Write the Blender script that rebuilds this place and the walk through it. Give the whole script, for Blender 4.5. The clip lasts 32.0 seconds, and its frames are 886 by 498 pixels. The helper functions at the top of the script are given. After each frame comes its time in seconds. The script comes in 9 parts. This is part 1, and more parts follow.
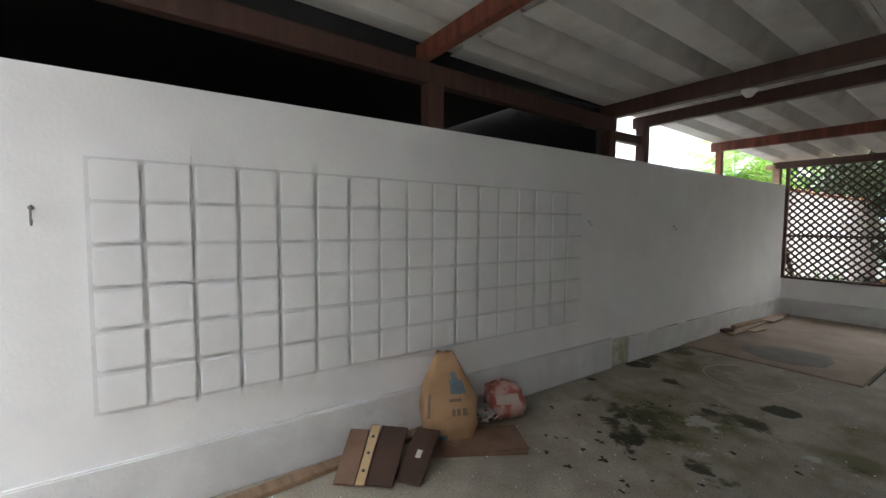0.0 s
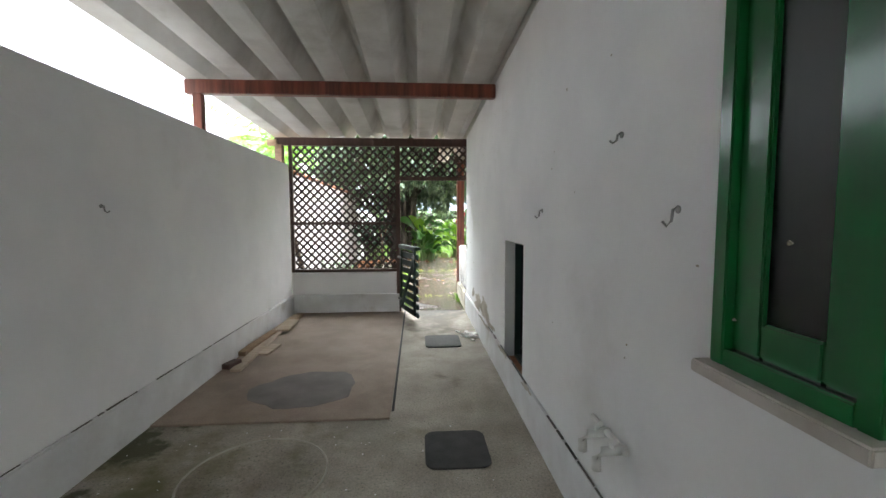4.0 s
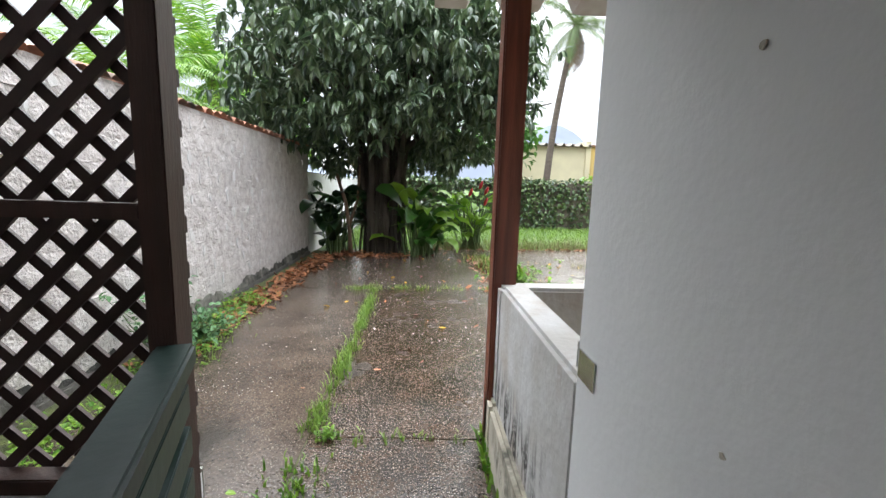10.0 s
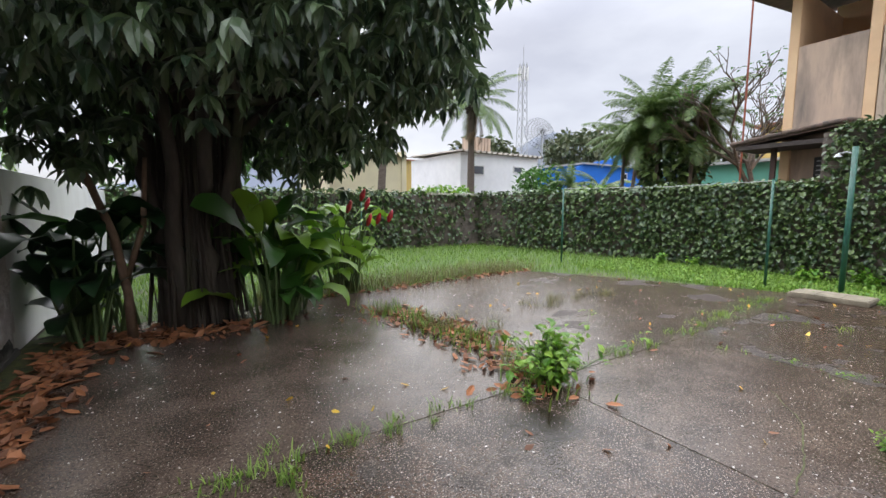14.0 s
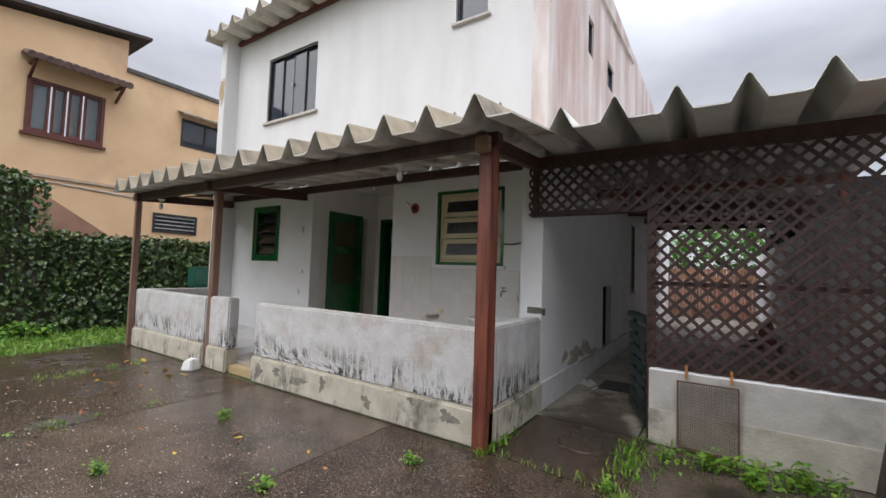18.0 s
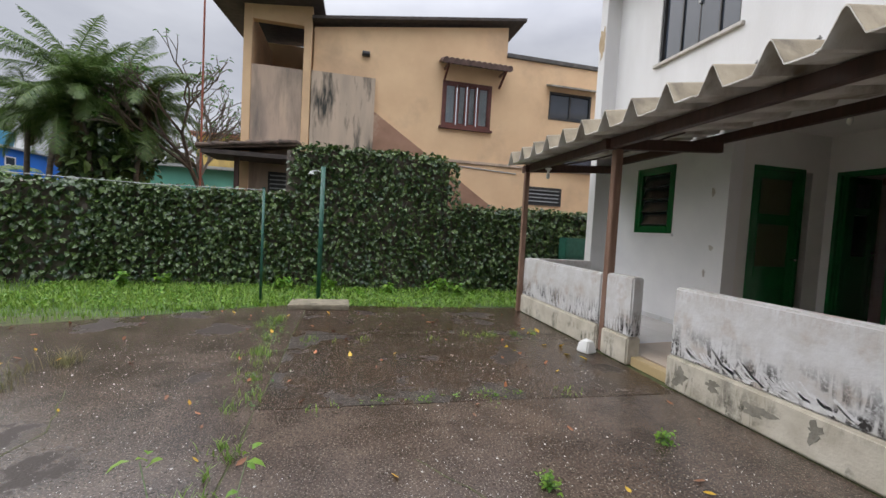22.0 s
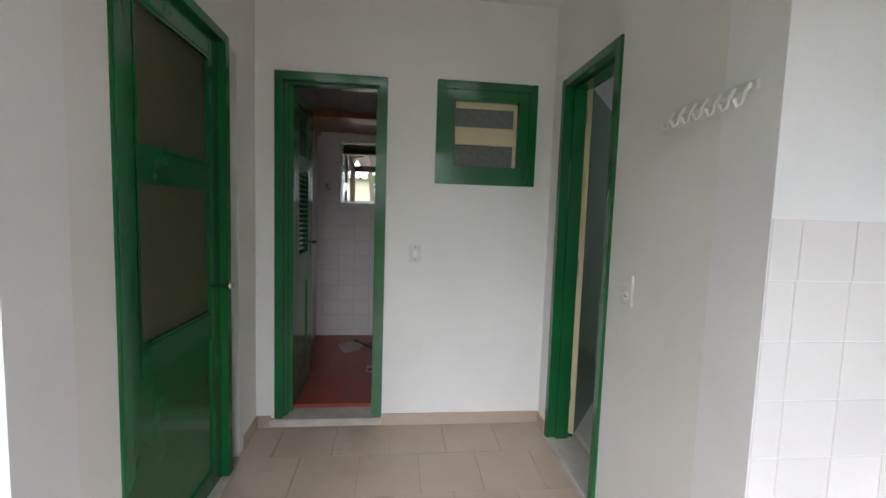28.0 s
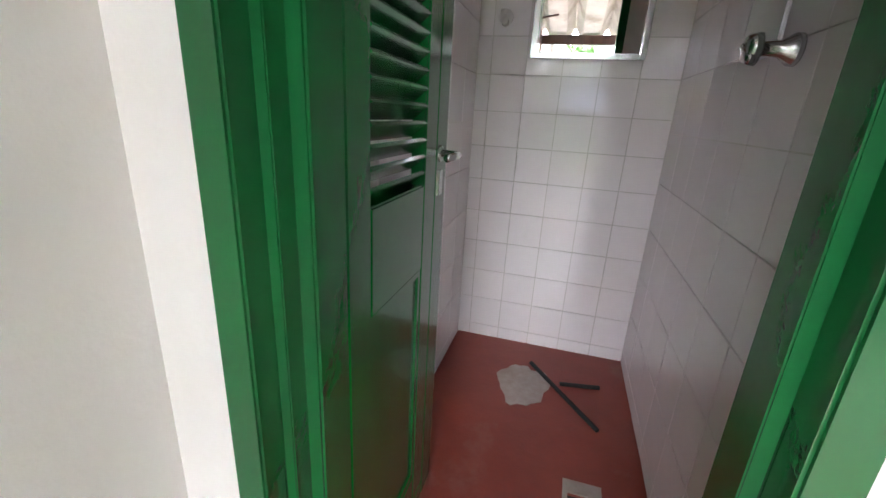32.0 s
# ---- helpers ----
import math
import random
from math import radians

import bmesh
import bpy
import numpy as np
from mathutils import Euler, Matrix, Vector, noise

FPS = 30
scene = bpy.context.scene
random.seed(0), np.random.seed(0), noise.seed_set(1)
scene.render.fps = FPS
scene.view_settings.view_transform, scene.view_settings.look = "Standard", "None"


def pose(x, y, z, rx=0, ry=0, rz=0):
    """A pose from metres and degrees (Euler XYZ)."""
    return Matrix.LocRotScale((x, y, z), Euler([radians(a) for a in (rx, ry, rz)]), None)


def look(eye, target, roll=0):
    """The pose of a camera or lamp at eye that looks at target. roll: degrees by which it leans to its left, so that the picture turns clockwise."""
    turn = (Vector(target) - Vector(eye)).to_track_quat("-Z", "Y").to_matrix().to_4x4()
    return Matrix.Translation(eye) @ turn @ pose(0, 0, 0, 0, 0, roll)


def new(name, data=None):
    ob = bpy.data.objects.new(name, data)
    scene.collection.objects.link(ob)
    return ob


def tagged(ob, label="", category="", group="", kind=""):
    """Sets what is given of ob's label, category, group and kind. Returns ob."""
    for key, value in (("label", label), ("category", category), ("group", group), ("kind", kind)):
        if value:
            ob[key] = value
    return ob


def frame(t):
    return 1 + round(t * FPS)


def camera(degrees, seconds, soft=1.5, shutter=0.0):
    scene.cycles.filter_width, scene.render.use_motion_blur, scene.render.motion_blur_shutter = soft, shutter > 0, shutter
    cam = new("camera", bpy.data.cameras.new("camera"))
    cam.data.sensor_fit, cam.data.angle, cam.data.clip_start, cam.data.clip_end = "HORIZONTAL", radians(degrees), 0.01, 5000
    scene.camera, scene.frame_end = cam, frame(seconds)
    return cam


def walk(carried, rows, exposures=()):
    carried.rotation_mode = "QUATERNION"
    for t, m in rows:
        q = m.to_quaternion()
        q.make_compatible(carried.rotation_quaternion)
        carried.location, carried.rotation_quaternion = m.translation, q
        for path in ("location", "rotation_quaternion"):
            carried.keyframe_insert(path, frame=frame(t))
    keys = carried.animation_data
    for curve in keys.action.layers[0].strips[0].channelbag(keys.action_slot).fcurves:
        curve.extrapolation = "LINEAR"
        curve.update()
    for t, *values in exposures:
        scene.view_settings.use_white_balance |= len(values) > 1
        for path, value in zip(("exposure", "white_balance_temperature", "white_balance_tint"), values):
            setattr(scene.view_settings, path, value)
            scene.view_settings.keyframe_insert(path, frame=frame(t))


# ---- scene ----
cam = camera(93.7, 32.0)
PATH = [
    (0, (-0.058, -9.147, 1.57), (-1.702, -8.014, 1.448), 0.4),
    (0.5, (-0.288, -8.992, 1.636), (-1.563, -7.46, 1.473), -0.1),
    (1, (-0.442, -8.784, 1.627), (-1.233, -6.955, 1.454), 1.2),
    (1.5, (-0.612, -8.515, 1.551), (-1.033, -6.566, 1.394), -0.1),
    (2, (-0.731, -8.152, 1.521), (-0.991, -6.175, 1.367), 0.1),
    (2.5, (-0.808, -7.751, 1.515), (-0.964, -5.763, 1.361), 0.6),
    (3, (-0.88, -7.361, 1.504), (-0.864, -5.366, 1.355), 0.2),
    (3.5, (-0.84, -6.955, 1.493), (-0.734, -4.963, 1.346), -0.5),
    (5.5, (-0.68, -5.065, 1.422), (-0.525, -3.077, 1.259), 0.4),
    (6, (-0.659, -4.634, 1.418), (-0.51, -2.647, 1.246), 0.1),
    (6.5, (-0.601, -4.178, 1.43), (-0.46, -2.192, 1.247), -0.0),
    (7, (-0.579, -3.738, 1.41), (-0.448, -1.751, 1.218), 0.2),
    (7.5, (-0.531, -3.291, 1.322), (-0.398, -1.302, 1.161), 0.2),
    (8, (-0.555, -2.857, 1.313), (-0.402, -0.87, 1.147), 0.8),
    (8.5, (-0.548, -2.38, 1.329), (-0.395, -0.394, 1.152), 0.7),
    (9, (-0.418, -1.927, 1.483), (-0.305, 0.05, 1.201), 1.8),
    (9.5, (-0.408, -1.358, 1.52), (-0.313, 0.615, 1.204), 0.1),
    (10, (-0.423, -1.037, 1.478), (-0.317, 0.939, 1.189), 1.7),
    (10.5, (-0.484, -0.646, 1.49), (-0.509, 1.333, 1.204), 1.6),
    (11, (-0.638, -0.229, 1.472), (-0.726, 1.749, 1.186), 2.6),
    (11.5, (-0.778, 0.173, 1.439), (-0.935, 2.143, 1.136), 2.4),
    (12, (-0.965, 0.633, 1.42), (-1.018, 2.609, 1.117), 1.8),
    (12.5, (-1.162, 1.107, 1.408), (-0.914, 3.069, 1.105), 1.3),
    (13, (-1.323, 1.656, 1.399), (-0.853, 3.576, 1.094), 0.1),
    (13.5, (-1.488, 2.143, 1.409), (-0.709, 3.967, 1.152), 0.7),
    (15.5, (-1.498, 3.942, 1.379), (0.388, 4.601, 1.282), -0.9),
    (16, (-1.445, 4.231, 1.423), (0.55, 4.104, 1.376), 1.8),
    (16.5, (-1.469, 4.408, 1.453), (0.307, 3.49, 1.486), 0.3),
    (17, (-1.503, 4.424, 1.455), (0.062, 3.18, 1.512), 0.9),
    (17.5, (-1.534, 4.349, 1.457), (-0.211, 2.851, 1.534), 1.6),
    (18, (-1.577, 4.311, 1.448), (-0.473, 2.647, 1.553), 1.9),
    (18.5, (-1.595, 4.281, 1.425), (-0.608, 2.546, 1.554), 1.7),
    (19, (-1.588, 4.277, 1.423), (-0.626, 2.529, 1.555), 1.9),
    (19.5, (-1.529, 4.289, 1.439), (-0.307, 2.71, 1.549), 2.4),
    (20, (-1.4, 4.297, 1.465), (0.258, 3.182, 1.536), 3.5),
    (20.5, (-1.235, 4.382, 1.46), (0.665, 3.759, 1.488), 3.7),
    (21, (-0.965, 4.44, 1.437), (0.98, 3.973, 1.439), 3.9),
    (21.5, (-0.602, 4.38, 1.384), (1.346, 3.933, 1.318), 3.4),
    (22, (-0.111, 4.319, 1.414), (1.836, 3.87, 1.314), 3.2),
    (22.5, (0.452, 4.25, 1.398), (2.368, 3.689, 1.278), 2.2),
    (23, (0.996, 4.061, 1.41), (2.87, 3.375, 1.288), 1.2),
    (23.5, (1.534, 3.936, 1.408), (3.38, 3.174, 1.289), 0.7),
    (24, (2.025, 3.729, 1.413), (3.761, 2.743, 1.303), 0.8),
    (24.5, (2.488, 3.369, 1.418), (3.947, 2.005, 1.311), 0.0),
    (25, (2.893, 2.954, 1.41), (3.752, 1.15, 1.306), 0.4),
    (25.5, (3.15, 2.517, 1.411), (3.637, 0.58, 1.317), -1.1),
    (26, (3.41, 2.107, 1.37), (3.693, 0.129, 1.279), 0.0),
    (26.5, (3.547, 1.68, 1.422), (3.61, -0.317, 1.325), 0.1),
    (28.5, (3.412, 0.197, 1.649), (3.183, -1.782, 1.474), 2.1),
    (29, (3.379, -0.189, 1.598), (3.179, -2.171, 1.419), 2.4),
    (29.5, (3.436, -0.587, 1.576), (3.182, -2.562, 1.391), 2.3),
    (30, (3.459, -1.002, 1.611), (3.456, -2.992, 1.409), 1.5),
    (30.5, (3.646, -1.302, 1.602), (3.793, -3.286, 1.396), 1.1),
    (31, (3.803, -1.529, 1.585), (4.193, -3.481, 1.384), 0.6),
    (31.5, (3.821, -1.661, 1.569), (4.337, -3.572, 1.282), 1.1),
    (32, (3.824, -1.692, 1.495), (4.331, -3.522, 0.869), 3.2),
]
walk(cam, [(t, look(eye, target, roll)) for t, eye, target, roll in PATH], [(0, 2.85, 6600, 5), (0.5, 3.3, 6600, 5), (1, 3.75, 6600, 5), (2, 3.75, 6600, 4), (3, 3.65, 6550, 4), (6, 3.15, 6200, 3), (7, 3.05, 6150, 3), (8, 2.8, 6150, 2), (9, 2.55, 6150, 2), (10, 1.95, 6400, 6), (11, 1.15, 6450, 8), (12, 1.0, 6400, 11), (13.5, 1.25, 6350, 11), (16, 0.72, 6350, 13), (18, 0.8, 6400, 11), (20, 0.65, 6400, 11), (21, 0.58, 6400, 11), (22, 0.65, 6400, 11), (23, 0.9, 6400, 11), (25, 1.1, 6150, 10), (26.2, 1.35, 6050, 9), (28.5, 3.05, 5900, 11), (30, 3.15, 5650, 12), (31, 3.65, 5900, 11), (31.5, 4.2, 5950, 12), (32, 4.55, 6000, 13)])


# ---------- world, sun ----------
world = bpy.data.worlds.new("overcast")
scene.world = world
world.use_nodes = True
wn, wl = world.node_tree.nodes, world.node_tree.links
bg = wn["Background"]
sky = wn.new("ShaderNodeTexSky")
sky.sky_type, sky.sun_disc = "NISHITA", False
sky.sun_elevation, sky.sun_rotation = radians(38), radians(20)
wtc = wn.new("ShaderNodeTexCoord")
wmap = wn.new("ShaderNodeMapping")
wmap.inputs["Scale"].default_value = (1.0, 1.0, 2.6)
cloud = wn.new("ShaderNodeTexNoise")
cloud.inputs["Scale"].default_value, cloud.inputs["Detail"].default_value = 2.2, 7.0
cloud.inputs["Roughness"].default_value = 0.52
cramp = wn.new("ShaderNodeValToRGB")
cramp.color_ramp.elements[0].position, cramp.color_ramp.elements[0].color = 0.30, (3.2, 3.25, 3.6, 1)
cramp.color_ramp.elements[1].position, cramp.color_ramp.elements[1].color = 0.66, (5.0, 5.05, 5.3, 1)
wmix = wn.new("ShaderNodeMix")
wmix.data_type = "RGBA"
wmix.inputs["Factor"].default_value = 0.9
wl.new(wtc.outputs["Generated"], wmap.inputs["Vector"])
wl.new(wmap.outputs["Vector"], cloud.inputs["Vector"])
wl.new(cloud.outputs["Fac"], cramp.inputs["Fac"])
wl.new(sky.outputs["Color"], wmix.inputs["A"])
wl.new(cramp.outputs["Color"], wmix.inputs["B"])
# an overcast sky is about three times brighter overhead than near the horizon
wsep, wup, wgain = wn.new("ShaderNodeSeparateXYZ"), wn.new("ShaderNodeMapRange"), wn.new("ShaderNodeVectorMath")
wup.interpolation_type = "SMOOTHSTEP"
wup.inputs["From Min"].default_value, wup.inputs["From Max"].default_value = 0.34, 0.85
wup.inputs["To Min"].default_value, wup.inputs["To Max"].default_value = 1.0, 4.9
wgain.operation = "SCALE"
wl.new(wtc.outputs["Generated"], wsep.inputs["Vector"])
wl.new(wsep.outputs["Z"], wup.inputs["Value"])
wl.new(wmix.outputs["Result"], wgain.inputs[0])
wl.new(wup.outputs["Result"], wgain.inputs["Scale"])
wl.new(wgain.outputs["Vector"], bg.inputs["Color"])
bg.inputs["Strength"].default_value = 0.085

sun = new("sun", bpy.data.lights.new("sun", "SUN"))
sun.data.energy, sun.data.angle, sun.data.color = 1.2, radians(85), (1.0, 0.97, 0.92)
sun.matrix_world = look((2, 6, 4.95), (0, 0, 0))

# area lamp added behind the opaque kitchen panes in place of daylight
kl = new("kitchen_fill", bpy.data.lights.new("kitchen_fill", "AREA"))
kl.data.shape, kl.data.size, kl.data.size_y, kl.data.energy = "RECTANGLE", 0.9, 0.9, 0.5
kl.matrix_world = look((1.17, -0.66, 2.0), (1.17, -2.0, 1.5))


# ---------- materials ----------
def mat(name, c1, c2=None, rough=0.7, scale=6.0, detail=6.0, bump=0.0, bscale=60.0, c3=None, s3=1.2, lo=0.35, hi=0.65,
        lo3=0.55, hi3=0.7, metal=0.0, rough2=None, stretch=None, rand=0.0, coat=0.0, spec=None, local=False, speck=0.0, sscale=160.0, bump2=0.0, b2scale=8.0, grain=None, gscale=150.0, glo=0.6, ghi=0.68):
    """A surface of two mottled tones, broad stains of a third, fine relief, and some variation from piece to piece."""
    m = bpy.data.materials.new(name)
    m.use_nodes = True
    n, k = m.node_tree.nodes, m.node_tree.links
    b = n["Principled BSDF"]
    b.inputs["Roughness"].default_value, b.inputs["Metallic"].default_value = rough, metal
    b.inputs["Coat Weight"].default_value, b.inputs["Coat Roughness"].default_value = coat, 0.08
    if spec is not None:
        b.inputs["Specular IOR Level"].default_value = spec
    c2 = c2 or tuple(v * 0.85 for v in c1)
    tc = n.new("ShaderNodeTexCoord") if local else n.new("ShaderNodeNewGeometry")
    vec = tc.outputs["Object"] if local else tc.outputs["Position"]
    if stretch:
        mp = n.new("ShaderNodeMapping")
        mp.inputs["Scale"].default_value = stretch
        k.new(vec, mp.inputs["Vector"])
        vec = mp.outputs["Vector"]

    def nz(s, d, lo_, hi_, rg=0.55):
        t, r = n.new("ShaderNodeTexNoise"), n.new("ShaderNodeMapRange")
        t.inputs["Scale"].default_value, t.inputs["Detail"].default_value, t.inputs["Roughness"].default_value = s, d, rg
        r.inputs["From Min"].default_value, r.inputs["From Max"].default_value = lo_, hi_
        k.new(vec, t.inputs["Vector"])
        k.new(t.outputs["Fac"], r.inputs["Value"])
        return r.outputs["Result"]

    def mix(f, a, bb):
        x = n.new("ShaderNodeMix")
        x.data_type = "RGBA"
        k.new(f, x.inputs["Factor"])
        for s_, v in (("A", a), ("B", bb)):
            if isinstance(v, tuple):
                x.inputs[s_].default_value = (*v, 1)
            else:
                k.new(v, x.inputs[s_])
        return x.outputs["Result"]

    f1 = nz(scale, detail, lo, hi)
    col = mix(f1, c1, c2)
    if c3:
        f3 = nz(s3, 8.0, lo3, hi3, 0.62)
        col = mix(f3, col, c3)
        if rough2 is not None:
            r = n.new("ShaderNodeMapRange")
            r.inputs["To Min"].default_value, r.inputs["To Max"].default_value = rough, rough2
            k.new(f3, r.inputs["Value"])
            k.new(r.outputs["Result"], b.inputs["Roughness"])
    if speck:
        hv = n.new("ShaderNodeHueSaturation")
        sp = nz(sscale, 3.0, 0.3, 0.7)
        rg = n.new("ShaderNodeMapRange")
        rg.inputs["To Min"].default_value, rg.inputs["To Max"].default_value = 1 - speck, 1 + speck
        k.new(sp, rg.inputs["Value"])
        k.new(rg.outputs["Result"], hv.inputs["Value"])
        k.new(col, hv.inputs["Color"])
        col = hv.outputs["Color"]
    if grain:
        col = mix(nz(gscale, 2.0, glo, ghi), col, grain)
        col = mix(nz(gscale * 0.53, 2.0, 0.62, 0.70), col, tuple(v * 0.45 for v in c2))
    if rand:
        oi, hs, mr = n.new("ShaderNodeObjectInfo"), n.new("ShaderNodeHueSaturation"), n.new("ShaderNodeMapRange")
        mr.inputs["To Min"].default_value, mr.inputs["To Max"].default_value = 1 - rand, 1 + rand
        k.new(oi.outputs["Random"], mr.inputs["Value"])
        k.new(mr.outputs["Result"], hs.inputs["Value"])
        k.new(col, hs.inputs["Color"])
        col = hs.outputs["Color"]
    k.new(col, b.inputs["Base Color"])
    if bump:
        t, bp = n.new("ShaderNodeTexNoise"), n.new("ShaderNodeBump")
        t.inputs["Scale"].default_value, t.inputs["Detail"].default_value = bscale, 5.0
        k.new(vec, t.inputs["Vector"])
        bp.inputs["Strength"].default_value, bp.inputs["Distance"].default_value = min(1.0, bump), 0.012 * max(1.0, bump)
        k.new(t.outputs["Fac"], bp.inputs["Height"])
        if c3 and rough2 is not None and rough2 < 0.2:
            dry = n.new("ShaderNodeMapRange")
            dry.inputs["To Min"].default_value, dry.inputs["To Max"].default_value = min(1.0, bump), 0.03
            k.new(f3, dry.inputs["Value"])
            k.new(dry.outputs["Result"], bp.inputs["Strength"])
        if bump2:
            t2, bq = n.new("ShaderNodeTexNoise"), n.new("ShaderNodeBump")
            t2.inputs["Scale"].default_value, t2.inputs["Detail"].default_value = b2scale, 3.0
            k.new(vec, t2.inputs["Vector"])
            bq.inputs["Strength"].default_value, bq.inputs["Distance"].default_value = min(1.0, bump2), 0.03 * max(1.0, bump2)
            k.new(t2.outputs["Fac"], bq.inputs["Height"])
            k.new(bq.outputs["Normal"], bp.inputs["Normal"])
        k.new(bp.outputs["Normal"], b.inputs["Normal"])
    return m


def stain(m, spots, colour, scale=5.0, edge=0.1, rough=None):
    """Ragged stains spread round spots (x, y, rx, ry, amount) of a floor."""
    n, k = m.node_tree.nodes, m.node_tree.links
    b = n["Principled BSDF"]
    old = b.inputs["Base Color"].links[0].from_socket
    geo, nz = n.new("ShaderNodeNewGeometry"), n.new("ShaderNodeTexNoise")
    nz.inputs["Scale"].default_value, nz.inputs["Detail"].default_value, nz.inputs["Roughness"].default_value = scale, 8.0, 0.62
    k.new(geo.outputs["Position"], nz.inputs["Vector"])
    best = None
    for x, y, rx, ry, amount in spots:
        mp, ln, mr = n.new("ShaderNodeMapping"), n.new("ShaderNodeVectorMath"), n.new("ShaderNodeMapRange")
        mp.vector_type = "TEXTURE"
        mp.inputs["Location"].default_value, mp.inputs["Scale"].default_value = (x, y, 0), (rx, ry, 50)
        ln.operation = "LENGTH"
        mr.inputs["From Min"].default_value, mr.inputs["From Max"].default_value = 1.0, 0.0
        mr.inputs["To Min"].default_value, mr.inputs["To Max"].default_value = -0.14, amount
        mr.clamp = True
        k.new(geo.outputs["Position"], mp.inputs["Vector"])
        k.new(mp.outputs["Vector"], ln.inputs[0])
        k.new(ln.outputs["Value"], mr.inputs["Value"])
        if best is None:
            best = mr.outputs["Result"]
        else:
            mx = n.new("ShaderNodeMath")
            mx.operation = "MAXIMUM"
            k.new(best, mx.inputs[0])
            k.new(mr.outputs["Result"], mx.inputs[1])
            best = mx.outputs["Value"]
    ad, cut, x = n.new("ShaderNodeMath"), n.new("ShaderNodeMapRange"), n.new("ShaderNodeMix")
    k.new(nz.outputs["Fac"], ad.inputs[0])
    k.new(best, ad.inputs[1])
    cut.inputs["From Min"].default_value, cut.inputs["From Max"].default_value = 0.62, 0.62 + edge
    k.new(ad.outputs["Value"], cut.inputs["Value"])
    x.data_type = "RGBA"
    x.inputs["B"].default_value = (*colour, 1)
    k.new(cut.outputs["Result"], x.inputs["Factor"])
    k.new(old, x.inputs["A"])
    k.new(x.outputs["Result"], b.inputs["Base Color"])
    if rough is not None:
        sk = b.inputs["Roughness"]
        y = n.new("ShaderNodeMix")
        y.inputs[3].default_value = rough
        k.new(cut.outputs["Result"], y.inputs[0])
        if sk.links:
            k.new(sk.links[0].from_socket, y.inputs[2])
        else:
            y.inputs[2].default_value = sk.default_value
        k.new(y.outputs[0], sk)


def leafmat(name, c1, c2, rough=0.4, trans=0.25, spec=0.5):
    """Leaves that vary one by one and let some light through."""
    m = bpy.data.materials.new(name)
    m.use_nodes = True
    n, k = m.node_tree.nodes, m.node_tree.links
    b = n["Principled BSDF"]
    g, r = n.new("ShaderNodeNewGeometry"), n.new("ShaderNodeValToRGB")
    r.color_ramp.elements[0].color, r.color_ramp.elements[1].color = (*c1, 1), (*c2, 1)
    k.new(g.outputs["Random Per Island"], r.inputs["Fac"])
    k.new(r.outputs["Color"], b.inputs["Base Color"])
    b.inputs["Roughness"].default_value, b.inputs["Specular IOR Level"].default_value = rough, spec
    tr, ms = n.new("ShaderNodeBsdfTranslucent"), n.new("ShaderNodeMixShader")
    k.new(r.outputs["Color"], tr.inputs["Color"])
    ms.inputs["Fac"].default_value = trans
    k.new(b.outputs["BSDF"], ms.inputs[1])
    k.new(tr.outputs["BSDF"], ms.inputs[2])
    k.new(ms.outputs["Shader"], n["Material Output"].inputs["Surface"])
    return m


def glassmat(name, color, rough, alpha=1.0):
    m = bpy.data.materials.new(name)
    m.use_nodes = True
    b = m.node_tree.nodes["Principled BSDF"]
    b.inputs["Base Color"].default_value, b.inputs["Roughness"].default_value = (*color, 1), rough
    b.inputs["Transmission Weight"].default_value, b.inputs["IOR"].default_value = alpha, 1.45
    return m


M = {}
M["plaster"] = mat("white_plaster", (0.84, 0.845, 0.85), (0.78, 0.785, 0.795), 0.75, 2.0, 7, 0.12, 45, (0.62, 0.61, 0.58), 0.7, lo3=0.6, hi3=0.85)
M["plinth"] = mat("plinth_plaster", (0.72, 0.73, 0.74), (0.62, 0.62, 0.62), 0.75, 4.0, 7, 0.2, 40, (0.36, 0.34, 0.27), 1.6, lo3=0.6, hi3=0.8)
M["cement"] = mat("old_cement", (0.50, 0.47, 0.40), (0.38, 0.35, 0.29), 0.85, 5.0, 8, 0.5, 50, (0.19, 0.18, 0.15), 2.2, lo3=0.55, hi3=0.7)
M["veranda_low"] = mat("flaking_white_limewash", (0.60, 0.597, 0.592), (0.50, 0.485, 0.46), 0.8, 5.0, 8, 0.35, 30, (0.42, 0.355, 0.30), 2.6, lo3=0.54, hi3=0.68, bump2=0.12, b2scale=14)
M["render_block"] = mat("rough_whitewash", (0.61, 0.57, 0.555), (0.46, 0.42, 0.405), 0.9, 9.0, 9, 1.3, 42, (0.44, 0.42, 0.41), 1.3, lo3=0.52, hi3=0.8, rand=0.03, speck=0.16, sscale=70, bump2=1.0, b2scale=13)
M["passage_floor"] = mat("stained_concrete", (0.38, 0.345, 0.285), (0.27, 0.24, 0.195), 0.7, 3.5, 9, 0.3, 70, (0.17, 0.155, 0.12), 0.9, lo3=0.48, hi3=0.7, rough2=0.6, speck=0.2, sscale=70, grain=(0.42, 0.39, 0.34), glo=0.64, ghi=0.72)
M["yard"] = mat("wet_concrete", (0.090, 0.066, 0.050), (0.052, 0.037, 0.028), 0.17, 2.4, 10, 0.14, 95, (0.030, 0.018, 0.011), 1.0, lo=0.40, hi=0.6, lo3=0.66, hi3=0.69, rough2=0.62, speck=0.5, sscale=60, grain=(0.26, 0.22, 0.175), gscale=95)
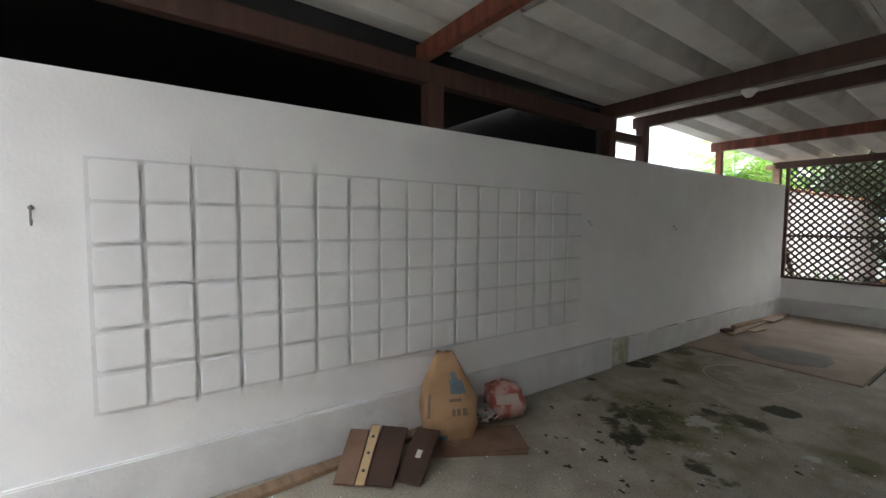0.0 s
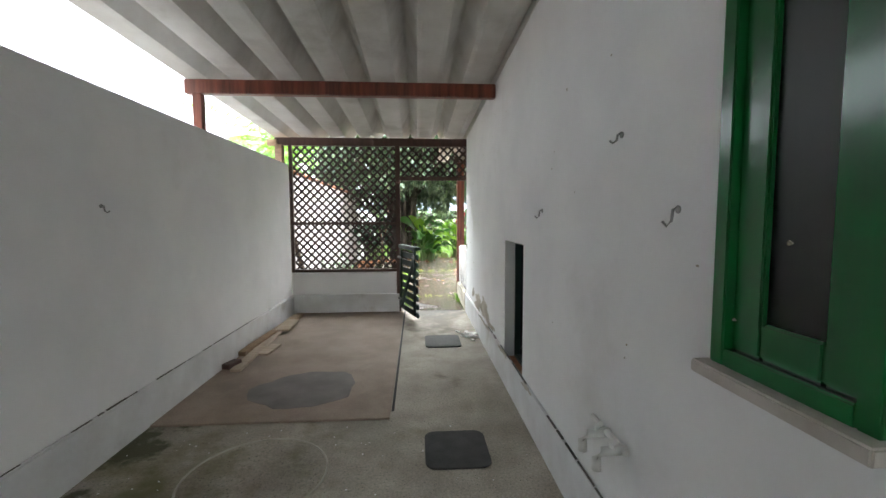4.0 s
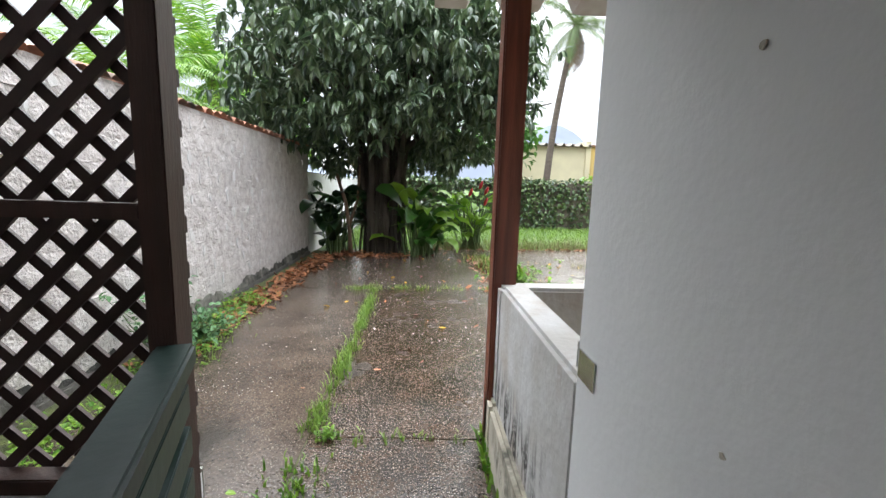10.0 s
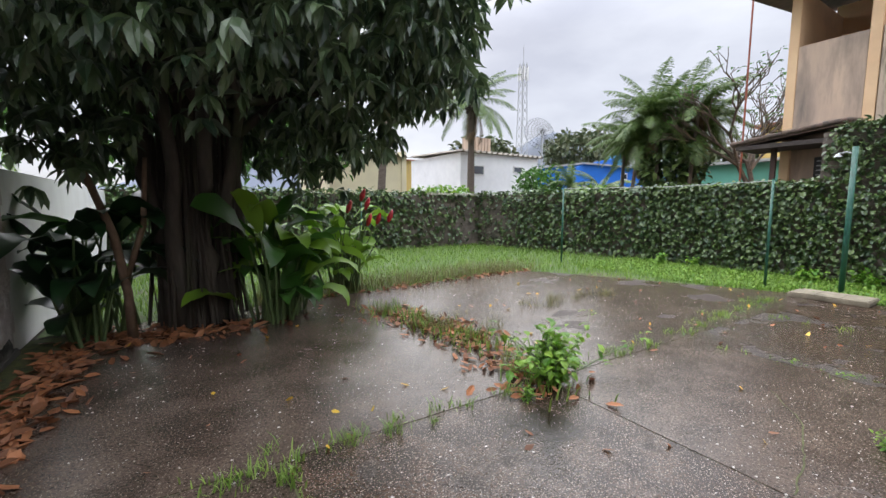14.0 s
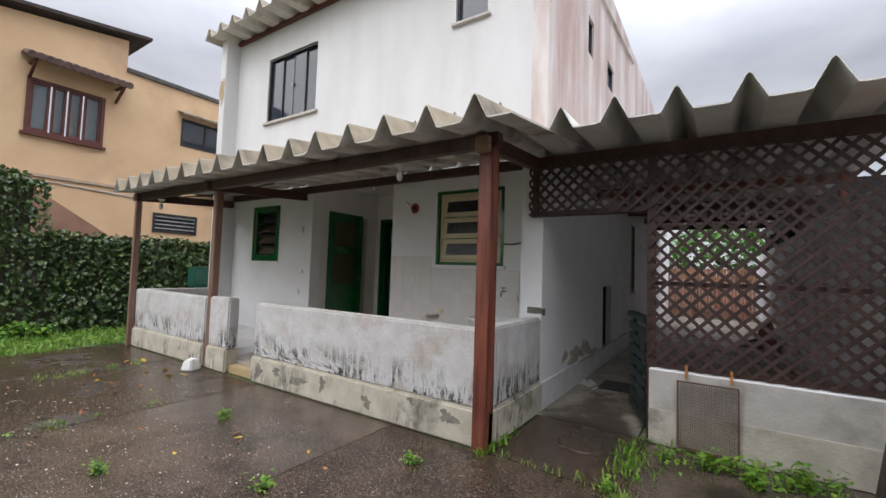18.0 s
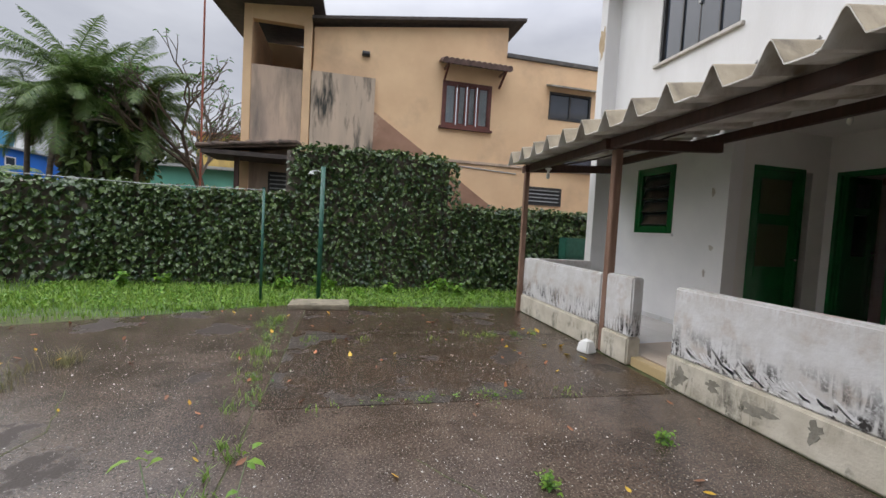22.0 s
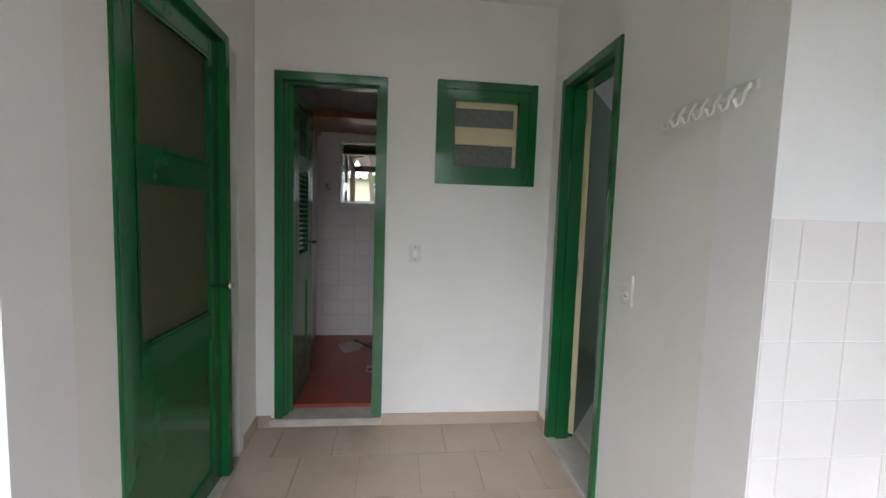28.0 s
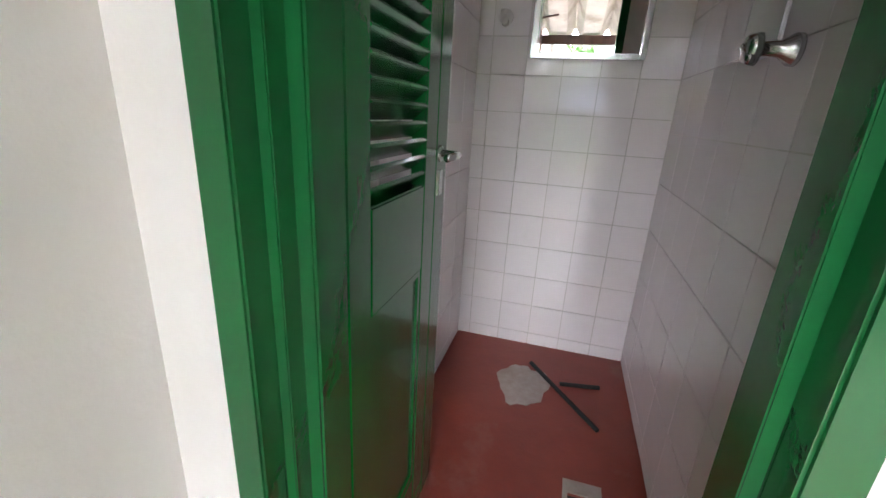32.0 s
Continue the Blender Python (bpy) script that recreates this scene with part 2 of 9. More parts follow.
M["yard_brown"] = mat("wet_brown_concrete", (0.052, 0.031, 0.019), (0.025, 0.0140, 0.0085), 0.20, 3.4, 10, 0.2, 90, (0.019, 0.0115, 0.007), 1.1, lo=0.42, hi=0.58, lo3=0.56, hi3=0.60, rough2=0.5, speck=0.6, sscale=60, spec=0.5, grain=(0.36, 0.31, 0.25), gscale=120, glo=0.60, ghi=0.66)
M["wall_foot"] = mat("damp_mouldy_cement", (0.22, 0.208, 0.185), (0.085, 0.080, 0.068), 0.9, 7.0, 9, 0.9, 40, (0.022, 0.021, 0.018), 3.0, lo3=0.45, hi3=0.6)
M["slab_beige"] = mat("weathered_beige_cement", (0.26, 0.225, 0.16), (0.17, 0.145, 0.10), 0.8, 7.0, 9, 0.3, 60, (0.09, 0.08, 0.05), 3.0)
M["driftwood"] = mat("weathered_post_wood", (0.13, 0.092, 0.066), (0.065, 0.045, 0.032), 0.85, 4.0, 8, 0.6, 40, stretch=(8, 8, 0.7))
M["rooftile_old"] = mat("old_clay_roof_tile", (0.15, 0.10, 0.075), (0.07, 0.055, 0.045), 0.9, 9.0, 8, 0.4, 50, (0.05, 0.055, 0.035), 2.0, rand=0.15)
M["joint"] = mat("mossy_joint", (0.05, 0.055, 0.025), (0.10, 0.12, 0.035), 0.95, 14, 8, 0.8, 90)
M["soil"] = mat("dark_soil", (0.07, 0.055, 0.04), (0.04, 0.033, 0.025), 0.9, 8.0, 8, 1.0, 40)
M["fibro"] = mat("fibre_cement", (0.66, 0.65, 0.62), (0.57, 0.555, 0.52), 0.85, 3.0, 8, 0.15, 60, (0.34, 0.32, 0.28), 1.1, lo3=0.55, hi3=0.8)
M["fibro_old"] = mat("weathered_fibre_cement", (0.40, 0.37, 0.31), (0.24, 0.215, 0.18), 0.9, 4.0, 9, 0.3, 70, (0.12, 0.11, 0.095), 1.5, lo3=0.5, hi3=0.75)
M["brown"] = mat("brown_painted_wood", (0.085, 0.042, 0.032), (0.055, 0.028, 0.022), 0.5, 3.0, 6, 0.2, 30, stretch=(6, 6, 0.6))
M["brown_l"] = mat("worn_brown_paint", (0.27, 0.17, 0.12), (0.18, 0.10, 0.07), 0.55, 3.0, 7, 0.2, 30, stretch=(5, 5, 0.6))
M["redwood"] = mat("reddish_hardwood", (0.25, 0.075, 0.045), (0.095, 0.026, 0.017), 0.35, 3.0, 8, 0.3, 40, stretch=(7, 7, 0.5))
M["lattice"] = mat("brown_lattice_paint", (0.062, 0.035, 0.03), (0.04, 0.022, 0.02), 0.55, 9.0, 5, 0.1, 60)
M["green"] = mat("green_gloss_paint", (0.010, 0.135, 0.034), (0.008, 0.10, 0.027), 0.22, 3.0, 6, 0.05, 25, coat=0.3)
M["dkgreen"] = mat("dark_green_paint", (0.012, 0.035, 0.03), (0.008, 0.022, 0.02), 0.4, 5.0, 6, 0.1, 30)
M["tile"] = mat("white_glazed_tile", (0.83, 0.79, 0.80), (0.78, 0.74, 0.75), 0.09, 2.0, 4, 0.03, 12, rand=0.025)
M["grout"] = mat("grout", (0.62, 0.59, 0.56), (0.52, 0.49, 0.46), 0.9, 30.0, 4)
M["beige_tile"] = mat("beige_floor_tile", (0.48, 0.385, 0.305), (0.44, 0.35, 0.275), 0.25, 2.0, 5, 0.03, 40, (0.29, 0.22, 0.17), 1.4, lo3=0.55, hi3=0.8, rand=0.03)
M["white_tile"] = mat("white_floor_tile", (0.62, 0.60, 0.57), (0.55, 0.53, 0.50), 0.25, 2.0, 5, 0.03, 40, rand=0.03)
M["redfloor"] = mat("red_cement_floor", (0.30, 0.062, 0.042), (0.23, 0.045, 0.032), 0.35, 4.0, 8, 0.08, 50, (0.34, 0.20, 0.16), 1.9, lo3=0.6, hi3=0.85)
M["marble"] = mat("pale_stone_sill", (0.55, 0.52, 0.48), (0.42, 0.39, 0.35), 0.5, 8.0, 8, 0.1, 50)
M["cream"] = mat("cream_paint", (0.68, 0.60, 0.40), (0.60, 0.52, 0.34), 0.45, 4.0, 5)
M["glass"] = glassmat("dark_window_glass", (0.75, 0.8, 0.8), 0.05)
M["frost"] = glassmat("patterned_glass", (0.30, 0.32, 0.30), 0.4)
# for dark things, and for unseen rooms whose shade is painted on
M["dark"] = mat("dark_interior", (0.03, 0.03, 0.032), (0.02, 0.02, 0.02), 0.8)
# near-black base colour stands for the unlit space under the lean-to
M["shade_black"] = mat("shade_near_black", (0.008, 0.008, 0.009), (0.005, 0.005, 0.006), 0.9)
M["screen"] = mat("ribbed_dark_glass", (0.085, 0.09, 0.034), (0.05, 0.053, 0.022), 0.35, 300, 2, 0.5, 300)
M["metal"] = mat("chromed_metal", (0.6, 0.6, 0.6), (0.5, 0.5, 0.5), 0.2, 8.0, 4, metal=1.0)
M["dullmetal"] = mat("dull_metal", (0.36, 0.36, 0.36), (0.25, 0.25, 0.25), 0.5, 15.0, 6, metal=0.8)
M["plastic"] = mat("white_plastic", (0.72, 0.72, 0.70), (0.66, 0.66, 0.63), 0.35, 6.0, 3)
M["mirror"] = mat("mirror_glass", (0.9, 0.9, 0.9), (0.9, 0.9, 0.9), 0.01, metal=1.0)
M["terracotta"] = mat("terracotta", (0.42, 0.19, 0.11), (0.25, 0.11, 0.07), 0.85, 6.0, 8, 0.4, 40, (0.10, 0.085, 0.07), 2.0, lo3=0.5, hi3=0.7, rand=0.15)
M["ochre"] = mat("ochre_wall_paint", (0.74, 0.52, 0.31), (0.68, 0.46, 0.27), 0.85, 1.4, 8, 0.15, 30, (0.46, 0.31, 0.20), 0.5, lo3=0.52, hi3=0.8)
M["ochre_dirty"] = mat("streaked_ochre", (0.56, 0.42, 0.31), (0.42, 0.32, 0.25), 0.9, 2.0, 9, 0.2, 30, (0.16, 0.14, 0.12), 0.8, lo3=0.5, hi3=0.68, stretch=(1.4, 1.4, 0.28))
M["ochre_black"] = mat("black_streaked_plaster", (0.56, 0.44, 0.33), (0.42, 0.34, 0.26), 0.9, 2.0, 9, 0.2, 30, (0.05, 0.05, 0.042), 1.3, lo3=0.5, hi3=0.6, stretch=(1.6, 1.6, 0.3))
M["winbrown"] = mat("red_brown_window", (0.13, 0.035, 0.025), (0.09, 0.025, 0.018), 0.45, 6.0, 5)
M["curtain"] = mat("pale_curtain", (0.5, 0.52, 0.54), (0.42, 0.44, 0.46), 0.8, 9.0, 3, stretch=(8, 8, 0.4))
M["bark"] = mat("bark", (0.085, 0.07, 0.055), (0.045, 0.037, 0.03), 0.9, 6.0, 9, 1.2, 22, (0.06, 0.075, 0.035), 2.0, stretch=(1, 1, 0.3))
M["leaf_tree"] = leafmat("tree_leaves", (0.024, 0.056, 0.026), (0.12, 0.18, 0.075), 0.34, 0.25, 0.9)
M["leaf_ivy"] = leafmat("ivy_leaves", (0.018, 0.052, 0.016), (0.13, 0.20, 0.05), 0.36, 0.18, 0.8)
M["leaf_bright"] = leafmat("bright_leaves", (0.08, 0.22, 0.018), (0.24, 0.40, 0.04), 0.45, 0.3)
M["leaf_weed"] = leafmat("weed_leaves", (0.04, 0.12, 0.02), (0.11, 0.25, 0.04), 0.5, 0.3)
M["grass"] = leafmat("grass_blades", (0.10, 0.21, 0.022), (0.25, 0.37, 0.065), 0.55, 0.3)
M["drygrass"] = leafmat("dry_grass", (0.13, 0.14, 0.045), (0.24, 0.21, 0.10), 0.7, 0.25)
M["palm"] = leafmat("palm_leaves", (0.05, 0.11, 0.02), (0.17, 0.24, 0.07), 0.5, 0.25)
M["palmdry"] = leafmat("dead_palm_leaves", (0.12, 0.085, 0.05), (0.22, 0.15, 0.08), 0.8, 0.2)
M["deadleaf"] = leafmat("fallen_leaves", (0.13, 0.055, 0.025), (0.42, 0.17, 0.07), 0.6, 0.15)
M["yellowleaf"] = leafmat("yellow_leaves", (0.55, 0.30, 0.02), (0.60, 0.42, 0.04), 0.55, 0.2)
M["moss"] = mat("moss_stain", (0.045, 0.048, 0.025), (0.025, 0.027, 0.016), 0.95, 30.0, 8, 0.8, 120)
M["planks"] = mat("old_plank", (0.30, 0.20, 0.13), (0.20, 0.13, 0.08), 0.8, 4.0, 8, 0.3, 40, stretch=(1, 6, 6), rand=0.15)

# white wall paint with weather streaks, also toned down to offset stronger light outdoors
M["plaster_out"] = mat("dimmed_weathered_wall", (0.70, 0.70, 0.70), (0.64, 0.635, 0.63), 0.8, 2.0, 7, 0.15, 45, (0.55, 0.53, 0.50), 0.6, lo3=0.58, hi3=0.85, stretch=(1.2, 1.2, 0.35))
M["glass_dark"] = mat("dark_rippled_glass", (0.022, 0.023, 0.022), (0.014, 0.015, 0.014), 0.12, 40, 2, 0.3, 90)
M["frost_grey"] = mat("rippled_grey_glass", (0.15, 0.16, 0.15), (0.11, 0.12, 0.11), 0.18, 60, 2, 0.5, 120)
M["plaster_in"] = mat("clean_white_wall", (0.80, 0.79, 0.77), (0.75, 0.74, 0.72), 0.7, 1.5, 6, 0.08, 60)
M["plaster_side"] = mat("streaked_white_wall", (0.72, 0.67, 0.645), (0.60, 0.53, 0.50), 0.8, 3.0, 8, 0.15, 40, (0.47, 0.345, 0.30), 1.1, lo3=0.42, hi3=0.64, stretch=(1.6, 1.6, 0.3))
M["passage_slab"] = mat("brown_concrete", (0.30, 0.235, 0.185), (0.23, 0.175, 0.135), 0.7, 3.0, 9, 0.25, 80, (0.175, 0.135, 0.105), 1.1, lo3=0.5, hi3=0.72, speck=0.14, sscale=110)
M["fibro_v"] = mat("stained_fibre_cement", (0.70, 0.68, 0.63), (0.58, 0.555, 0.50), 0.88, 4.0, 9, 0.3, 60, (0.30, 0.245, 0.175), 1.9, lo3=0.5, hi3=0.7)
M["cement_foot"] = mat("stained_cement_foot", (0.58, 0.54, 0.45), (0.42, 0.38, 0.30), 0.85, 4.0, 8, 0.4, 45, (0.10, 0.095, 0.075), 2.4, lo3=0.56, hi3=0.72)
M["dark_foot"] = mat("damp_cement", (0.13, 0.12, 0.11), (0.07, 0.065, 0.06), 0.75, 5.0, 8, 0.6, 40)
M["grey_limewash"] = mat("grey_limewash", (0.52, 0.50, 0.47), (0.42, 0.40, 0.37), 0.85, 4, 8, 0.4, 40, (0.30, 0.28, 0.25), 1.6)
M["yellow_tile"] = mat("worn_yellow_tile", (0.50, 0.38, 0.20), (0.40, 0.30, 0.16), 0.4, 5.0, 7, 0.05, 40)

M["asphalt"] = mat("black_cover", (0.055, 0.055, 0.055), (0.035, 0.035, 0.035), 0.7, 9, 6, 0.3, 90)
M["dark_patch"] = mat("dark_cement", (0.16, 0.14, 0.13), (0.11, 0.095, 0.09), 0.65, 4, 8, 0.2, 80)
M["ply"] = mat("scuffed_plywood", (0.20, 0.12, 0.08), (0.13, 0.075, 0.05), 0.6, 5, 8, 0.1, 40, (0.32, 0.25, 0.2), 3)
M["dkply"] = mat("dark_laminate", (0.075, 0.04, 0.028), (0.045, 0.025, 0.018), 0.4, 4, 7, 0.1, 40)
M["palewood"] = mat("pale_plank", (0.42, 0.33, 0.26), (0.32, 0.25, 0.19), 0.8, 4, 8, 0.25, 40, stretch=(1, 6, 6))
M["dullgrey"] = mat("grey_metal_bar", (0.42, 0.43, 0.43), (0.34, 0.35, 0.35), 0.5, 12, 4)
M["darkmetal"] = mat("dark_window_metal", (0.035, 0.033, 0.033), (0.025, 0.024, 0.024), 0.4, 12, 4)
M["bluepane"] = mat("tinted_glass", (0.045, 0.055, 0.075), (0.035, 0.045, 0.06), 0.04, 1.5, 2, spec=0.9)
M["redring"] = mat("red_paint_ring", (0.42, 0.05, 0.06), (0.32, 0.04, 0.05), 0.5, 20, 4)
M["palecement"] = mat("pale_cement_mark", (0.46, 0.40, 0.36), (0.36, 0.28, 0.24), 0.7, 14, 8, 0.2, 60)
M["varnish"] = mat("varnished_wood", (0.28, 0.12, 0.05), (0.19, 0.075, 0.03), 0.3, 2.5, 7, 0.05, 30, stretch=(8, 0.8, 8))
M["tile_dull"] = mat("old_white_tile", (0.74, 0.72, 0.71), (0.69, 0.67, 0.66), 0.25, 2.0, 4, 0.03, 12, rand=0.03)
M["terracotta_pale"] = mat("bare_brick_dust", (0.42, 0.30, 0.22), (0.30, 0.21, 0.15), 0.9, 18, 8, 0.5, 50)
M["bare_render"] = mat("bare_sandy_render", (0.46, 0.36, 0.23), (0.36, 0.27, 0.17), 0.9, 14, 8, 0.5, 50)
M["floor_grout"] = mat("beige_floor_grout", (0.36, 0.285, 0.225), (0.30, 0.235, 0.185), 0.9, 30, 4)
M["smooth_mortar"] = mat("smooth_whitewashed_mortar", (0.62, 0.60, 0.595), (0.52, 0.50, 0.49), 0.85, 8.0, 7, 0.25, 60)
M["bare_foot"] = mat("bare_grey_cement", (0.26, 0.245, 0.20), (0.16, 0.15, 0.12), 0.9, 9.0, 8, 0.6, 45)
M["orange_peg"] = mat("orange_wood", (0.50, 0.22, 0.06), (0.40, 0.17, 0.05), 0.6, 20, 4)
M["palestrip"] = mat("pale_yellow_wood", (0.52, 0.38, 0.22), (0.44, 0.31, 0.17), 0.7, 4, 7, 0.1, 40)
M["fibro_top"] = mat("sun_weathered_fibre_cement", (0.40, 0.345, 0.255), (0.30, 0.255, 0.185), 0.9, 5.0, 9, 0.3, 70, (0.13, 0.115, 0.09), 2.2, lo3=0.5, hi3=0.72)
M["lawn_soil"] = mat("lawn_base", (0.075, 0.13, 0.03), (0.05, 0.08, 0.025), 0.9, 5, 8, 0.8, 60, (0.09, 0.075, 0.045), 1.5)
M["stone_bare"] = mat("bare_stone", (0.20, 0.165, 0.14), (0.10, 0.08, 0.068), 0.9, 7, 8, 1.0, 12, (0.04, 0.05, 0.03), 2)
M["stalk"] = mat("green_stalk", (0.10, 0.16, 0.05), (0.07, 0.11, 0.035), 0.6, 10, 4, local=True)
M["leaf_weed2"] = leafmat("bluish_weed_leaves", (0.055, 0.14, 0.055), (0.13, 0.27, 0.10), 0.5, 0.25)
M["leaf_broad"] = leafmat("broad_leaves", (0.02, 0.075, 0.012), (0.06, 0.16, 0.025), 0.35, 0.3)
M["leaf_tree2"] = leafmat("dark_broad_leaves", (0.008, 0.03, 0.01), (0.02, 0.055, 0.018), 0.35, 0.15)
M["polegreen"] = mat("green_pole_paint", (0.03, 0.12, 0.085), (0.02, 0.085, 0.06), 0.4, 12, 5, 0.1, 40)
M["rust"] = mat("rusty_mesh", (0.15, 0.085, 0.065), (0.09, 0.05, 0.04), 0.8, 30, 6)
M["redflower"] = mat("red_flower", (0.5, 0.02, 0.03), (0.35, 0.012, 0.02), 0.5, 30, 4)
M["palebark"] = mat("pale_bark", (0.20, 0.13, 0.085), (0.13, 0.085, 0.055), 0.85, 9, 7, 0.5, 50)
M["darkroof"] = mat("dark_roof_sheet", (0.075, 0.06, 0.052), (0.045, 0.036, 0.032), 0.85, 6, 7, 0.3, 30)
M["stairwall"] = mat("bare_reddish_plaster", (0.36, 0.21, 0.14), (0.27, 0.155, 0.10), 0.9, 2, 8, 0.2, 30, (0.50, 0.36, 0.25), 1.2)
M["roof_tile"] = mat("old_roof_tile", (0.20, 0.13, 0.115), (0.12, 0.08, 0.07), 0.85, 6, 7, 0.3, 40)
M["slate"] = mat("slate", (0.05, 0.05, 0.065), (0.03, 0.03, 0.04), 0.6, 9, 6, 0.3, 30)
M["redmast"] = mat("red_mast", (0.32, 0.09, 0.05), (0.25, 0.07, 0.04), 0.5, 3, 4)
M["palmbark"] = mat("palm_bark", (0.15, 0.12, 0.095), (0.09, 0.07, 0.055), 0.9, 5, 7, 0.6, 30, stretch=(1, 1, 5))
M["leaf_far"] = leafmat("far_leaves", (0.045, 0.075, 0.03), (0.12, 0.13, 0.06), 0.6, 0.2)
M["creamwall"] = mat("cream_wall", (0.66, 0.60, 0.40), (0.58, 0.52, 0.35), 0.85, 0.8, 7, 0.1, 20)
M["bluewall"] = mat("blue_wall", (0.012, 0.16, 0.62), (0.01, 0.13, 0.52), 0.7, 0.6, 6)
M["tankblue"] = mat("blue_tank", (0.10, 0.36, 0.55), (0.08, 0.30, 0.47), 0.5, 1, 4)
M["teal"] = mat("teal_wall", (0.14, 0.42, 0.33), (0.12, 0.36, 0.28), 0.8, 0.8, 6)
M["yellowwall"] = mat("yellow_wall", (0.58, 0.42, 0.13), (0.46, 0.33, 0.11), 0.85, 0.8, 8, 0.1, 20, (0.22, 0.17, 0.09), 0.7, lo3=0.52, hi3=0.75, stretch=(1.2, 1.2, 0.3))
# hill colours are lightened towards grey-blue in place of haze
M["hill_near"] = mat("haze_tinted_wood", (0.20, 0.22, 0.25), (0.165, 0.18, 0.205), 1.0, 0.05, 8, spec=0.0)
M["hill_far"] = mat("far_haze_tinted_wood", (0.20, 0.225, 0.27), (0.18, 0.20, 0.24), 1.0, 0.03, 8, spec=0.0)

# ---------- building kit ----------
class G:
    """Verts and faces gathered for one mesh."""

    def __init__(self):
        self.v, self.f = [], []

    def add(self, vs, fs):
        n = len(self.v)
        self.v += [tuple(v) for v in vs]
        self.f += [tuple(i + n for i in f) for f in fs]
        return self

    def box(self, x0, y0, z0, x1, y1, z1):
        vs = [(x, y, z) for z in (z0, z1) for y in (y0, y1) for x in (x0, x1)]
        return self.add(vs, [(0, 2, 3, 1), (4, 5, 7, 6), (0, 1, 5, 4), (2, 6, 7, 3), (0, 4, 6, 2), (1, 3, 7, 5)])

    def obox(self, m, x0, y0, z0, x1, y1, z1):
        vs = [m @ Vector((x, y, z)) for z in (z0, z1) for y in (y0, y1) for x in (x0, x1)]
        return self.add(vs, [(0, 2, 3, 1), (4, 5, 7, 6), (0, 1, 5, 4), (2, 6, 7, 3), (0, 4, 6, 2), (1, 3, 7, 5)])

    def beam(self, a, b, w, h):
        """A bar from a to b, w wide and h high, hung with its top on the line."""
        a, b = Vector(a), Vector(b)
        d = (b - a).normalized()
        s = d.cross(Vector((0, 0, 1))).normalized() * (w / 2)
        u = s.cross(d).normalized() * h
        vs = [p + q for p in (a, b) for q in (-s - u, s - u, s, -s)]
        return self.add(vs, [(0, 1, 2, 3), (7, 6, 5, 4), (0, 4, 5, 1), (1, 5, 6, 2), (2, 6, 7, 3), (3, 7, 4, 0)])

    def tube(self, pts, rs, n=8, caps=True):
        pts = [Vector(p) for p in pts]
        if not isinstance(rs, (list, tuple)):
            rs = [rs] * len(pts)
        base = len(self.v)
        for i, (p, r) in enumerate(zip(pts, rs)):
            d = (pts[min(i + 1, len(pts) - 1)] - pts[max(i - 1, 0)]).normalized()
            a = d.cross(Vector((0, 0, 1)) if abs(d.z) < 0.9 else Vector((1, 0, 0))).normalized()
            b = d.cross(a)
            self.v += [tuple(p + r * (math.cos(t) * a + math.sin(t) * b)) for t in (2 * math.pi * j / n for j in range(n))]
        for i in range(len(pts) - 1):
            o = base + i * n
            self.f += [(o + j, o + (j + 1) % n, o + n + (j + 1) % n, o + n + j) for j in range(n)]
        if caps:
            self.f += [tuple(base + j for j in reversed(range(n))), tuple(base + (len(pts) - 1) * n + j for j in range(n))]
        return self

    def disc(self, c, axis, r, depth, n=24):
        c, d = Vector(c), Vector(axis).normalized()
        return self.tube([c, c + d * depth], r, n)

    def prism(self, poly, lift, close=True):
        """A flat polygon of 3D points, thickened by the vector lift."""
        n, lift = len(poly), Vector(lift)
        vs = [Vector(p) for p in poly] + [Vector(p) + lift for p in poly]
        fs = [tuple(reversed(range(n))), tuple(range(n, 2 * n))] + [(i, (i + 1) % n, n + (i + 1) % n, n + i) for i in range(n)]
        return self.add(vs, fs)

    def mesh(self, name, bevel=0.0, smooth=False):
        me = bpy.data.meshes.new(name)
        me.from_pydata(self.v, [], self.f)
        bm = bmesh.new()
        bm.from_mesh(me)
        bmesh.ops.recalc_face_normals(bm, faces=bm.faces)
        if bevel:
            es = [e for e in bm.edges if len(e.link_faces) == 2 and e.calc_face_angle(0) > 0.6]
            bmesh.ops.bevel(bm, geom=es, offset=bevel, segments=2, affect="EDGES", clamp_overlap=True)
        bm.to_mesh(me)
        bm.free()
        if smooth:
            for p in me.polygons:
                p.use_smooth = True
        return me


def raw(name, g, smooth=False):
    """Mesh data without clean-up, for leaves and other crowds."""
    me = bpy.data.meshes.new(name)
    me.from_pydata(g.v, [], g.f)
    if smooth:
        for p in me.polygons:
            p.use_smooth = True
    return me


def part(name, g, material, parent=None, label="", bevel=0.0, smooth=False, m=None):
    me = g if isinstance(g, bpy.types.Mesh) else g.mesh(name, bevel, smooth)
    if not me.materials:
        me.materials.append(material)
    ob = new(name, me)
    if parent is not None:
        ob.parent = parent
    if m is not None:
        ob.matrix_basis = m
    if label:
        tagged(ob, label)
    return ob


def thing(name, label, category, m=None, group="", kind=""):
    ob = new(name)
    ob.empty_display_size = 0.1
    if m is not None:
        ob.matrix_basis = m
    return tagged(ob, label, category, group, kind)


def solid(name, g, material, label, category, bevel=0.0, smooth=False, group="", kind="", m=None):
    return tagged(part(name, g, material, None, "", bevel, smooth, m), label, category, group, kind)


def setting(name, g, material, label, category, bevel=0.0, smooth=False):
    return solid(name, g, material, label, category, bevel, smooth, "", "structure")


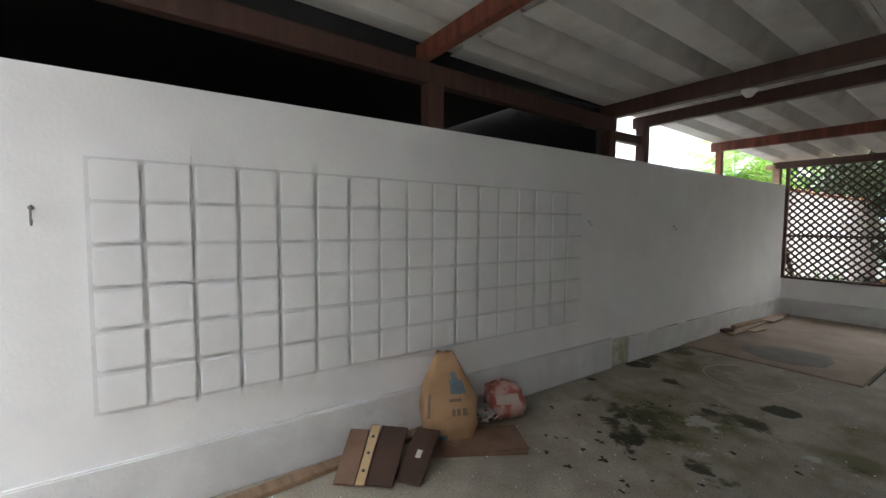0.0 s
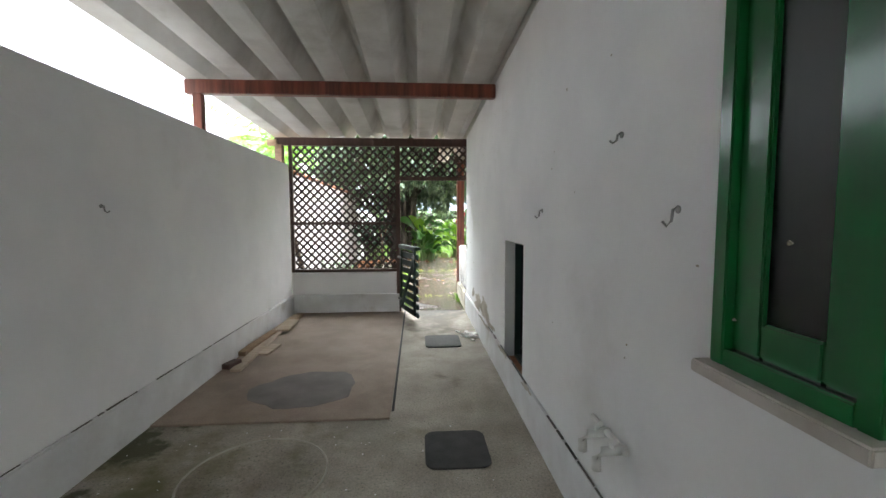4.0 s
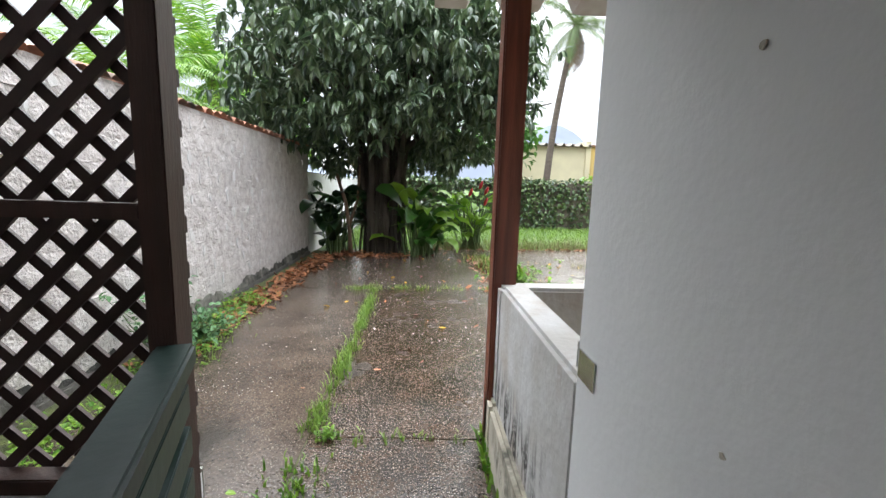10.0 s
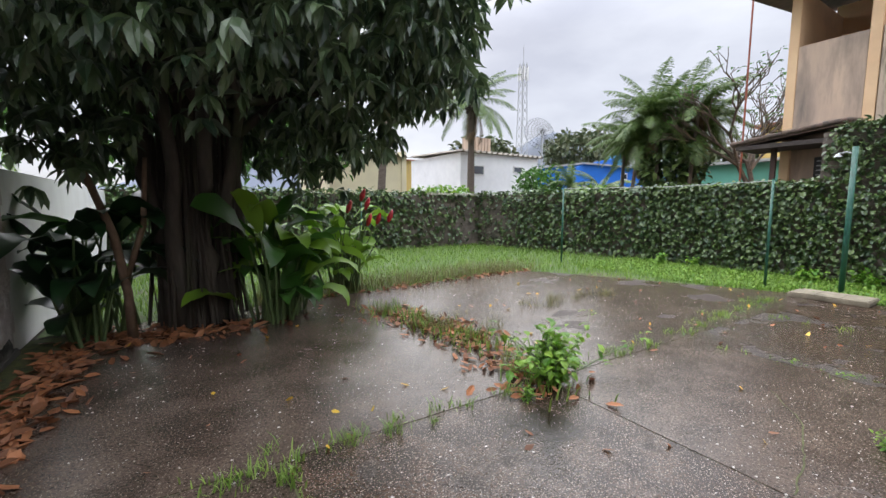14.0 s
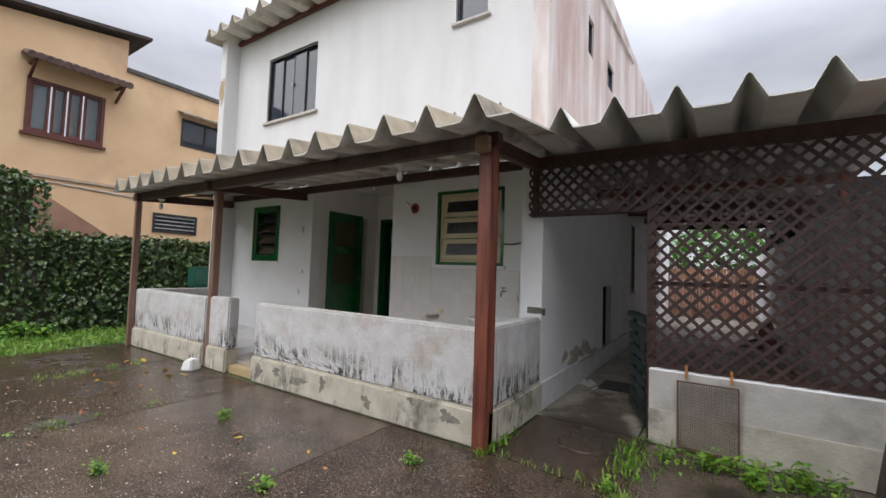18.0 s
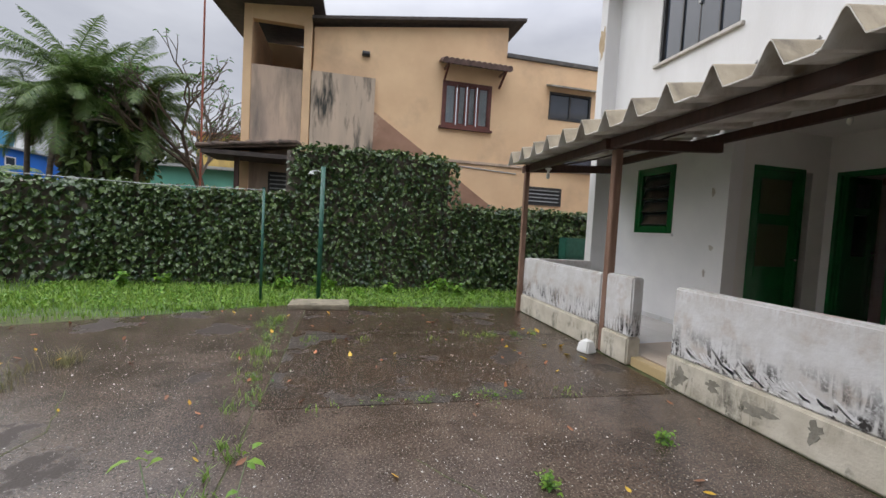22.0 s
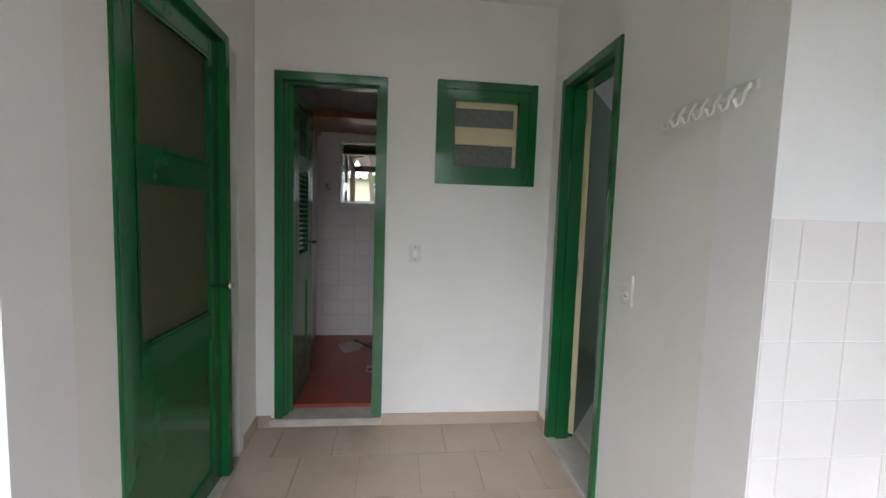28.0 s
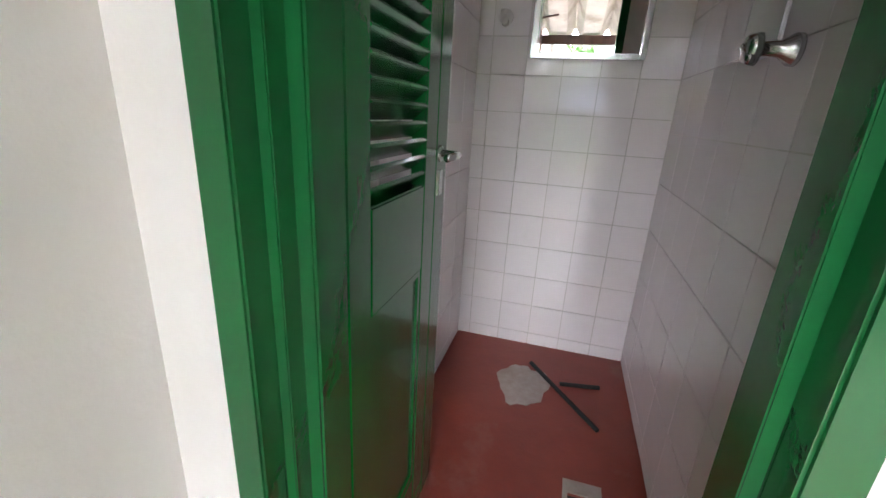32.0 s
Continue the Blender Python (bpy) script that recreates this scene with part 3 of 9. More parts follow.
def holed(axis, u0, u1, z0, z1, t0, t1, holes):
    """A wall that runs along axis from u0 to u1, thick from t0 to t1, in one shell round openings (ua, ub, za, zb)."""
    us = sorted({u0, u1, *[h[k] for h in holes for k in (0, 1)]})
    zs = sorted({min(max(z, z0), z1) for z in (z0, z1, *[h[k] for h in holes for k in (2, 3)])})
    g, at = G(), {}

    def v(i, k, t):
        if (i, k, t) not in at:
            at[i, k, t] = len(g.v)
            g.v.append((us[i], t, zs[k]) if axis == "x" else (t, us[i], zs[k]))
        return at[i, k, t]

    def full(i, k):
        if not (0 <= i < len(us) - 1 and 0 <= k < len(zs) - 1):
            return False
        u, z = (us[i] + us[i + 1]) / 2, (zs[k] + zs[k + 1]) / 2
        return not any(h[0] < u < h[1] and h[2] < z < h[3] for h in holes)

    for i in range(len(us) - 1):
        for k in range(len(zs) - 1):
            if full(i, k):
                for t in (t0, t1):
                    g.f.append((v(i, k, t), v(i + 1, k, t), v(i + 1, k + 1, t), v(i, k + 1, t)))
                for di, dk, p, q in ((-1, 0, (i, k), (i, k + 1)), (1, 0, (i + 1, k), (i + 1, k + 1)), (0, -1, (i, k), (i + 1, k)), (0, 1, (i, k + 1), (i + 1, k + 1))):
                    if not full(i + di, k + dk):
                        g.f.append((v(*p, t0), v(*q, t0), v(*q, t1), v(*p, t1)))
    return g


def mould(m, z0, z1, dark=(0.028, 0.025, 0.023), level=0.5):
    """Black mould half scrubbed over with white strokes, on a band of an old wall."""
    n, k = m.node_tree.nodes, m.node_tree.links
    b = n["Principled BSDF"]
    old = b.inputs["Base Color"].links[0].from_socket
    geo, sep = n.new("ShaderNodeNewGeometry"), n.new("ShaderNodeSeparateXYZ")
    k.new(geo.outputs["Position"], sep.inputs["Vector"])

    def cloud_(scale, turn_, s, dist, lo, hi):
        mp, nz, rg = n.new("ShaderNodeMapping"), n.new("ShaderNodeTexNoise"), n.new("ShaderNodeMapRange")
        mp.inputs["Scale"].default_value, mp.inputs["Rotation"].default_value = scale, (0, turn_, 0)
        nz.inputs["Scale"].default_value, nz.inputs["Detail"].default_value, nz.inputs["Distortion"].default_value = s, 7.0, dist
        rg.inputs["From Min"].default_value, rg.inputs["From Max"].default_value = lo, hi
        k.new(geo.outputs["Position"], mp.inputs["Vector"])
        k.new(mp.outputs["Vector"], nz.inputs["Vector"])
        k.new(nz.outputs["Fac"], rg.inputs["Value"])
        return rg.outputs["Result"]

    def times(p, q):
        x_ = n.new("ShaderNodeMath")
        x_.operation = "MULTIPLY"
        k.new(p, x_.inputs[0])
        k.new(q, x_.inputs[1])
        return x_.outputs["Value"]

    up, dn = n.new("ShaderNodeMapRange"), n.new("ShaderNodeMapRange")
    up.inputs["From Min"].default_value, up.inputs["From Max"].default_value = z0 - 0.05, z0 + 0.06
    dn.inputs["From Min"].default_value, dn.inputs["From Max"].default_value = z1 + 0.1, z1 - 0.12
    k.new(sep.outputs["Z"], up.inputs["Value"])
    k.new(sep.outputs["Z"], dn.inputs["Value"])
    f = times(times(up.outputs["Result"], dn.outputs["Result"]), cloud_((1.3, 1.3, 2.0), 0.3, 1.5, 0.6, level - 0.06, level + 0.06))
    f = times(f, cloud_((16, 16, 3.0), 0.5, 1.3, 0.8, 0.44, 0.56))
    f = times(f, cloud_((5, 5, 5), 0.0, 9.0, 0.0, 0.30, 0.5))
    x = n.new("ShaderNodeMix")
    x.data_type = "RGBA"
    x.inputs["B"].default_value = (*dark, 1)
    k.new(f, x.inputs["Factor"])
    k.new(old, x.inputs["A"])
    k.new(x.outputs["Result"], b.inputs["Base Color"])


def aggregate(m, amount, pale, size=62.0):
    """Worn concrete whose stones stand proud: rounded lumps, some of them pale, worn away in patches."""
    n, k = m.node_tree.nodes, m.node_tree.links
    b = n["Principled BSDF"]
    geo, vo, wear, wr = n.new("ShaderNodeNewGeometry"), n.new("ShaderNodeTexVoronoi"), n.new("ShaderNodeTexNoise"), n.new("ShaderNodeMapRange")
    vo.inputs["Scale"].default_value, vo.inputs["Randomness"].default_value = size, 1.0
    wear.inputs["Scale"].default_value, wear.inputs["Detail"].default_value = 1.7, 6.0
    wr.inputs["From Min"].default_value, wr.inputs["From Max"].default_value = 0.36, 0.56
    wr.inputs["To Min"].default_value, wr.inputs["To Max"].default_value = 0.15 * amount, amount
    for x in (vo, wear):
        k.new(geo.outputs["Position"], x.inputs["Vector"])
    k.new(wear.outputs["Fac"], wr.inputs["Value"])
    bp = n.new("ShaderNodeBump")
    bp.invert = True
    bp.inputs["Distance"].default_value = 0.011
    k.new(wr.outputs["Result"], bp.inputs["Strength"])
    k.new(vo.outputs["Distance"], bp.inputs["Height"])
    if b.inputs["Normal"].links:
        k.new(b.inputs["Normal"].links[0].from_socket, bp.inputs["Normal"])
    k.new(bp.outputs["Normal"], b.inputs["Normal"])
    sep, pick, near, mul, x = n.new("ShaderNodeSeparateColor"), n.new("ShaderNodeMapRange"), n.new("ShaderNodeMapRange"), n.new("ShaderNodeMath"), n.new("ShaderNodeMix")
    k.new(vo.outputs["Color"], sep.inputs["Color"])
    pick.inputs["From Min"].default_value, pick.inputs["From Max"].default_value = 0.93, 0.99
    near.inputs["From Min"].default_value, near.inputs["From Max"].default_value = 0.42, 0.2
    k.new(sep.outputs["Red"], pick.inputs["Value"])
    k.new(vo.outputs["Distance"], near.inputs["Value"])
    mul.operation = "MULTIPLY"
    k.new(pick.outputs["Result"], mul.inputs[0])
    k.new(near.outputs["Result"], mul.inputs[1])
    x.data_type = "RGBA"
    x.inputs["B"].default_value = (*pale, 1)
    k.new(b.inputs["Base Color"].links[0].from_socket, x.inputs["A"])
    k.new(mul.outputs["Value"], x.inputs["Factor"])
    k.new(x.outputs["Result"], b.inputs["Base Color"])


mould(M["veranda_low"], 0.28, 0.55, level=0.45)
mould(M["veranda_low"], 0.88, 0.98, (0.44, 0.395, 0.36), level=0.46)
mould(M["cement_foot"], 0.0, 0.24, (0.06, 0.058, 0.04), level=0.58)
stain(M["yard_brown"], [(5.2, 3.4, 2.4, 1.6, 0.10), (0.2, 2.2, 1.2, 1.0, 0.06)], (0.030, 0.034, 0.014), 3.0, 0.16)
stain(M["yard_brown"], [(0.35, 4.3, 0.9, 0.7, 0.2), (-0.5, 3.2, 0.6, 0.7, 0.1), (4.4, 2.2, 1.4, 0.8, 0.08), (5.6, 4.4, 1.2, 0.5, 0.12)], (0.024, 0.016, 0.011), 2.6, 0.2, 0.1)
stain(M["yard"], [(4.5, 8.3, 0.7, 0.5, 0.3), (5.3, 8.6, 0.7, 0.5, 0.3), (5.7, 7.2, 0.9, 0.6, 0.3), (3.7, 8.0, 0.5, 0.25, 0.28), (2.4, 5.9, 0.55, 0.4, 0.34), (2.8, 6.3, 0.5, 0.25, 0.3), (5.5, 5.8, 0.8, 0.6, 0.3), (6.3, 6.4, 0.6, 0.5, 0.3), (3.9, 5.5, 0.5, 0.3, 0.26)], (0.028, 0.017, 0.010), 3.2, 0.04, 0.6)
stain(M["yard"], [(-1.65, 0.95, 0.8, 1.1, 0.4), (-1.7, 2.2, 0.8, 1.0, 0.2)], (0.028, 0.022, 0.016), 2.6, 0.25)
stain(M["yard"], [(-0.6, 0.7, 0.6, 0.5, 0.12), (-1.8, 6.4, 1.0, 1.2, 0.1), (-1.7, 2.6, 0.7, 1.6, 0.06)], (0.030, 0.032, 0.016), 3.4, 0.18)
stain(M["passage_floor"], [(-0.5, -0.5, 0.9, 2.2, 0.4), (-0.6, -2.6, 0.7, 1.2, 0.16)], (0.115, 0.088, 0.064), 3.0, 0.2)
stain(M["passage_floor"], [(-0.5, 0.2, 0.9, 1.1, 0.6)], (0.05, 0.04, 0.029), 3.0, 0.25, 0.4)
# greenish film of algae, then dark moss, black wet spots and pale scraped cement
stain(M["passage_floor"], [(-2.3, -4.3, 1.2, 1.3, 0.34), (-1.6, -5.6, 1.6, 1.8, 0.3), (-0.7, -5.3, 0.9, 1.4, 0.3), (-1.2, -3.9, 1.4, 0.8, 0.2)], (0.135, 0.125, 0.052), 2.2, 0.22)
stain(M["passage_floor"], [(-2.55, -3.75, 0.4, 0.6, 0.34), (-2.6, -4.4, 0.35, 0.5, 0.3), (-1.8, -6.0, 0.75, 0.75, 0.30), (-1.45, -5.3, 0.6, 0.35, 0.32), (-1.25, -6.3, 0.4, 0.3, 0.24), (-0.68, -5.44, 0.2, 0.2, 0.3), (-2.3, -6.0, 0.4, 0.5, 0.16)], (0.060, 0.062, 0.024), 5.0, 0.10)
stain(M["passage_floor"], [(-2.58, -4.71, 0.22, 0.2, 0.5), (-2.1, -4.93, 0.16, 0.16, 0.45), (-1.25, -4.83, 0.24, 0.2, 0.55), (-0.41, -4.84, 0.16, 0.24, 0.5), (-1.3, -5.3, 0.14, 0.1, 0.4), (-1.6, -5.35, 0.2, 0.12, 0.3), (-1.7, -6.35, 0.3, 0.4, 0.26), (-1.95, -6.05, 0.25, 0.4, 0.26), (-1.26, -6.32, 0.22, 0.14, 0.3), (-2.6, -5.54, 0.1, 0.1, 0.4)], (0.022, 0.024, 0.011), 7.0, 0.07)
stain(M["passage_floor"], [(-1.55, -5.62, 0.34, 0.26, 0.32), (-1.35, -6.05, 0.3, 0.25, 0.2), (-1.9, -6.6, 0.5, 0.5, 0.14), (-0.88, -5.55, 0.12, 0.12, 0.4), (-1.2, -7.2, 0.7, 0.6, 0.1)], (0.42, 0.405, 0.36), 8.0, 0.1)
stain(M["yard_brown"], [(0.42, 4.4, 0.55, 0.55, 0.4), (0.85, 4.75, 0.5, 0.25, 0.3)], (0.020, 0.014, 0.010), 4.0, 0.12, 0.03)
aggregate(M["yard_brown"], 0.36, (0.30, 0.265, 0.21), 70.0)
aggregate(M["yard"], 0.16, (0.24, 0.21, 0.17), 66.0)
R = random.Random(7)


# ---------- plan ----------
XL = -2.71           # inner face of the passage's boundary wall
YB = -0.43           # rear wall of the house, veranda side
YV = 1.215           # outer face of the veranda's low wall
YR = -2.065          # back wall of the recess
XJ, XK = 4.32, 2.49  # sides of the recess
HX = 6.95            # far side of the house
XY = -2.85           # face of the yard's block wall


def vfloor(y):
    """Height of the veranda floor, which falls towards the yard."""
    return 0.11 + (1.1 - y) * 0.0475


FALL = math.degrees(math.atan(0.0475))

# ---------- ground ----------
g = G()
xs = [-300, -80, -30, -12, -6, 0, 6, 13, 20, 40, 80, 300]
ys = [-200, -60, -30, -16, -8, 0, 8, 16, 26, 40, 70, 120, 300]
for y in ys:
    for x in xs:
        g.v.append((x, y, -0.09))
W_ = len(xs)
g.f = [(j * W_ + i, j * W_ + i + 1, (j + 1) * W_ + i + 1, (j + 1) * W_ + i) for j in range(len(ys) - 1) for i in range(W_ - 1)]
setting("ground", g, M["soil"], "dark damp soil under and round the yard", "ground")

pf = setting("passage_floor", G().box(XL - 0.1, -14, -0.2, 0.02, 0.09, 0.0), M["passage_floor"], "stained worn concrete floor of the covered passage", "floor")
part("slab", G().box(XL, -3.53, 0.0, -0.99, -0.02, 0.016), M["passage_slab"], pf, "later brownish concrete layer with a straight edge", 0.004)
part("joint", G().box(-0.985, -3.4, 0.0, -0.965, 0.08, 0.003), M["dark"], pf, "dark open floor joint")


# ---------- house ----------
def house():
    h = thing("house", "white two-storey house with a rear veranda", "house", kind="structure")
    part("side_wall", holed("y", -14, -0.01, 0, 2.95, 0.0, 0.25, [(-5.88, -5.47, 1.1, 2.6), (-3.5, -2.87, 0.226, 1.28)]), M["plaster"], h)
    part("side_wall", holed("y", -14, -0.34, 2.95, 6.78, 0.1, 0.3, [(-2.45, -2.12, 4.93, 5.53), (-4.0, -3.45, 4.93, 5.4)]), M["plaster_side"], h)
    part("plinth", G().box(-0.02, -14, 0, 0.0, -0.01, 0.3), M["plinth"], h, "slightly proud painted plinth", 0.006)
    part("rear_wall", holed("x", 0.25, XK, 0.0, 2.95, YB - 0.2, YB, [(0.67, 1.67, 1.54, 2.53)]), M["plaster"], h)
    part("rear_wall", holed("x", XJ, HX, 0.0, 2.95, YB - 0.2, YB, [(5.25, 6.06, 1.535, 2.56)]), M["plaster"], h)
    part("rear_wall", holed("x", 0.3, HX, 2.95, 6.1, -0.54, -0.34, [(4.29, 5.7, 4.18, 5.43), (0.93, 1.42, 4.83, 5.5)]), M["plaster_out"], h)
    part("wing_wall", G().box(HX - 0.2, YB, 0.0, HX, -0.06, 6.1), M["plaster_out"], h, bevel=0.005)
    part("recess_wall", holed("x", XK - 0.2, XJ + 0.2, 0.0, 2.95, YR - 0.15, YR, [(3.56, 4.19, 0.3, 2.44), (2.62, 3.22, 1.85, 2.45)]), M["plaster_in"], h)
    part("recess_side", holed("y", YR, YB - 0.2, 0.0, 2.95, XK - 0.18, XK, [(-1.915, -1.29, 0.0, 2.44)]), M["plaster_in"], h)
    part("recess_side", holed("y", YR, YB - 0.2, 0.0, 2.95, XJ, XJ + 0.18, [(-1.79, -0.84, 0.0, 2.44)]), M["plaster_in"], h)
    part("recess_ceiling", G().box(XK - 0.1, YR - 0.1, 2.95, XJ + 0.1, YB - 0.1, 3.1), M["plaster_in"], h)
    part("far_wall", G().box(HX - 0.2, -14, 0, HX, YB - 0.2, 6.1), M["plaster"], h)
    part("front_wall", G().box(0.25, -14, 0, HX, -13.8, 6.1), M["plaster"], h)
    part("upper_floor", G().box(0.25, -13.8, 2.95, HX - 0.2, YR - 0.15, 3.1), M["plaster_in"], h)
    part("roof_slab", G().box(0.3, -13.8, 6.1, HX, -0.54, 6.2), M["plaster"], h)
    # rooms behind the doors
    part("room_wall", G().box(0.92, -3.0, 0, 0.97, YB - 0.2, 2.95), M["plaster_in"], h)
    for bx in ((0.95, -3.02, 0, XK + 0.02, -2.87, 2.95), (XK - 0.18, -2.87, 0, XK, YR - 0.15, 2.95)):
        part("room_wall", G().box(*bx), M["plaster_in"], h)
    part("room_ceiling", G().box(0.92, -2.87, 2.9, XK - 0.18, YB - 0.2, 2.95), M["plaster_in"], h)
    part("room_wall", G().box(XJ + 0.18, -2.5, 0, HX - 0.2, -2.35, 2.95), M["plaster_in"], h)
    part("room_ceiling", G().box(XJ + 0.18, -2.35, 2.9, HX - 0.2, YB - 0.2, 2.95), M["plaster_in"], h)
    # bathroom shell
    part("bath_wall", G().box(3.3, -3.75, 0, 4.5, -3.62, 2.95), M["grout"], h)
    part("bath_wall", G().box(3.3, -3.62, 0, 3.43, YR - 0.15, 2.95), M["grout"], h)
    part("bath_wall", G().box(4.257, -3.62, 0, 4.5, YR - 0.15, 2.95), M["grout"], h)
    part("bath_ceiling", G().box(3.3, -3.65, 2.86, 4.5, YR - 0.15, 2.95), M["plaster_in"], h)
    # store behind the low opening on the passage; unseen boxes, interior shade in their colour
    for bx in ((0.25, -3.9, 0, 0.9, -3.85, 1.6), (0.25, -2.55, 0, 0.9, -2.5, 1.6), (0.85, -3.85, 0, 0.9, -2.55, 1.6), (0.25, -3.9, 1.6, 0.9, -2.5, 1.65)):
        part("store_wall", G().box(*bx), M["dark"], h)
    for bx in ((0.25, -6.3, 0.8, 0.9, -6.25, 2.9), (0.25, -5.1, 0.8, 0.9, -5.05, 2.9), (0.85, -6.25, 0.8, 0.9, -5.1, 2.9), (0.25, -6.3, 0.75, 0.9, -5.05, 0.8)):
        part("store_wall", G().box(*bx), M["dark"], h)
    # upper rooms behind the glass; added boxes coloured dark for the unlit inside
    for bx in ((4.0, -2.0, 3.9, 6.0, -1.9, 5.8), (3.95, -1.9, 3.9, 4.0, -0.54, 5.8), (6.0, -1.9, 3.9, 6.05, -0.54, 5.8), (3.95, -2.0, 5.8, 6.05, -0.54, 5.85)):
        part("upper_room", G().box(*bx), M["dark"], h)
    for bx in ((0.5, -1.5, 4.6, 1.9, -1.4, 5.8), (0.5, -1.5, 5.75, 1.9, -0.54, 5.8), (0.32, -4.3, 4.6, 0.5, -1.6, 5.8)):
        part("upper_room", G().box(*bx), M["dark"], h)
    return h


HOUSE = house()

# ---------- passage ----------
bw = setting("boundary_wall", G().box(XL - 0.18, -14, 0, XL, 0.0, 2.29), M["plaster"], "white painted boundary wall of the passage", "wall", 0.008)
part("plinth", G().box(XL, -14, 0, XL + 0.035, -5.08, 0.335), M["plinth"], bw, "proud plaster plinth", 0.008)
part("plinth", G().box(XL, -4.75, 0, XL + 0.03, 0.0, 0.3), M["plinth"], bw, "proud plaster plinth", 0.008)
M["mossy_cement"] = mat("mossy_cement", (0.60, 0.585, 0.50), (0.44, 0.43, 0.31), 0.9, 5.0, 8, 0.4, 40, (0.20, 0.20, 0.09), 4.0, lo3=0.5, hi3=0.7)
part("plinth", G().box(XL, -5.08, 0, XL + 0.004, -4.75, 0.31), M["mossy_cement"], bw, "broken gap in the plinth showing mossy cement")
tw = setting("trellis_wall", G().box(XL, 0.0, 0, -1.06, 0.13, 0.64), M["plaster"], "low white wall under the lattice", "wall", 0.006)
part("plinth", G().box(XL, -0.025, 0, -1.06, 0.0, 0.3), M["plinth"], tw, "", 0.005)
part("outer_face", G().box(XL, 0.13, 0.3, -1.06, 0.134, 0.632), M["grey_limewash"], tw, "weathered outer face")
part("plinth", G().box(XL, 0.13, 0, -1.06, 0.155, 0.3), M["cement"], tw, "rough cement plinth", 0.005)


# ---------- corrugated roofs ----------
def channel(x0, x1, y0, y1, z0, z1, period=0.47, rise=0.2, thick=0.012, lap=0.0):
    """Deep-channel sheets: flat troughs and narrow rounded crests, running from y0 (height z0) to y1 (z1)."""
    prof = []
    n = round((x1 - x0) / period)
    p = (x1 - x0) / n
    for i in range(n):
        for u, h in ((0.0, 0.0), (0.36, 0.0), (0.44, 0.03), (0.56, 0.55), (0.64, 0.92), (0.68, 1.0), (0.72, 0.92), (0.80, 0.55), (0.92, 0.03)):
            prof.append((x0 + (i + u) * p, h * rise))
    prof.append((x1, 0.0))
    g = G()
    m = len(prof)
    for y, z in ((y0, z0), (y1, z1)):
        g.v += [(x, y, z + h) for x, h in prof] + [(x, y, z + h + thick) for x, h in prof]
    o = 2 * m
    for i in range(m - 1):
        g.f += [(i, i + 1, o + i + 1, o + i), (m + i, o + m + i, o + m + i + 1, m + i + 1), (i, m + i, m + i + 1, i + 1), (o + i, o + i + 1, o + m + i + 1, o + m + i)]
    g.f += [(0, o, o + m, m), (m - 1, 2 * m - 1, o + 2 * m - 1, o + m - 1)]
    return g


def sheets(n, x0, x1, y0, y1, z0, z1, material, parent, label="", top=None):
    """n channel sheets side by side, laid a little unevenly."""
    p = (x1 - x0) / n
    for i in range(n):
        a, b, c = R.uniform(-0.02, 0.02), R.uniform(-0.004, 0.004), R.uniform(-0.004, 0.004)
        me = channel(x0 + i * p, x0 + (i + 1) * p, y0 + a, y1 + a, z0 + b, z1 + c).mesh("sheet")
        me.materials.append(material)
        if top:
            me.materials.append(top)
            for f in me.polygons:
                f.material_index = int(f.normal.z > 0.15)
        part("sheet", me, None, parent, label)


proof = thing("passage_roof", "corrugated fibre-cement roof over the passage on brown beams", "roof", kind="structure")
sheets(6, -2.958, -0.282, 0.79, -7.1, 2.715, 2.95, M["fibro"], proof)
sheets(6, -2.958, -0.282, -6.9, -10.8, 2.975, 3.1, M["fibro"], proof)
for ya, yb, za, zb in ((0.79, -7.1, 2.715, 2.95), (-6.9, -10.8, 2.975, 3.1)):
    part("edge_sheet", G().prism([(-0.282, ya, za), (-0.12, ya, za), (-0.004, ya, za + 0.07), (-0.004, ya, za + 0.082), (-0.125, ya, za + 0.012), (-0.282, ya, za + 0.012)], (0, yb - ya, zb - za)), M["fibro"], proof, "last sheet turned up against the house")
for y, z, w, hh, mm in ((-2.36, 2.775, 0.08, 0.13, "redwood"), (-4.4, 2.835, 0.08, 0.125, "brown"), (-5.03, 2.87, 0.09, 0.15, "brown"),
                        (-7.4, 2.955, 0.08, 0.13, "redwood"), (-9.8, 3.03, 0.09, 0.14, "brown")):
    part("beam", G().box(XL - 0.22, y - w / 2, z - hh, -0.005, y + w / 2, z), M[mm], proof, "", 0.006)
part("flashing", G().prism([(-0.004, -0.03, 2.72), (-0.004, -10.8, 3.08), (-0.004, -10.8, 3.34), (-0.004, -0.03, 2.97)], (0.1, 0, 0)), M["fibro"], proof, "cement flashing against the house")
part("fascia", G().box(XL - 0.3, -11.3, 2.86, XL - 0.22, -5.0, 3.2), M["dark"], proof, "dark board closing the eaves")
part("beam", G().beam((XL - 0.1, -5.0, 2.72), (XL - 0.1, -11.1, 2.88), 0.1, 0.15), M["brown"], proof, "long dark beam along the wall top", 0.006)
for y, a, z in ((-2.36, 0.08, 2.645), (-4.42, 0.11, 2.72), (-5.1, 0.12, 2.58), (-7.37, 0.13, 2.63), (-9.8, 0.12, 2.7)):
    part("post", G().box(XL - 0.15, y - a / 2, 2.285, XL - 0.15 + a, y + a / 2, z), M["redwood" if a < 0.1 else "brown"], proof, "", 0.005)
part("brace", G().box(XL - 0.16, -5.06, 2.5, XL - 0.08, -4.3, 2.6), M["brown"], proof, "short wooden brace between posts", 0.005)

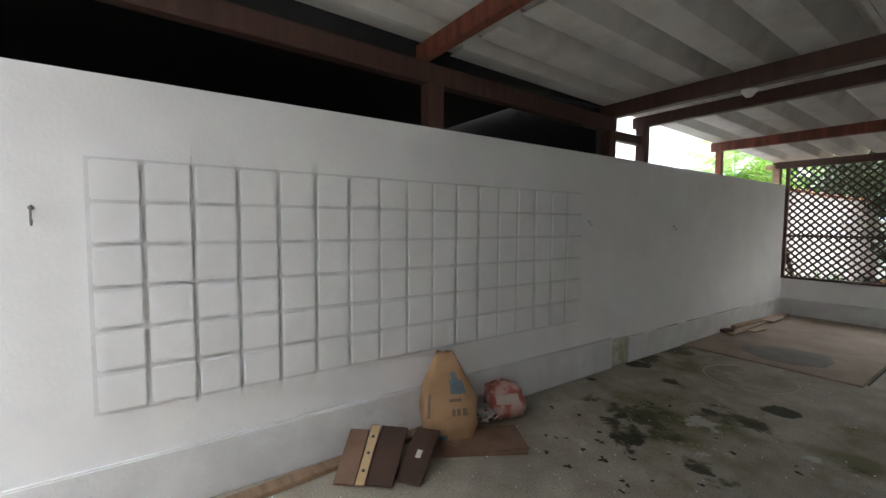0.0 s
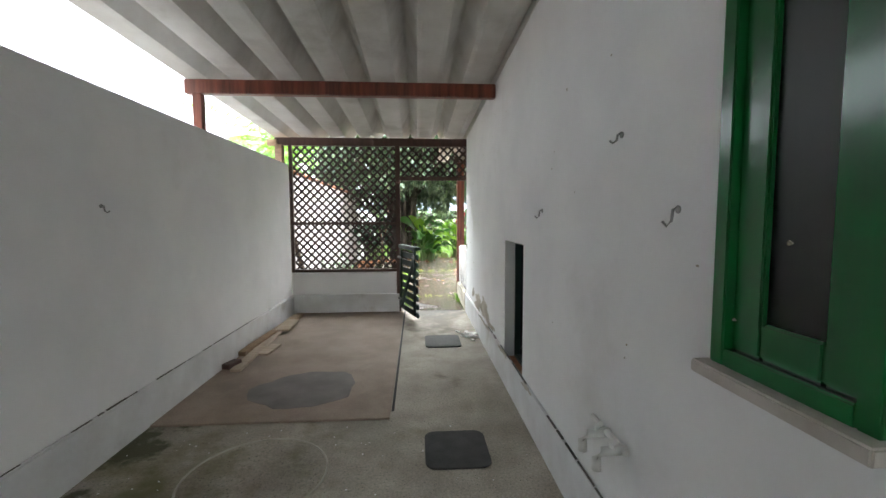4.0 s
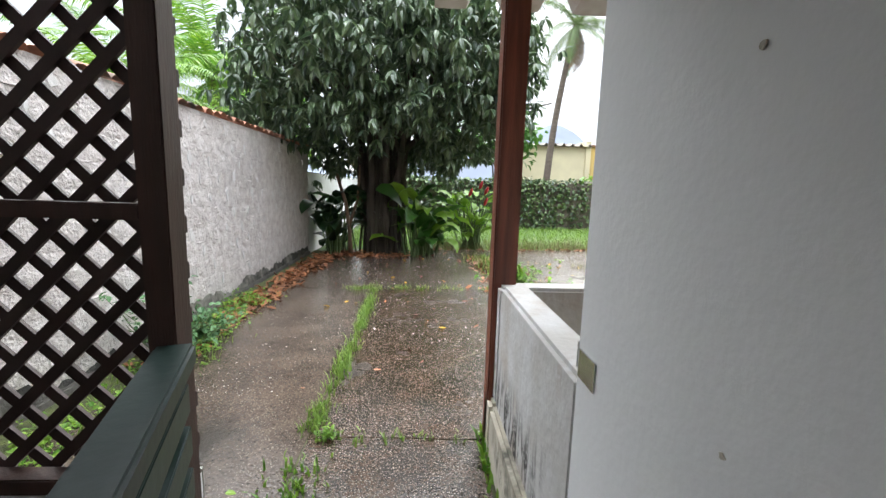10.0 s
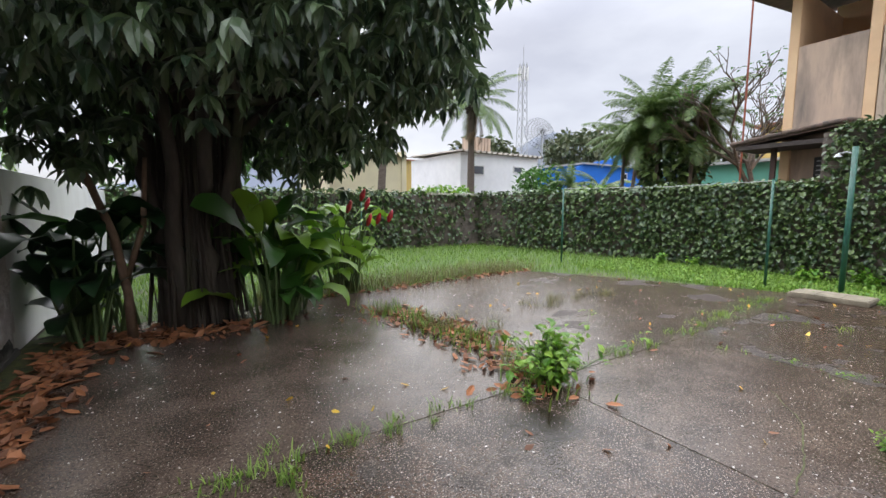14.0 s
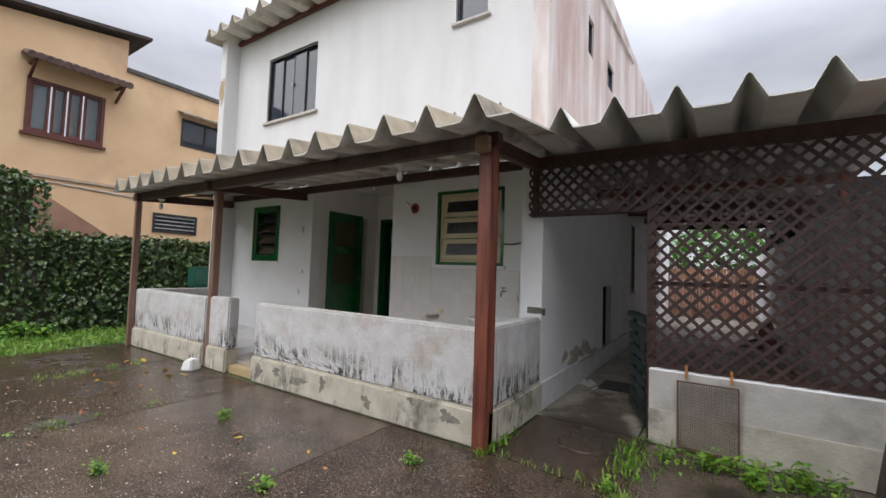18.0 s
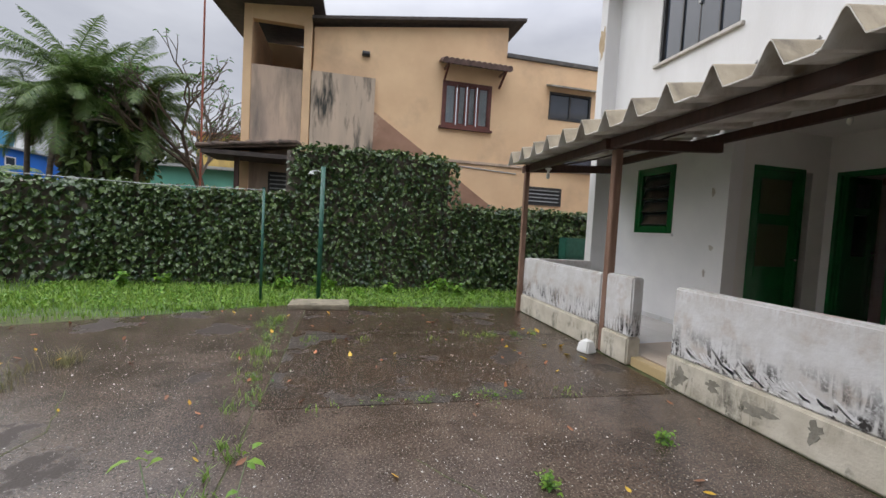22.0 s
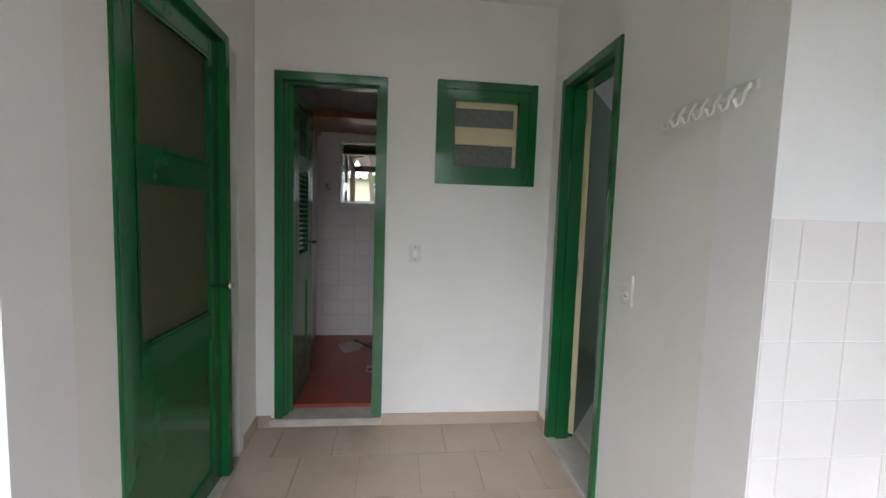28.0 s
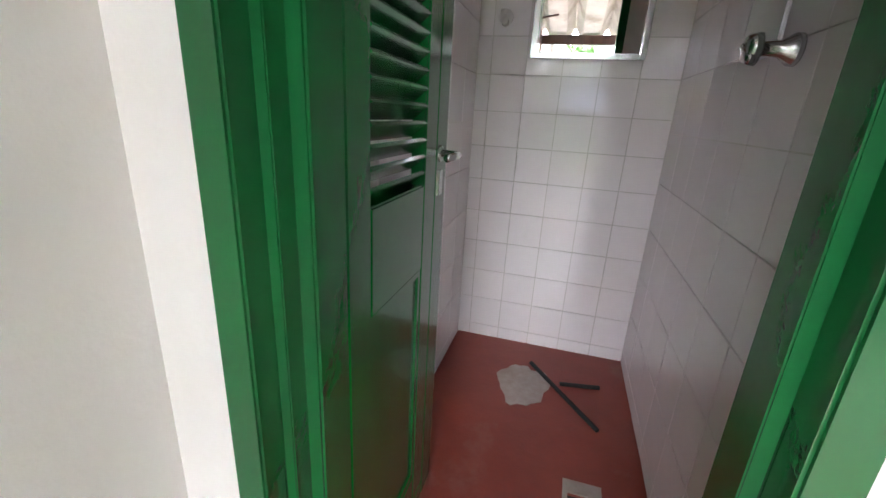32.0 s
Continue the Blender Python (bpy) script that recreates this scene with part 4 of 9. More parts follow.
vroof = thing("veranda_roof", "corrugated fibre-cement veranda roof on dark wooden beams", "roof", kind="structure")
sheets(16, -0.373, 6.763, 1.68, -0.4, 2.568, 2.861, M["fibro_v"], vroof, "", M["fibro_top"])
for i in range(16):
    part("hook_bolt", G().tube([(-0.07 + 0.446 * i, 1.25, 2.82), (-0.07 + 0.446 * i, 1.25, 2.865)], 0.006, 6).disc((-0.07 + 0.446 * i, 1.25, 2.845), (0, 0, 1), 0.016, 0.004, 8), M["dullmetal"], vroof)
part("beam", G().box(-0.08, 1.2, 2.49, 7.0, 1.29, 2.61), M["brown"], vroof, "long dark front beam", 0.006)
part("beam", G().box(0.26, YB + 0.002, 2.72, HX - 0.21, YB + 0.08, 2.835), M["brown"], vroof, "dark beam along the house wall", 0.006)
for x, mm in ((0.05, "brown"), (4.42, "brown"), (6.72, "brown")):
    part("beam", G().beam((x, 1.36, 2.6), (x, YB + 0.08, 2.72), 0.08, 0.13), M[mm], vroof, "dark cross beam", 0.005)
part("block", G().box(-0.02, 1.29, 2.44, 0.1, 1.36, 2.57), M["planks"], vroof, "pale end-grain beam stub", 0.004)

uroof = thing("upper_roof", "corrugated fibre-cement eaves of the upper storey", "roof", kind="structure")
sheets(16, 0.05, 7.19, 0.2, -6.0, 6.0, 6.45, M["fibro_v"], uroof, "", M["fibro_top"])
part("fascia", G().box(0.3, -0.34, 5.98, HX, -0.28, 6.06), M["winbrown"], uroof, "thin reddish eaves board")

# ---------- shared makers ----------
def ring(axis, u0, u1, z0, z1, t0, t1, w, bottom=True):
    """A rectangular frame of bars w wide in a wall along axis, thick from t0 to t1."""
    g = G()
    bars = [(u0, u0 + w, z0, z1), (u1 - w, u1, z0, z1), (u0 + w, u1 - w, z1 - w, z1)]
    if bottom:
        bars.append((u0 + w, u1 - w, z0, z0 + w))
    for a, b, c, d in bars:
        g.box(*((a, t0, c, b, t1, d) if axis == "x" else (t0, a, c, t1, b, d)))
    return g


def blob(cx, cy, rx, ry, z, seed, n=26, rough=0.35):
    """A flat ragged patch."""
    r = random.Random(seed)
    ph = [r.uniform(0, 6.28) for _ in range(4)]
    g, pts = G(), []
    for i in range(n):
        a = 2 * math.pi * i / n
        k = 1 + rough * (0.5 * math.sin(2 * a + ph[0]) + 0.4 * math.sin(3 * a + ph[1]) + 0.35 * math.sin(5 * a + ph[2]) + 0.3 * math.sin(9 * a + ph[3]))
        pts.append((cx + rx * k * math.cos(a), cy + ry * k * math.sin(a), z))
    return g.prism(pts, (0, 0, 0.002))


def wallblob(axis, t, cu, cz, ru, rz, seed, out=0.003, n=24, rough=0.35):
    """A ragged patch on a wall: axis is the wall's normal, t its place."""
    g = blob(cu, cz, ru, rz, 0, seed, n, rough)
    h = G()
    h.f = g.f
    h.v = [((t, u, v) if axis == "x" else (u, t, v)) if w < 0.001 else ((t + out, u, v) if axis == "x" else (u, t + out, v)) for u, v, w in g.v]
    return h


def lattice(x0, x1, z0, z1, y, parent, pitch=0.122, w=0.03, t=0.011):
    """Two crossed layers of diagonal laths cut to a rectangle, each lath a part."""
    hw = w / 2 * math.sqrt(2)
    for d, yy in ((1, y), (-1, y + t)):
        lo, hi = (x0 - z1, x1 - z0) if d > 0 else (x0 + z0, x1 + z1)
        c = lo + pitch * 0.5
        while c < hi:
            poly = []
            # lath between lines x - d*z = c -+ hw, clipped to the rectangle
            quad = [(c - hw + d * z0, z0), (c + hw + d * z0, z0), (c + hw + d * z1, z1), (c - hw + d * z1, z1)]
            poly = quad
            for bound, keep in ((x0, 1), (x1, -1)):
                out = []
                for i, p in enumerate(poly):
                    q = poly[(i + 1) % len(poly)]
                    ip, iq = keep * (p[0] - bound) >= 0, keep * (q[0] - bound) >= 0
                    if ip:
                        out.append(p)
                    if ip != iq:
                        s = (bound - p[0]) / (q[0] - p[0])
                        out.append((bound, p[1] + s * (q[1] - p[1])))
                poly = out
            if len(poly) > 2:
                j = R.uniform(-0.002, 0.002)
                g = G().prism([(px, yy + j, pz) for px, pz in poly], (0, t, 0))
                part("lath", g, M["lattice"], parent)
            c += pitch


# ---------- veranda ----------
vf = setting("veranda_floor", G().add([(0.1, YR - 0.1, 0), (HX, YR - 0.1, 0), (HX, YV - 0.12, 0), (0.1, YV - 0.12, 0)] +
             [(x, y, vfloor(y) - 0.012) for x, y in ((0.1, YR - 0.1), (HX, YR - 0.1), (HX, YV - 0.12), (0.1, YV - 0.12))],
             [(3, 2, 1, 0), (4, 5, 6, 7), (0, 1, 5, 4), (1, 2, 6, 5), (2, 3, 7, 6), (3, 0, 4, 7)]), M["floor_grout"], "tiled veranda floor that falls gently to the yard", "floor")


def lowwall(name, x0, y0, x1, y1, z, label):
    """A parapet with a proud cement foot and a rounded cap."""
    w = setting(name, G().box(x0, y0, 0.31, x1, y1, z), M["veranda_low"], label, "wall", 0.018)
    return w


lw = lowwall("parapet_wall_1", 0.0, YV - 0.15, 3.28, YV, 0.97, "low white parapet with flaking limewash and black mould")
part("foot", G().box(-0.03, YV - 0.15, 0.0, 3.29, YV + 0.03, 0.315), M["cement_foot"], lw, "stained cement foot", 0.02)
def stroke(parent, x, z, dx, dz, bow, w, y=None, axis="y"):
    """A swept stroke of white limewash on the outer face."""
    g, n_ = G(), 7
    t_ = YV + 0.0012 if y is None else y
    for i in range(n_ + 1):
        u = i / n_
        ww = w * (0.55 + 0.45 * math.sin(math.pi * min(1.0, u * 0.9 + 0.1)))
        px, pz = x + dx * u + bow * dz * math.sin(math.pi * u), z + dz * u + bow * abs(dx) * math.sin(math.pi * u)
        l_ = math.hypot(dx, dz)
        nx, nz = -dz / l_ * ww / 2, dx / l_ * ww / 2
        for k in (-1, 1):
            q, r_ = px + k * nx, pz + k * nz
            g.v.append((q, t_, r_) if axis == "y" else (t_, q, r_))
        if i:
            b_ = 2 * i
            g.f.append((b_ - 2, b_ - 1, b_ + 1, b_))
    part("brush_stroke", raw("brush_stroke", g), M["limewash"], parent)


M["limewash"] = mat("brushed_white_limewash", (0.66, 0.655, 0.65), (0.52, 0.51, 0.50), 0.8, 14, 8, 0.4, 60, stretch=(1, 1, 4))
sr = random.Random(19)
for i in range(34):
    x = 1.75 + i * 0.0385 + sr.gauss(0, 0.02)
    stroke(lw, min(x, 3.08), 0.33 + sr.uniform(0.0, 0.06), sr.uniform(0.09, 0.2), sr.uniform(0.05, 0.15), -0.15, sr.uniform(0.012, 0.035))
for i in range(30):
    x = 0.12 + i * 0.042 + sr.gauss(0, 0.01)
    stroke(lw, x, 0.34 + sr.uniform(0, 0.03), sr.uniform(-0.03, 0.03), sr.uniform(0.09, 0.2), sr.uniform(-0.25, 0.25), sr.uniform(0.008, 0.02))
for x, z, rx, rz, sd in ((0.35, 0.2, 0.07, 0.06, 21), (0.75, 0.26, 0.035, 0.03, 22), (1.3, 0.14, 0.06, 0.05, 23), (1.95, 0.2, 0.05, 0.06, 24), (2.35, 0.16, 0.1, 0.05, 25), (2.75, 0.2, 0.07, 0.04, 26), (3.1, 0.15, 0.08, 0.07, 27)):
    part("peeled_patch", wallblob("y", YV + 0.031, x, z, rx, rz, sd, 0.002, rough=0.6), M["bare_foot"], lw, "bare grey cement where paint fell")
lw = setting("parapet_wall_2", G().box(4.472, YV - 0.15, 0.31, HX - 0.12, YV, 0.965), M["veranda_low"], "low white parapet with flaking limewash and black mould", "wall", 0.018)
part("end_pier", G().box(3.88, YV - 0.15, 0.31, 4.368, YV, 0.985), M["veranda_low"], lw, "short pier beside the post", 0.018)
part("core", G().box(4.36, YV - 0.15, 0.31, 4.48, YV - 0.115, 0.9), M["veranda_low"], lw)
part("foot", G().box(4.475, YV - 0.15, 0.0, HX - 0.09, YV + 0.03, 0.315).box(3.87, YV - 0.15, 0.0, 4.365, YV + 0.03, 0.315), M["cement_foot"], lw, "stained cement foot", 0.02)
for i in range(46):
    x = 4.56 + i * 0.047 + sr.gauss(0, 0.015)
    stroke(lw, x, 0.335 + sr.uniform(0, 0.05), sr.uniform(-0.02, 0.06), sr.uniform(0.07, 0.17), sr.uniform(-0.2, 0.2), sr.uniform(0.01, 0.028))
for i in range(7):
    stroke(lw, 3.93 + i * 0.055, 0.33 + sr.uniform(0, 0.03), sr.uniform(-0.03, 0.05), sr.uniform(0.1, 0.2), sr.uniform(-0.2, 0.2), sr.uniform(0.015, 0.03))
lw = lowwall("parapet_wall_3", 0.0, -0.012, 0.15, YV - 0.151, 0.985, "short low white wall between house and corner post")
part("foot", G().box(-0.03, -0.012, 0.0, 0.15, YV - 0.151, 0.31), M["cement_foot"], lw, "stained cement foot", 0.02)
lw = lowwall("parapet_wall_4", HX - 0.27, -0.06, HX - 0.12, YV - 0.151, 0.965, "low white side wall of the veranda")
step = setting("veranda_step", G().box(3.29, YV - 0.15, 0.0, 3.87, YV - 0.03, 0.1), M["yellow_tile"], "worn yellowish tiled step", "step", 0.006)

# wooden posts
for nm, x, y, a, mm, lb in (("veranda_post", 0.035, 1.215, 0.13, "redwood", "reddish hardwood corner post of the veranda"),
                            ("veranda_post", 4.42, 1.155, 0.098, "brown_l", "brown painted veranda post"),
                            ("veranda_post", 6.83, 1.26, 0.085, "brown_l", "brown painted veranda post")):
    pst = thing(nm, lb, "post", group="veranda posts")
    part("shaft", G().box(x - a / 2, y - a / 2, 0.0, x + a / 2, y + a / 2, 2.49), M[mm], pst, "", 0.008)

# ---------- yard ----------
yw = setting("yard_wall", G().box(XY - 0.15, 0.13, -0.05, XY - 0.012, 8.05, 2.2), M["render_block"], "rough whitewashed block wall with tile coping", "wall")
part("foot", G().box(XY - 0.15, 0.13, -0.08, XY + 0.03, 8.05, 0.05), M["dark_foot"], yw, "damp blackened cement foot", 0.015)
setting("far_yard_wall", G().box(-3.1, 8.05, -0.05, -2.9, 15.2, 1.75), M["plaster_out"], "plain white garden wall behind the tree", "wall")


# ---------- lattice screen and gate ----------
screen = thing("lattice_screen", "dark brown diagonal wooden lattice screen with a doorway", "lattice", kind="structure")
lattice(XL + 0.005, -1.04, 0.65, 2.64, 0.067, screen)
lattice(-1.04, 0.13, 2.07, 2.64, 0.067, screen)
for bx in ((XL - 0.2, 0.0, 2.58, 0.1, 0.075, 2.7), (XL, 0.0, 0.645, -1.1, 0.06, 0.69), (XL, -0.004, 1.38, -1.1, 0.05, 1.42),
           (-1.1, -0.01, 0.0, -1.03, 0.065, 2.58), (XL, 0.0, 0.69, XL + 0.05, 0.06, 2.58), (-1.03, 0.0, 2.06, 0.12, 0.06, 2.12), (0.04, 0.0, 2.12, 0.1, 0.06, 2.58)):
    part("rail" if bx[3] - bx[0] > bx[5] - bx[2] else "stile", G().box(*bx), M["brown"], screen, "", 0.004)
part("post", G().box(XL - 0.17, -0.1, 2.285, XL - 0.06, 0.02, 2.58), M["planks"], screen, "pale weathered wooden stub on the wall top", 0.006)
part("rail", G().box(XL - 0.3, -0.05, 2.57, XL - 0.15, 0.05, 2.66), M["planks"], screen, "pale beam end", 0.01)

gate = thing("garden_gate", "dark green slatted wooden gate standing ajar", "gate", pose(-1.03, -0.015, 0.0, 0, 0, -71))
for x in (0.03, 0.66):
    part("stile", G().box(x, -0.03, 0.1, x + 0.06, 0.0, 1.02), M["dkgreen"], gate, "", 0.004)
part("top_rail", G().box(-0.0, -0.045, 1.02, 0.8, 0.045, 1.075), M["dkgreen"], gate, "", 0.008)
part("brace", G().beam((0.08, -0.015, 0.16), (0.68, -0.015, 0.98), 0.03, 0.055), M["dkgreen"], gate, "diagonal brace", 0.004)
for i in range(8):
    z = 0.07 + i * 0.117
    pts = [(0.0, 0.002, z), (0.76, 0.002, z), (0.785, 0.002, z + 0.015), (0.795, 0.002, z + 0.04), (0.785, 0.002, z + 0.065), (0.76, 0.002, z + 0.08), (0.0, 0.002, z + 0.08)]
    part("slat", G().prism(pts, (0, 0.022, 0)), M["dkgreen"], gate, "", 0.003)
part("bolt", G().tube([(0.72, -0.06, 0.93), (0.84, -0.06, 0.93)], 0.008, 8).box(0.7, -0.05, 0.9, 0.77, -0.03, 0.96), M["dullmetal"], gate, "rusty bolt")
for z in (0.22, 0.86):
    part("hinge", G().box(-0.02, -0.05, z, 0.12, -0.03, z + 0.035), M["dullmetal"], gate, "", 0.003)

# ---------- relief of square tiles on the boundary wall ----------
tg = G().box(-0.0, -0.101, -0.097, 0.019, 0.101, 0.097)
tme = tg.mesh("tile", 0.008)
tme.materials.append(M["plaster"])
panel = thing("tile_relief", "white painted square tile panel on the boundary wall", "wall panel", kind="structure")
part("backing", G().box(XL, -9.43, 0.595, XL + 0.012, -5.655, 1.885), M["plinth"], panel)
for r in range(6):
    for c in range(17):
        part("tile", tme, None, panel, m=pose(XL + 0.010 + R.uniform(0, 0.004), -9.42 + 3.755 * (c + 0.5) / 17, 0.605 + 1.275 * (r + 0.5) / 6, R.uniform(-0.4, 0.4), R.uniform(-0.5, 0.5), R.uniform(-0.5, 0.5)))


# ---------- openings on the passage side of the house ----------
win = thing("passage_window", "tall narrow green wooden window with frosted pane", "window", kind="structure")
part("window_frame", ring("y", -5.88, -5.47, 1.1, 2.6, -0.012, 0.1, 0.045), M["green"], win, "", 0.004)
part("sash", ring("y", -5.835, -5.515, 1.145, 2.555, 0.012, 0.05, 0.085), M["green"], win, "", 0.006)
part("pane", G().box(0.028, -5.75, 1.23, 0.034, -5.6, 2.47), M["frost"], win, "dull patterned glass")
part("window_sill", G().box(-0.05, -5.9, 1.065, 0.1, -5.45, 1.1), M["marble"], win, "pale stone sill", 0.005)

low = thing("low_hatch", "low dark louvred door set in a deep opening", "door", kind="structure")
part("frame", ring("y", -3.5, -2.87, 0.226, 1.28, 0.09, 0.14, 0.03), M["dkgreen"], low)
for i in range(24):
    z = 0.28 + i * 0.0405
    if z < 1.1:
        part("slat", G().obox(pose(0.17, 0, z, 0, 35, 0), -0.025, -3.47, -0.004, 0.025, -3.12, 0.004), M["dkgreen"], low)
# added dark ring that paints the reveal behind the frame as shaded
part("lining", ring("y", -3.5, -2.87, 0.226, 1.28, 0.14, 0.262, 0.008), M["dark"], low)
part("sill", G().box(0.0, -3.5, 0.226, 0.09, -2.87, 0.232), M["terracotta"], low, "reddish cement sill")


def hook(name, x, y, z, s, label, side=1):
    h = thing(name, label, "hook")
    part("plate", G().disc((x, y, z), (-side, 0, 0), 0.012, 0.004, 12), M["dullmetal"], h)
    part("hook", G().tube([(x - side * 0.002, y, z + 0.01), (x - side * 0.018, y, z), (x - side * 0.022, y, z - 0.035 * s), (x - side * 0.034, y + 0.004, z - 0.05 * s), (x - side * 0.046, y + 0.008, z - 0.035 * s)], 0.0045, 6), M["dullmetal"], h)


hook("wall_hook", 0, -4.94, 1.79, 0.6, "small rusty hook in the white wall")
hook("wall_hook", 0, -5.3, 1.5, 1.0, "bent metal hammock hook in the wall")
hook("wall_hook", 0, -3.95, 1.52, 0.9, "bent metal hammock hook with peeling paint")
hook("wall_hook", XL, -5.52, 1.6, 0.8, "small rusty hook in the boundary wall", -1)
hook("wall_hook", XL, -3.82, 1.555, 0.8, "small rusty hook in the boundary wall", -1)
hook("wall_hook", XL, -9.62, 1.63, 1.6, "twisted metal hook in the boundary wall", -1)

jw = thing("wire_bracket", "bent wire bracket with a ring fixed high on the wall", "bracket")
part("ring", G().tube([(-0.006, -6.79 + 0.055 * math.cos(a), 2.19 + 0.06 * math.sin(a)) for a in (2 * math.pi * i / 20 for i in range(18))], 0.004, 6), M["dullmetal"], jw, smooth=True)
part("arm", G().tube([(-0.004, -6.79, 2.19), (-0.06, -6.86, 2.15), (-0.125, -6.94, 2.12), (-0.132, -6.93, 2.09), (-0.13, -6.87, 2.05), (-0.125, -6.84, 2.06)], 0.005, 6), M["dullmetal"], jw, smooth=True)

ebox = thing("socket_box", "white wall switch plate with dark edges", "switch")
part("plate", G().box(-0.012, -7.625, 1.89, 0.0, -7.545, 2.03), M["plastic"], ebox, "", 0.004)
part("rocker", G().box(-0.018, -7.6, 1.93, -0.012, -7.57, 1.99), M["plaster"], ebox, "", 0.002)
cbl = thing("cable_outlet", "white socket plate with a stub of bent cable", "socket")
part("plate", G().box(-0.01, -7.665, 1.675, 0.0, -7.575, 1.73), M["plastic"], cbl, "", 0.004)
part("socket_face", G().disc((-0.01, -7.6, 1.7), (-1, 0, 0), 0.017, 0.004, 14), M["plaster"], cbl)
part("cable", G().tube([(-0.012, -7.62, 1.695), (-0.035, -7.625, 1.68), (-0.04, -7.63, 1.64), (-0.03, -7.6, 1.61), (-0.02, -7.54, 1.6), (-0.012, -7.48, 1.605)], 0.0055, 8), M["plastic"], cbl, "white bent cable stub", smooth=True)

tap = thing("wall_tap", "pair of white painted wall taps", "tap")
for dy in (-0.05, 0.08):
    part("spout", G().tube([(0, -4.99 + dy, 0.6), (-0.09, -4.99 + dy, 0.6), (-0.115, -4.99 + dy, 0.57), (-0.115, -4.99 + dy, 0.53)], 0.018, 10), M["plastic"], tap, smooth=True)
    part("handle", G().tube([(-0.06, -5.025 + dy, 0.655), (-0.06, -4.955 + dy, 0.655)], 0.013, 8).tube([(-0.06, -4.99 + dy, 0.6), (-0.06, -4.99 + dy, 0.655)], 0.011, 8), M["plastic"], tap)
part("pipe", G().tube([(-0.012, -5.06, 0.6), (-0.012, -4.88, 0.6)], 0.014, 8), M["plastic"], tap)
stub = thing("wall_stub", "short white painted pipe stub on the wall", "pipe")
part("pipe", G().tube([(-0.012, -6.81, 0.87), (-0.012, -6.81, 0.76)], 0.011, 8), M["plaster"], stub)
part("clamp", G().box(-0.022, -6.83, 0.865, 0.0, -6.79, 0.885), M["plaster"], stub)

# peeled plaster by the foot of the house wall
for cy, cz, ry, rz, sd in ((-1.78, 0.42, 0.22, 0.13, 3), (-1.3, 0.40, 0.3, 0.09, 5), (-2.15, 0.335, 0.22, 0.035, 8), (-0.85, 0.45, 0.1, 0.06, 11)):
    part("peeled_patch", wallblob("x", -0.004 - 0.0004 * sd, cy, cz, ry, rz, sd, rough=0.5), M["cement"], HOUSE, "bare cement where paint has peeled")
for cy, ry, sd in ((-1.9, 0.3, 4), (-2.9, 0.16, 9), (-3.7, 0.1, 12)):
    part("peeled_patch", wallblob("x", -0.024, cy, 0.285, ry, 0.02, sd, rough=0.6), M["cement"], HOUSE, "bare cement edge of the plinth")
for i in range(60):
    y, z = R.uniform(-8.0, -0.3), R.uniform(0.5, 2.5)
    s = R.uniform(0.002, 0.006)
    part("chip", wallblob("x", -0.004, y, z, s, s * R.uniform(0.6, 1.6), i, n=8), M["cement"], HOUSE)

# broken dark joint along the plinth tops
for px, par, zz, ya, yb in ((-0.014, HOUSE, 0.301, -8.2, -2.0), (XL + 0.016, bw, 0.301, -4.7, -1.0)):
    jg, jr, y = G(), random.Random(int(-ya * 10)), ya
    while y < yb:
        l = jr.uniform(0.04, 0.22)
        if jr.random() < 0.72:
            w_ = jr.uniform(0.003, 0.007)
            jg.box(px - w_, y, zz - 0.002, px + w_ * 0.8, y + l, zz + jr.uniform(0.001, 0.005))
        y += l + jr.uniform(0.0, 0.05)
    tagged(part("cracked_joint", jg, M["dark_foot"], par, "dark broken joint on the plinth"), kind="stuff")

# ---------- floor of the passage ----------
mh = G()
n = 40
mh.disc((-1.72, -4.15, 0.0), (0, 0, 1), 0.38, 0.006, 40)
part("round_cover", mh, M["passage_floor"], pf, "round cement manhole cover", 0.003)
part("cover_rim", G().tube([(-1.72 + 0.4 * math.cos(a), -4.15 + 0.4 * math.sin(a), 0.0) for a in (2 * math.pi * i / 40 for i in range(41))], 0.008, 6, False), M["cement"], pf, "pale cement rim")
for x0, y0, x1, y1, nm in ((-0.74, -4.17, -0.34, -3.74, 1), (-0.69, -1.86, -0.27, -1.38, 2)):
    cpts = [(cx_ + 0.07 * math.cos(a), cy_ + 0.07 * math.sin(a), 0.0) for cx_, cy_, a0 in ((x1 - 0.07, y1 - 0.07, 0), (x0 + 0.07, y1 - 0.07, 90), (x0 + 0.07, y0 + 0.07, 180), (x1 - 0.07, y0 + 0.07, 270)) for a in (math.radians(a0 + 15 * k) for k in range(7))]
    part("square_cover", G().prism(cpts, (0, 0, 0.012)), M["asphalt"], pf, "black square inspection cover", 0.003)
part("patch", blob(-1.75, -2.95, 0.42, 0.4, 0.0165, 14, rough=0.12), M["dark_patch"], pf, "dark greyish patch in the concrete")
for i in range(46):
    x, y = R.gauss(-1.7, 0.4), R.uniform(-7.0, -5.4)
    if XL + 0.1 < x < -0.2:
        s = R.uniform(0.008, 0.026)
        part("moss_tuft", blob(x, y, s, s * R.uniform(0.5, 1.2), 0.001, 100 + i, 12, 0.6), M["moss"], pf)
crumbs = G()
for i in range(420):
    x, y = R.uniform(XL + 0.08, -0.1), R.uniform(-9.5, -3.6)
    s = R.uniform(0.002, 0.008)
    crumbs.add([(x - s, y, 0.0005), (x, y - s, 0.0005), (x + s, y, 0.0005), (x, y + s * 0.8, 0.0005), (x, y, s * 0.6)], [(0, 1, 4), (1, 2, 4), (2, 3, 4), (3, 0, 4)])
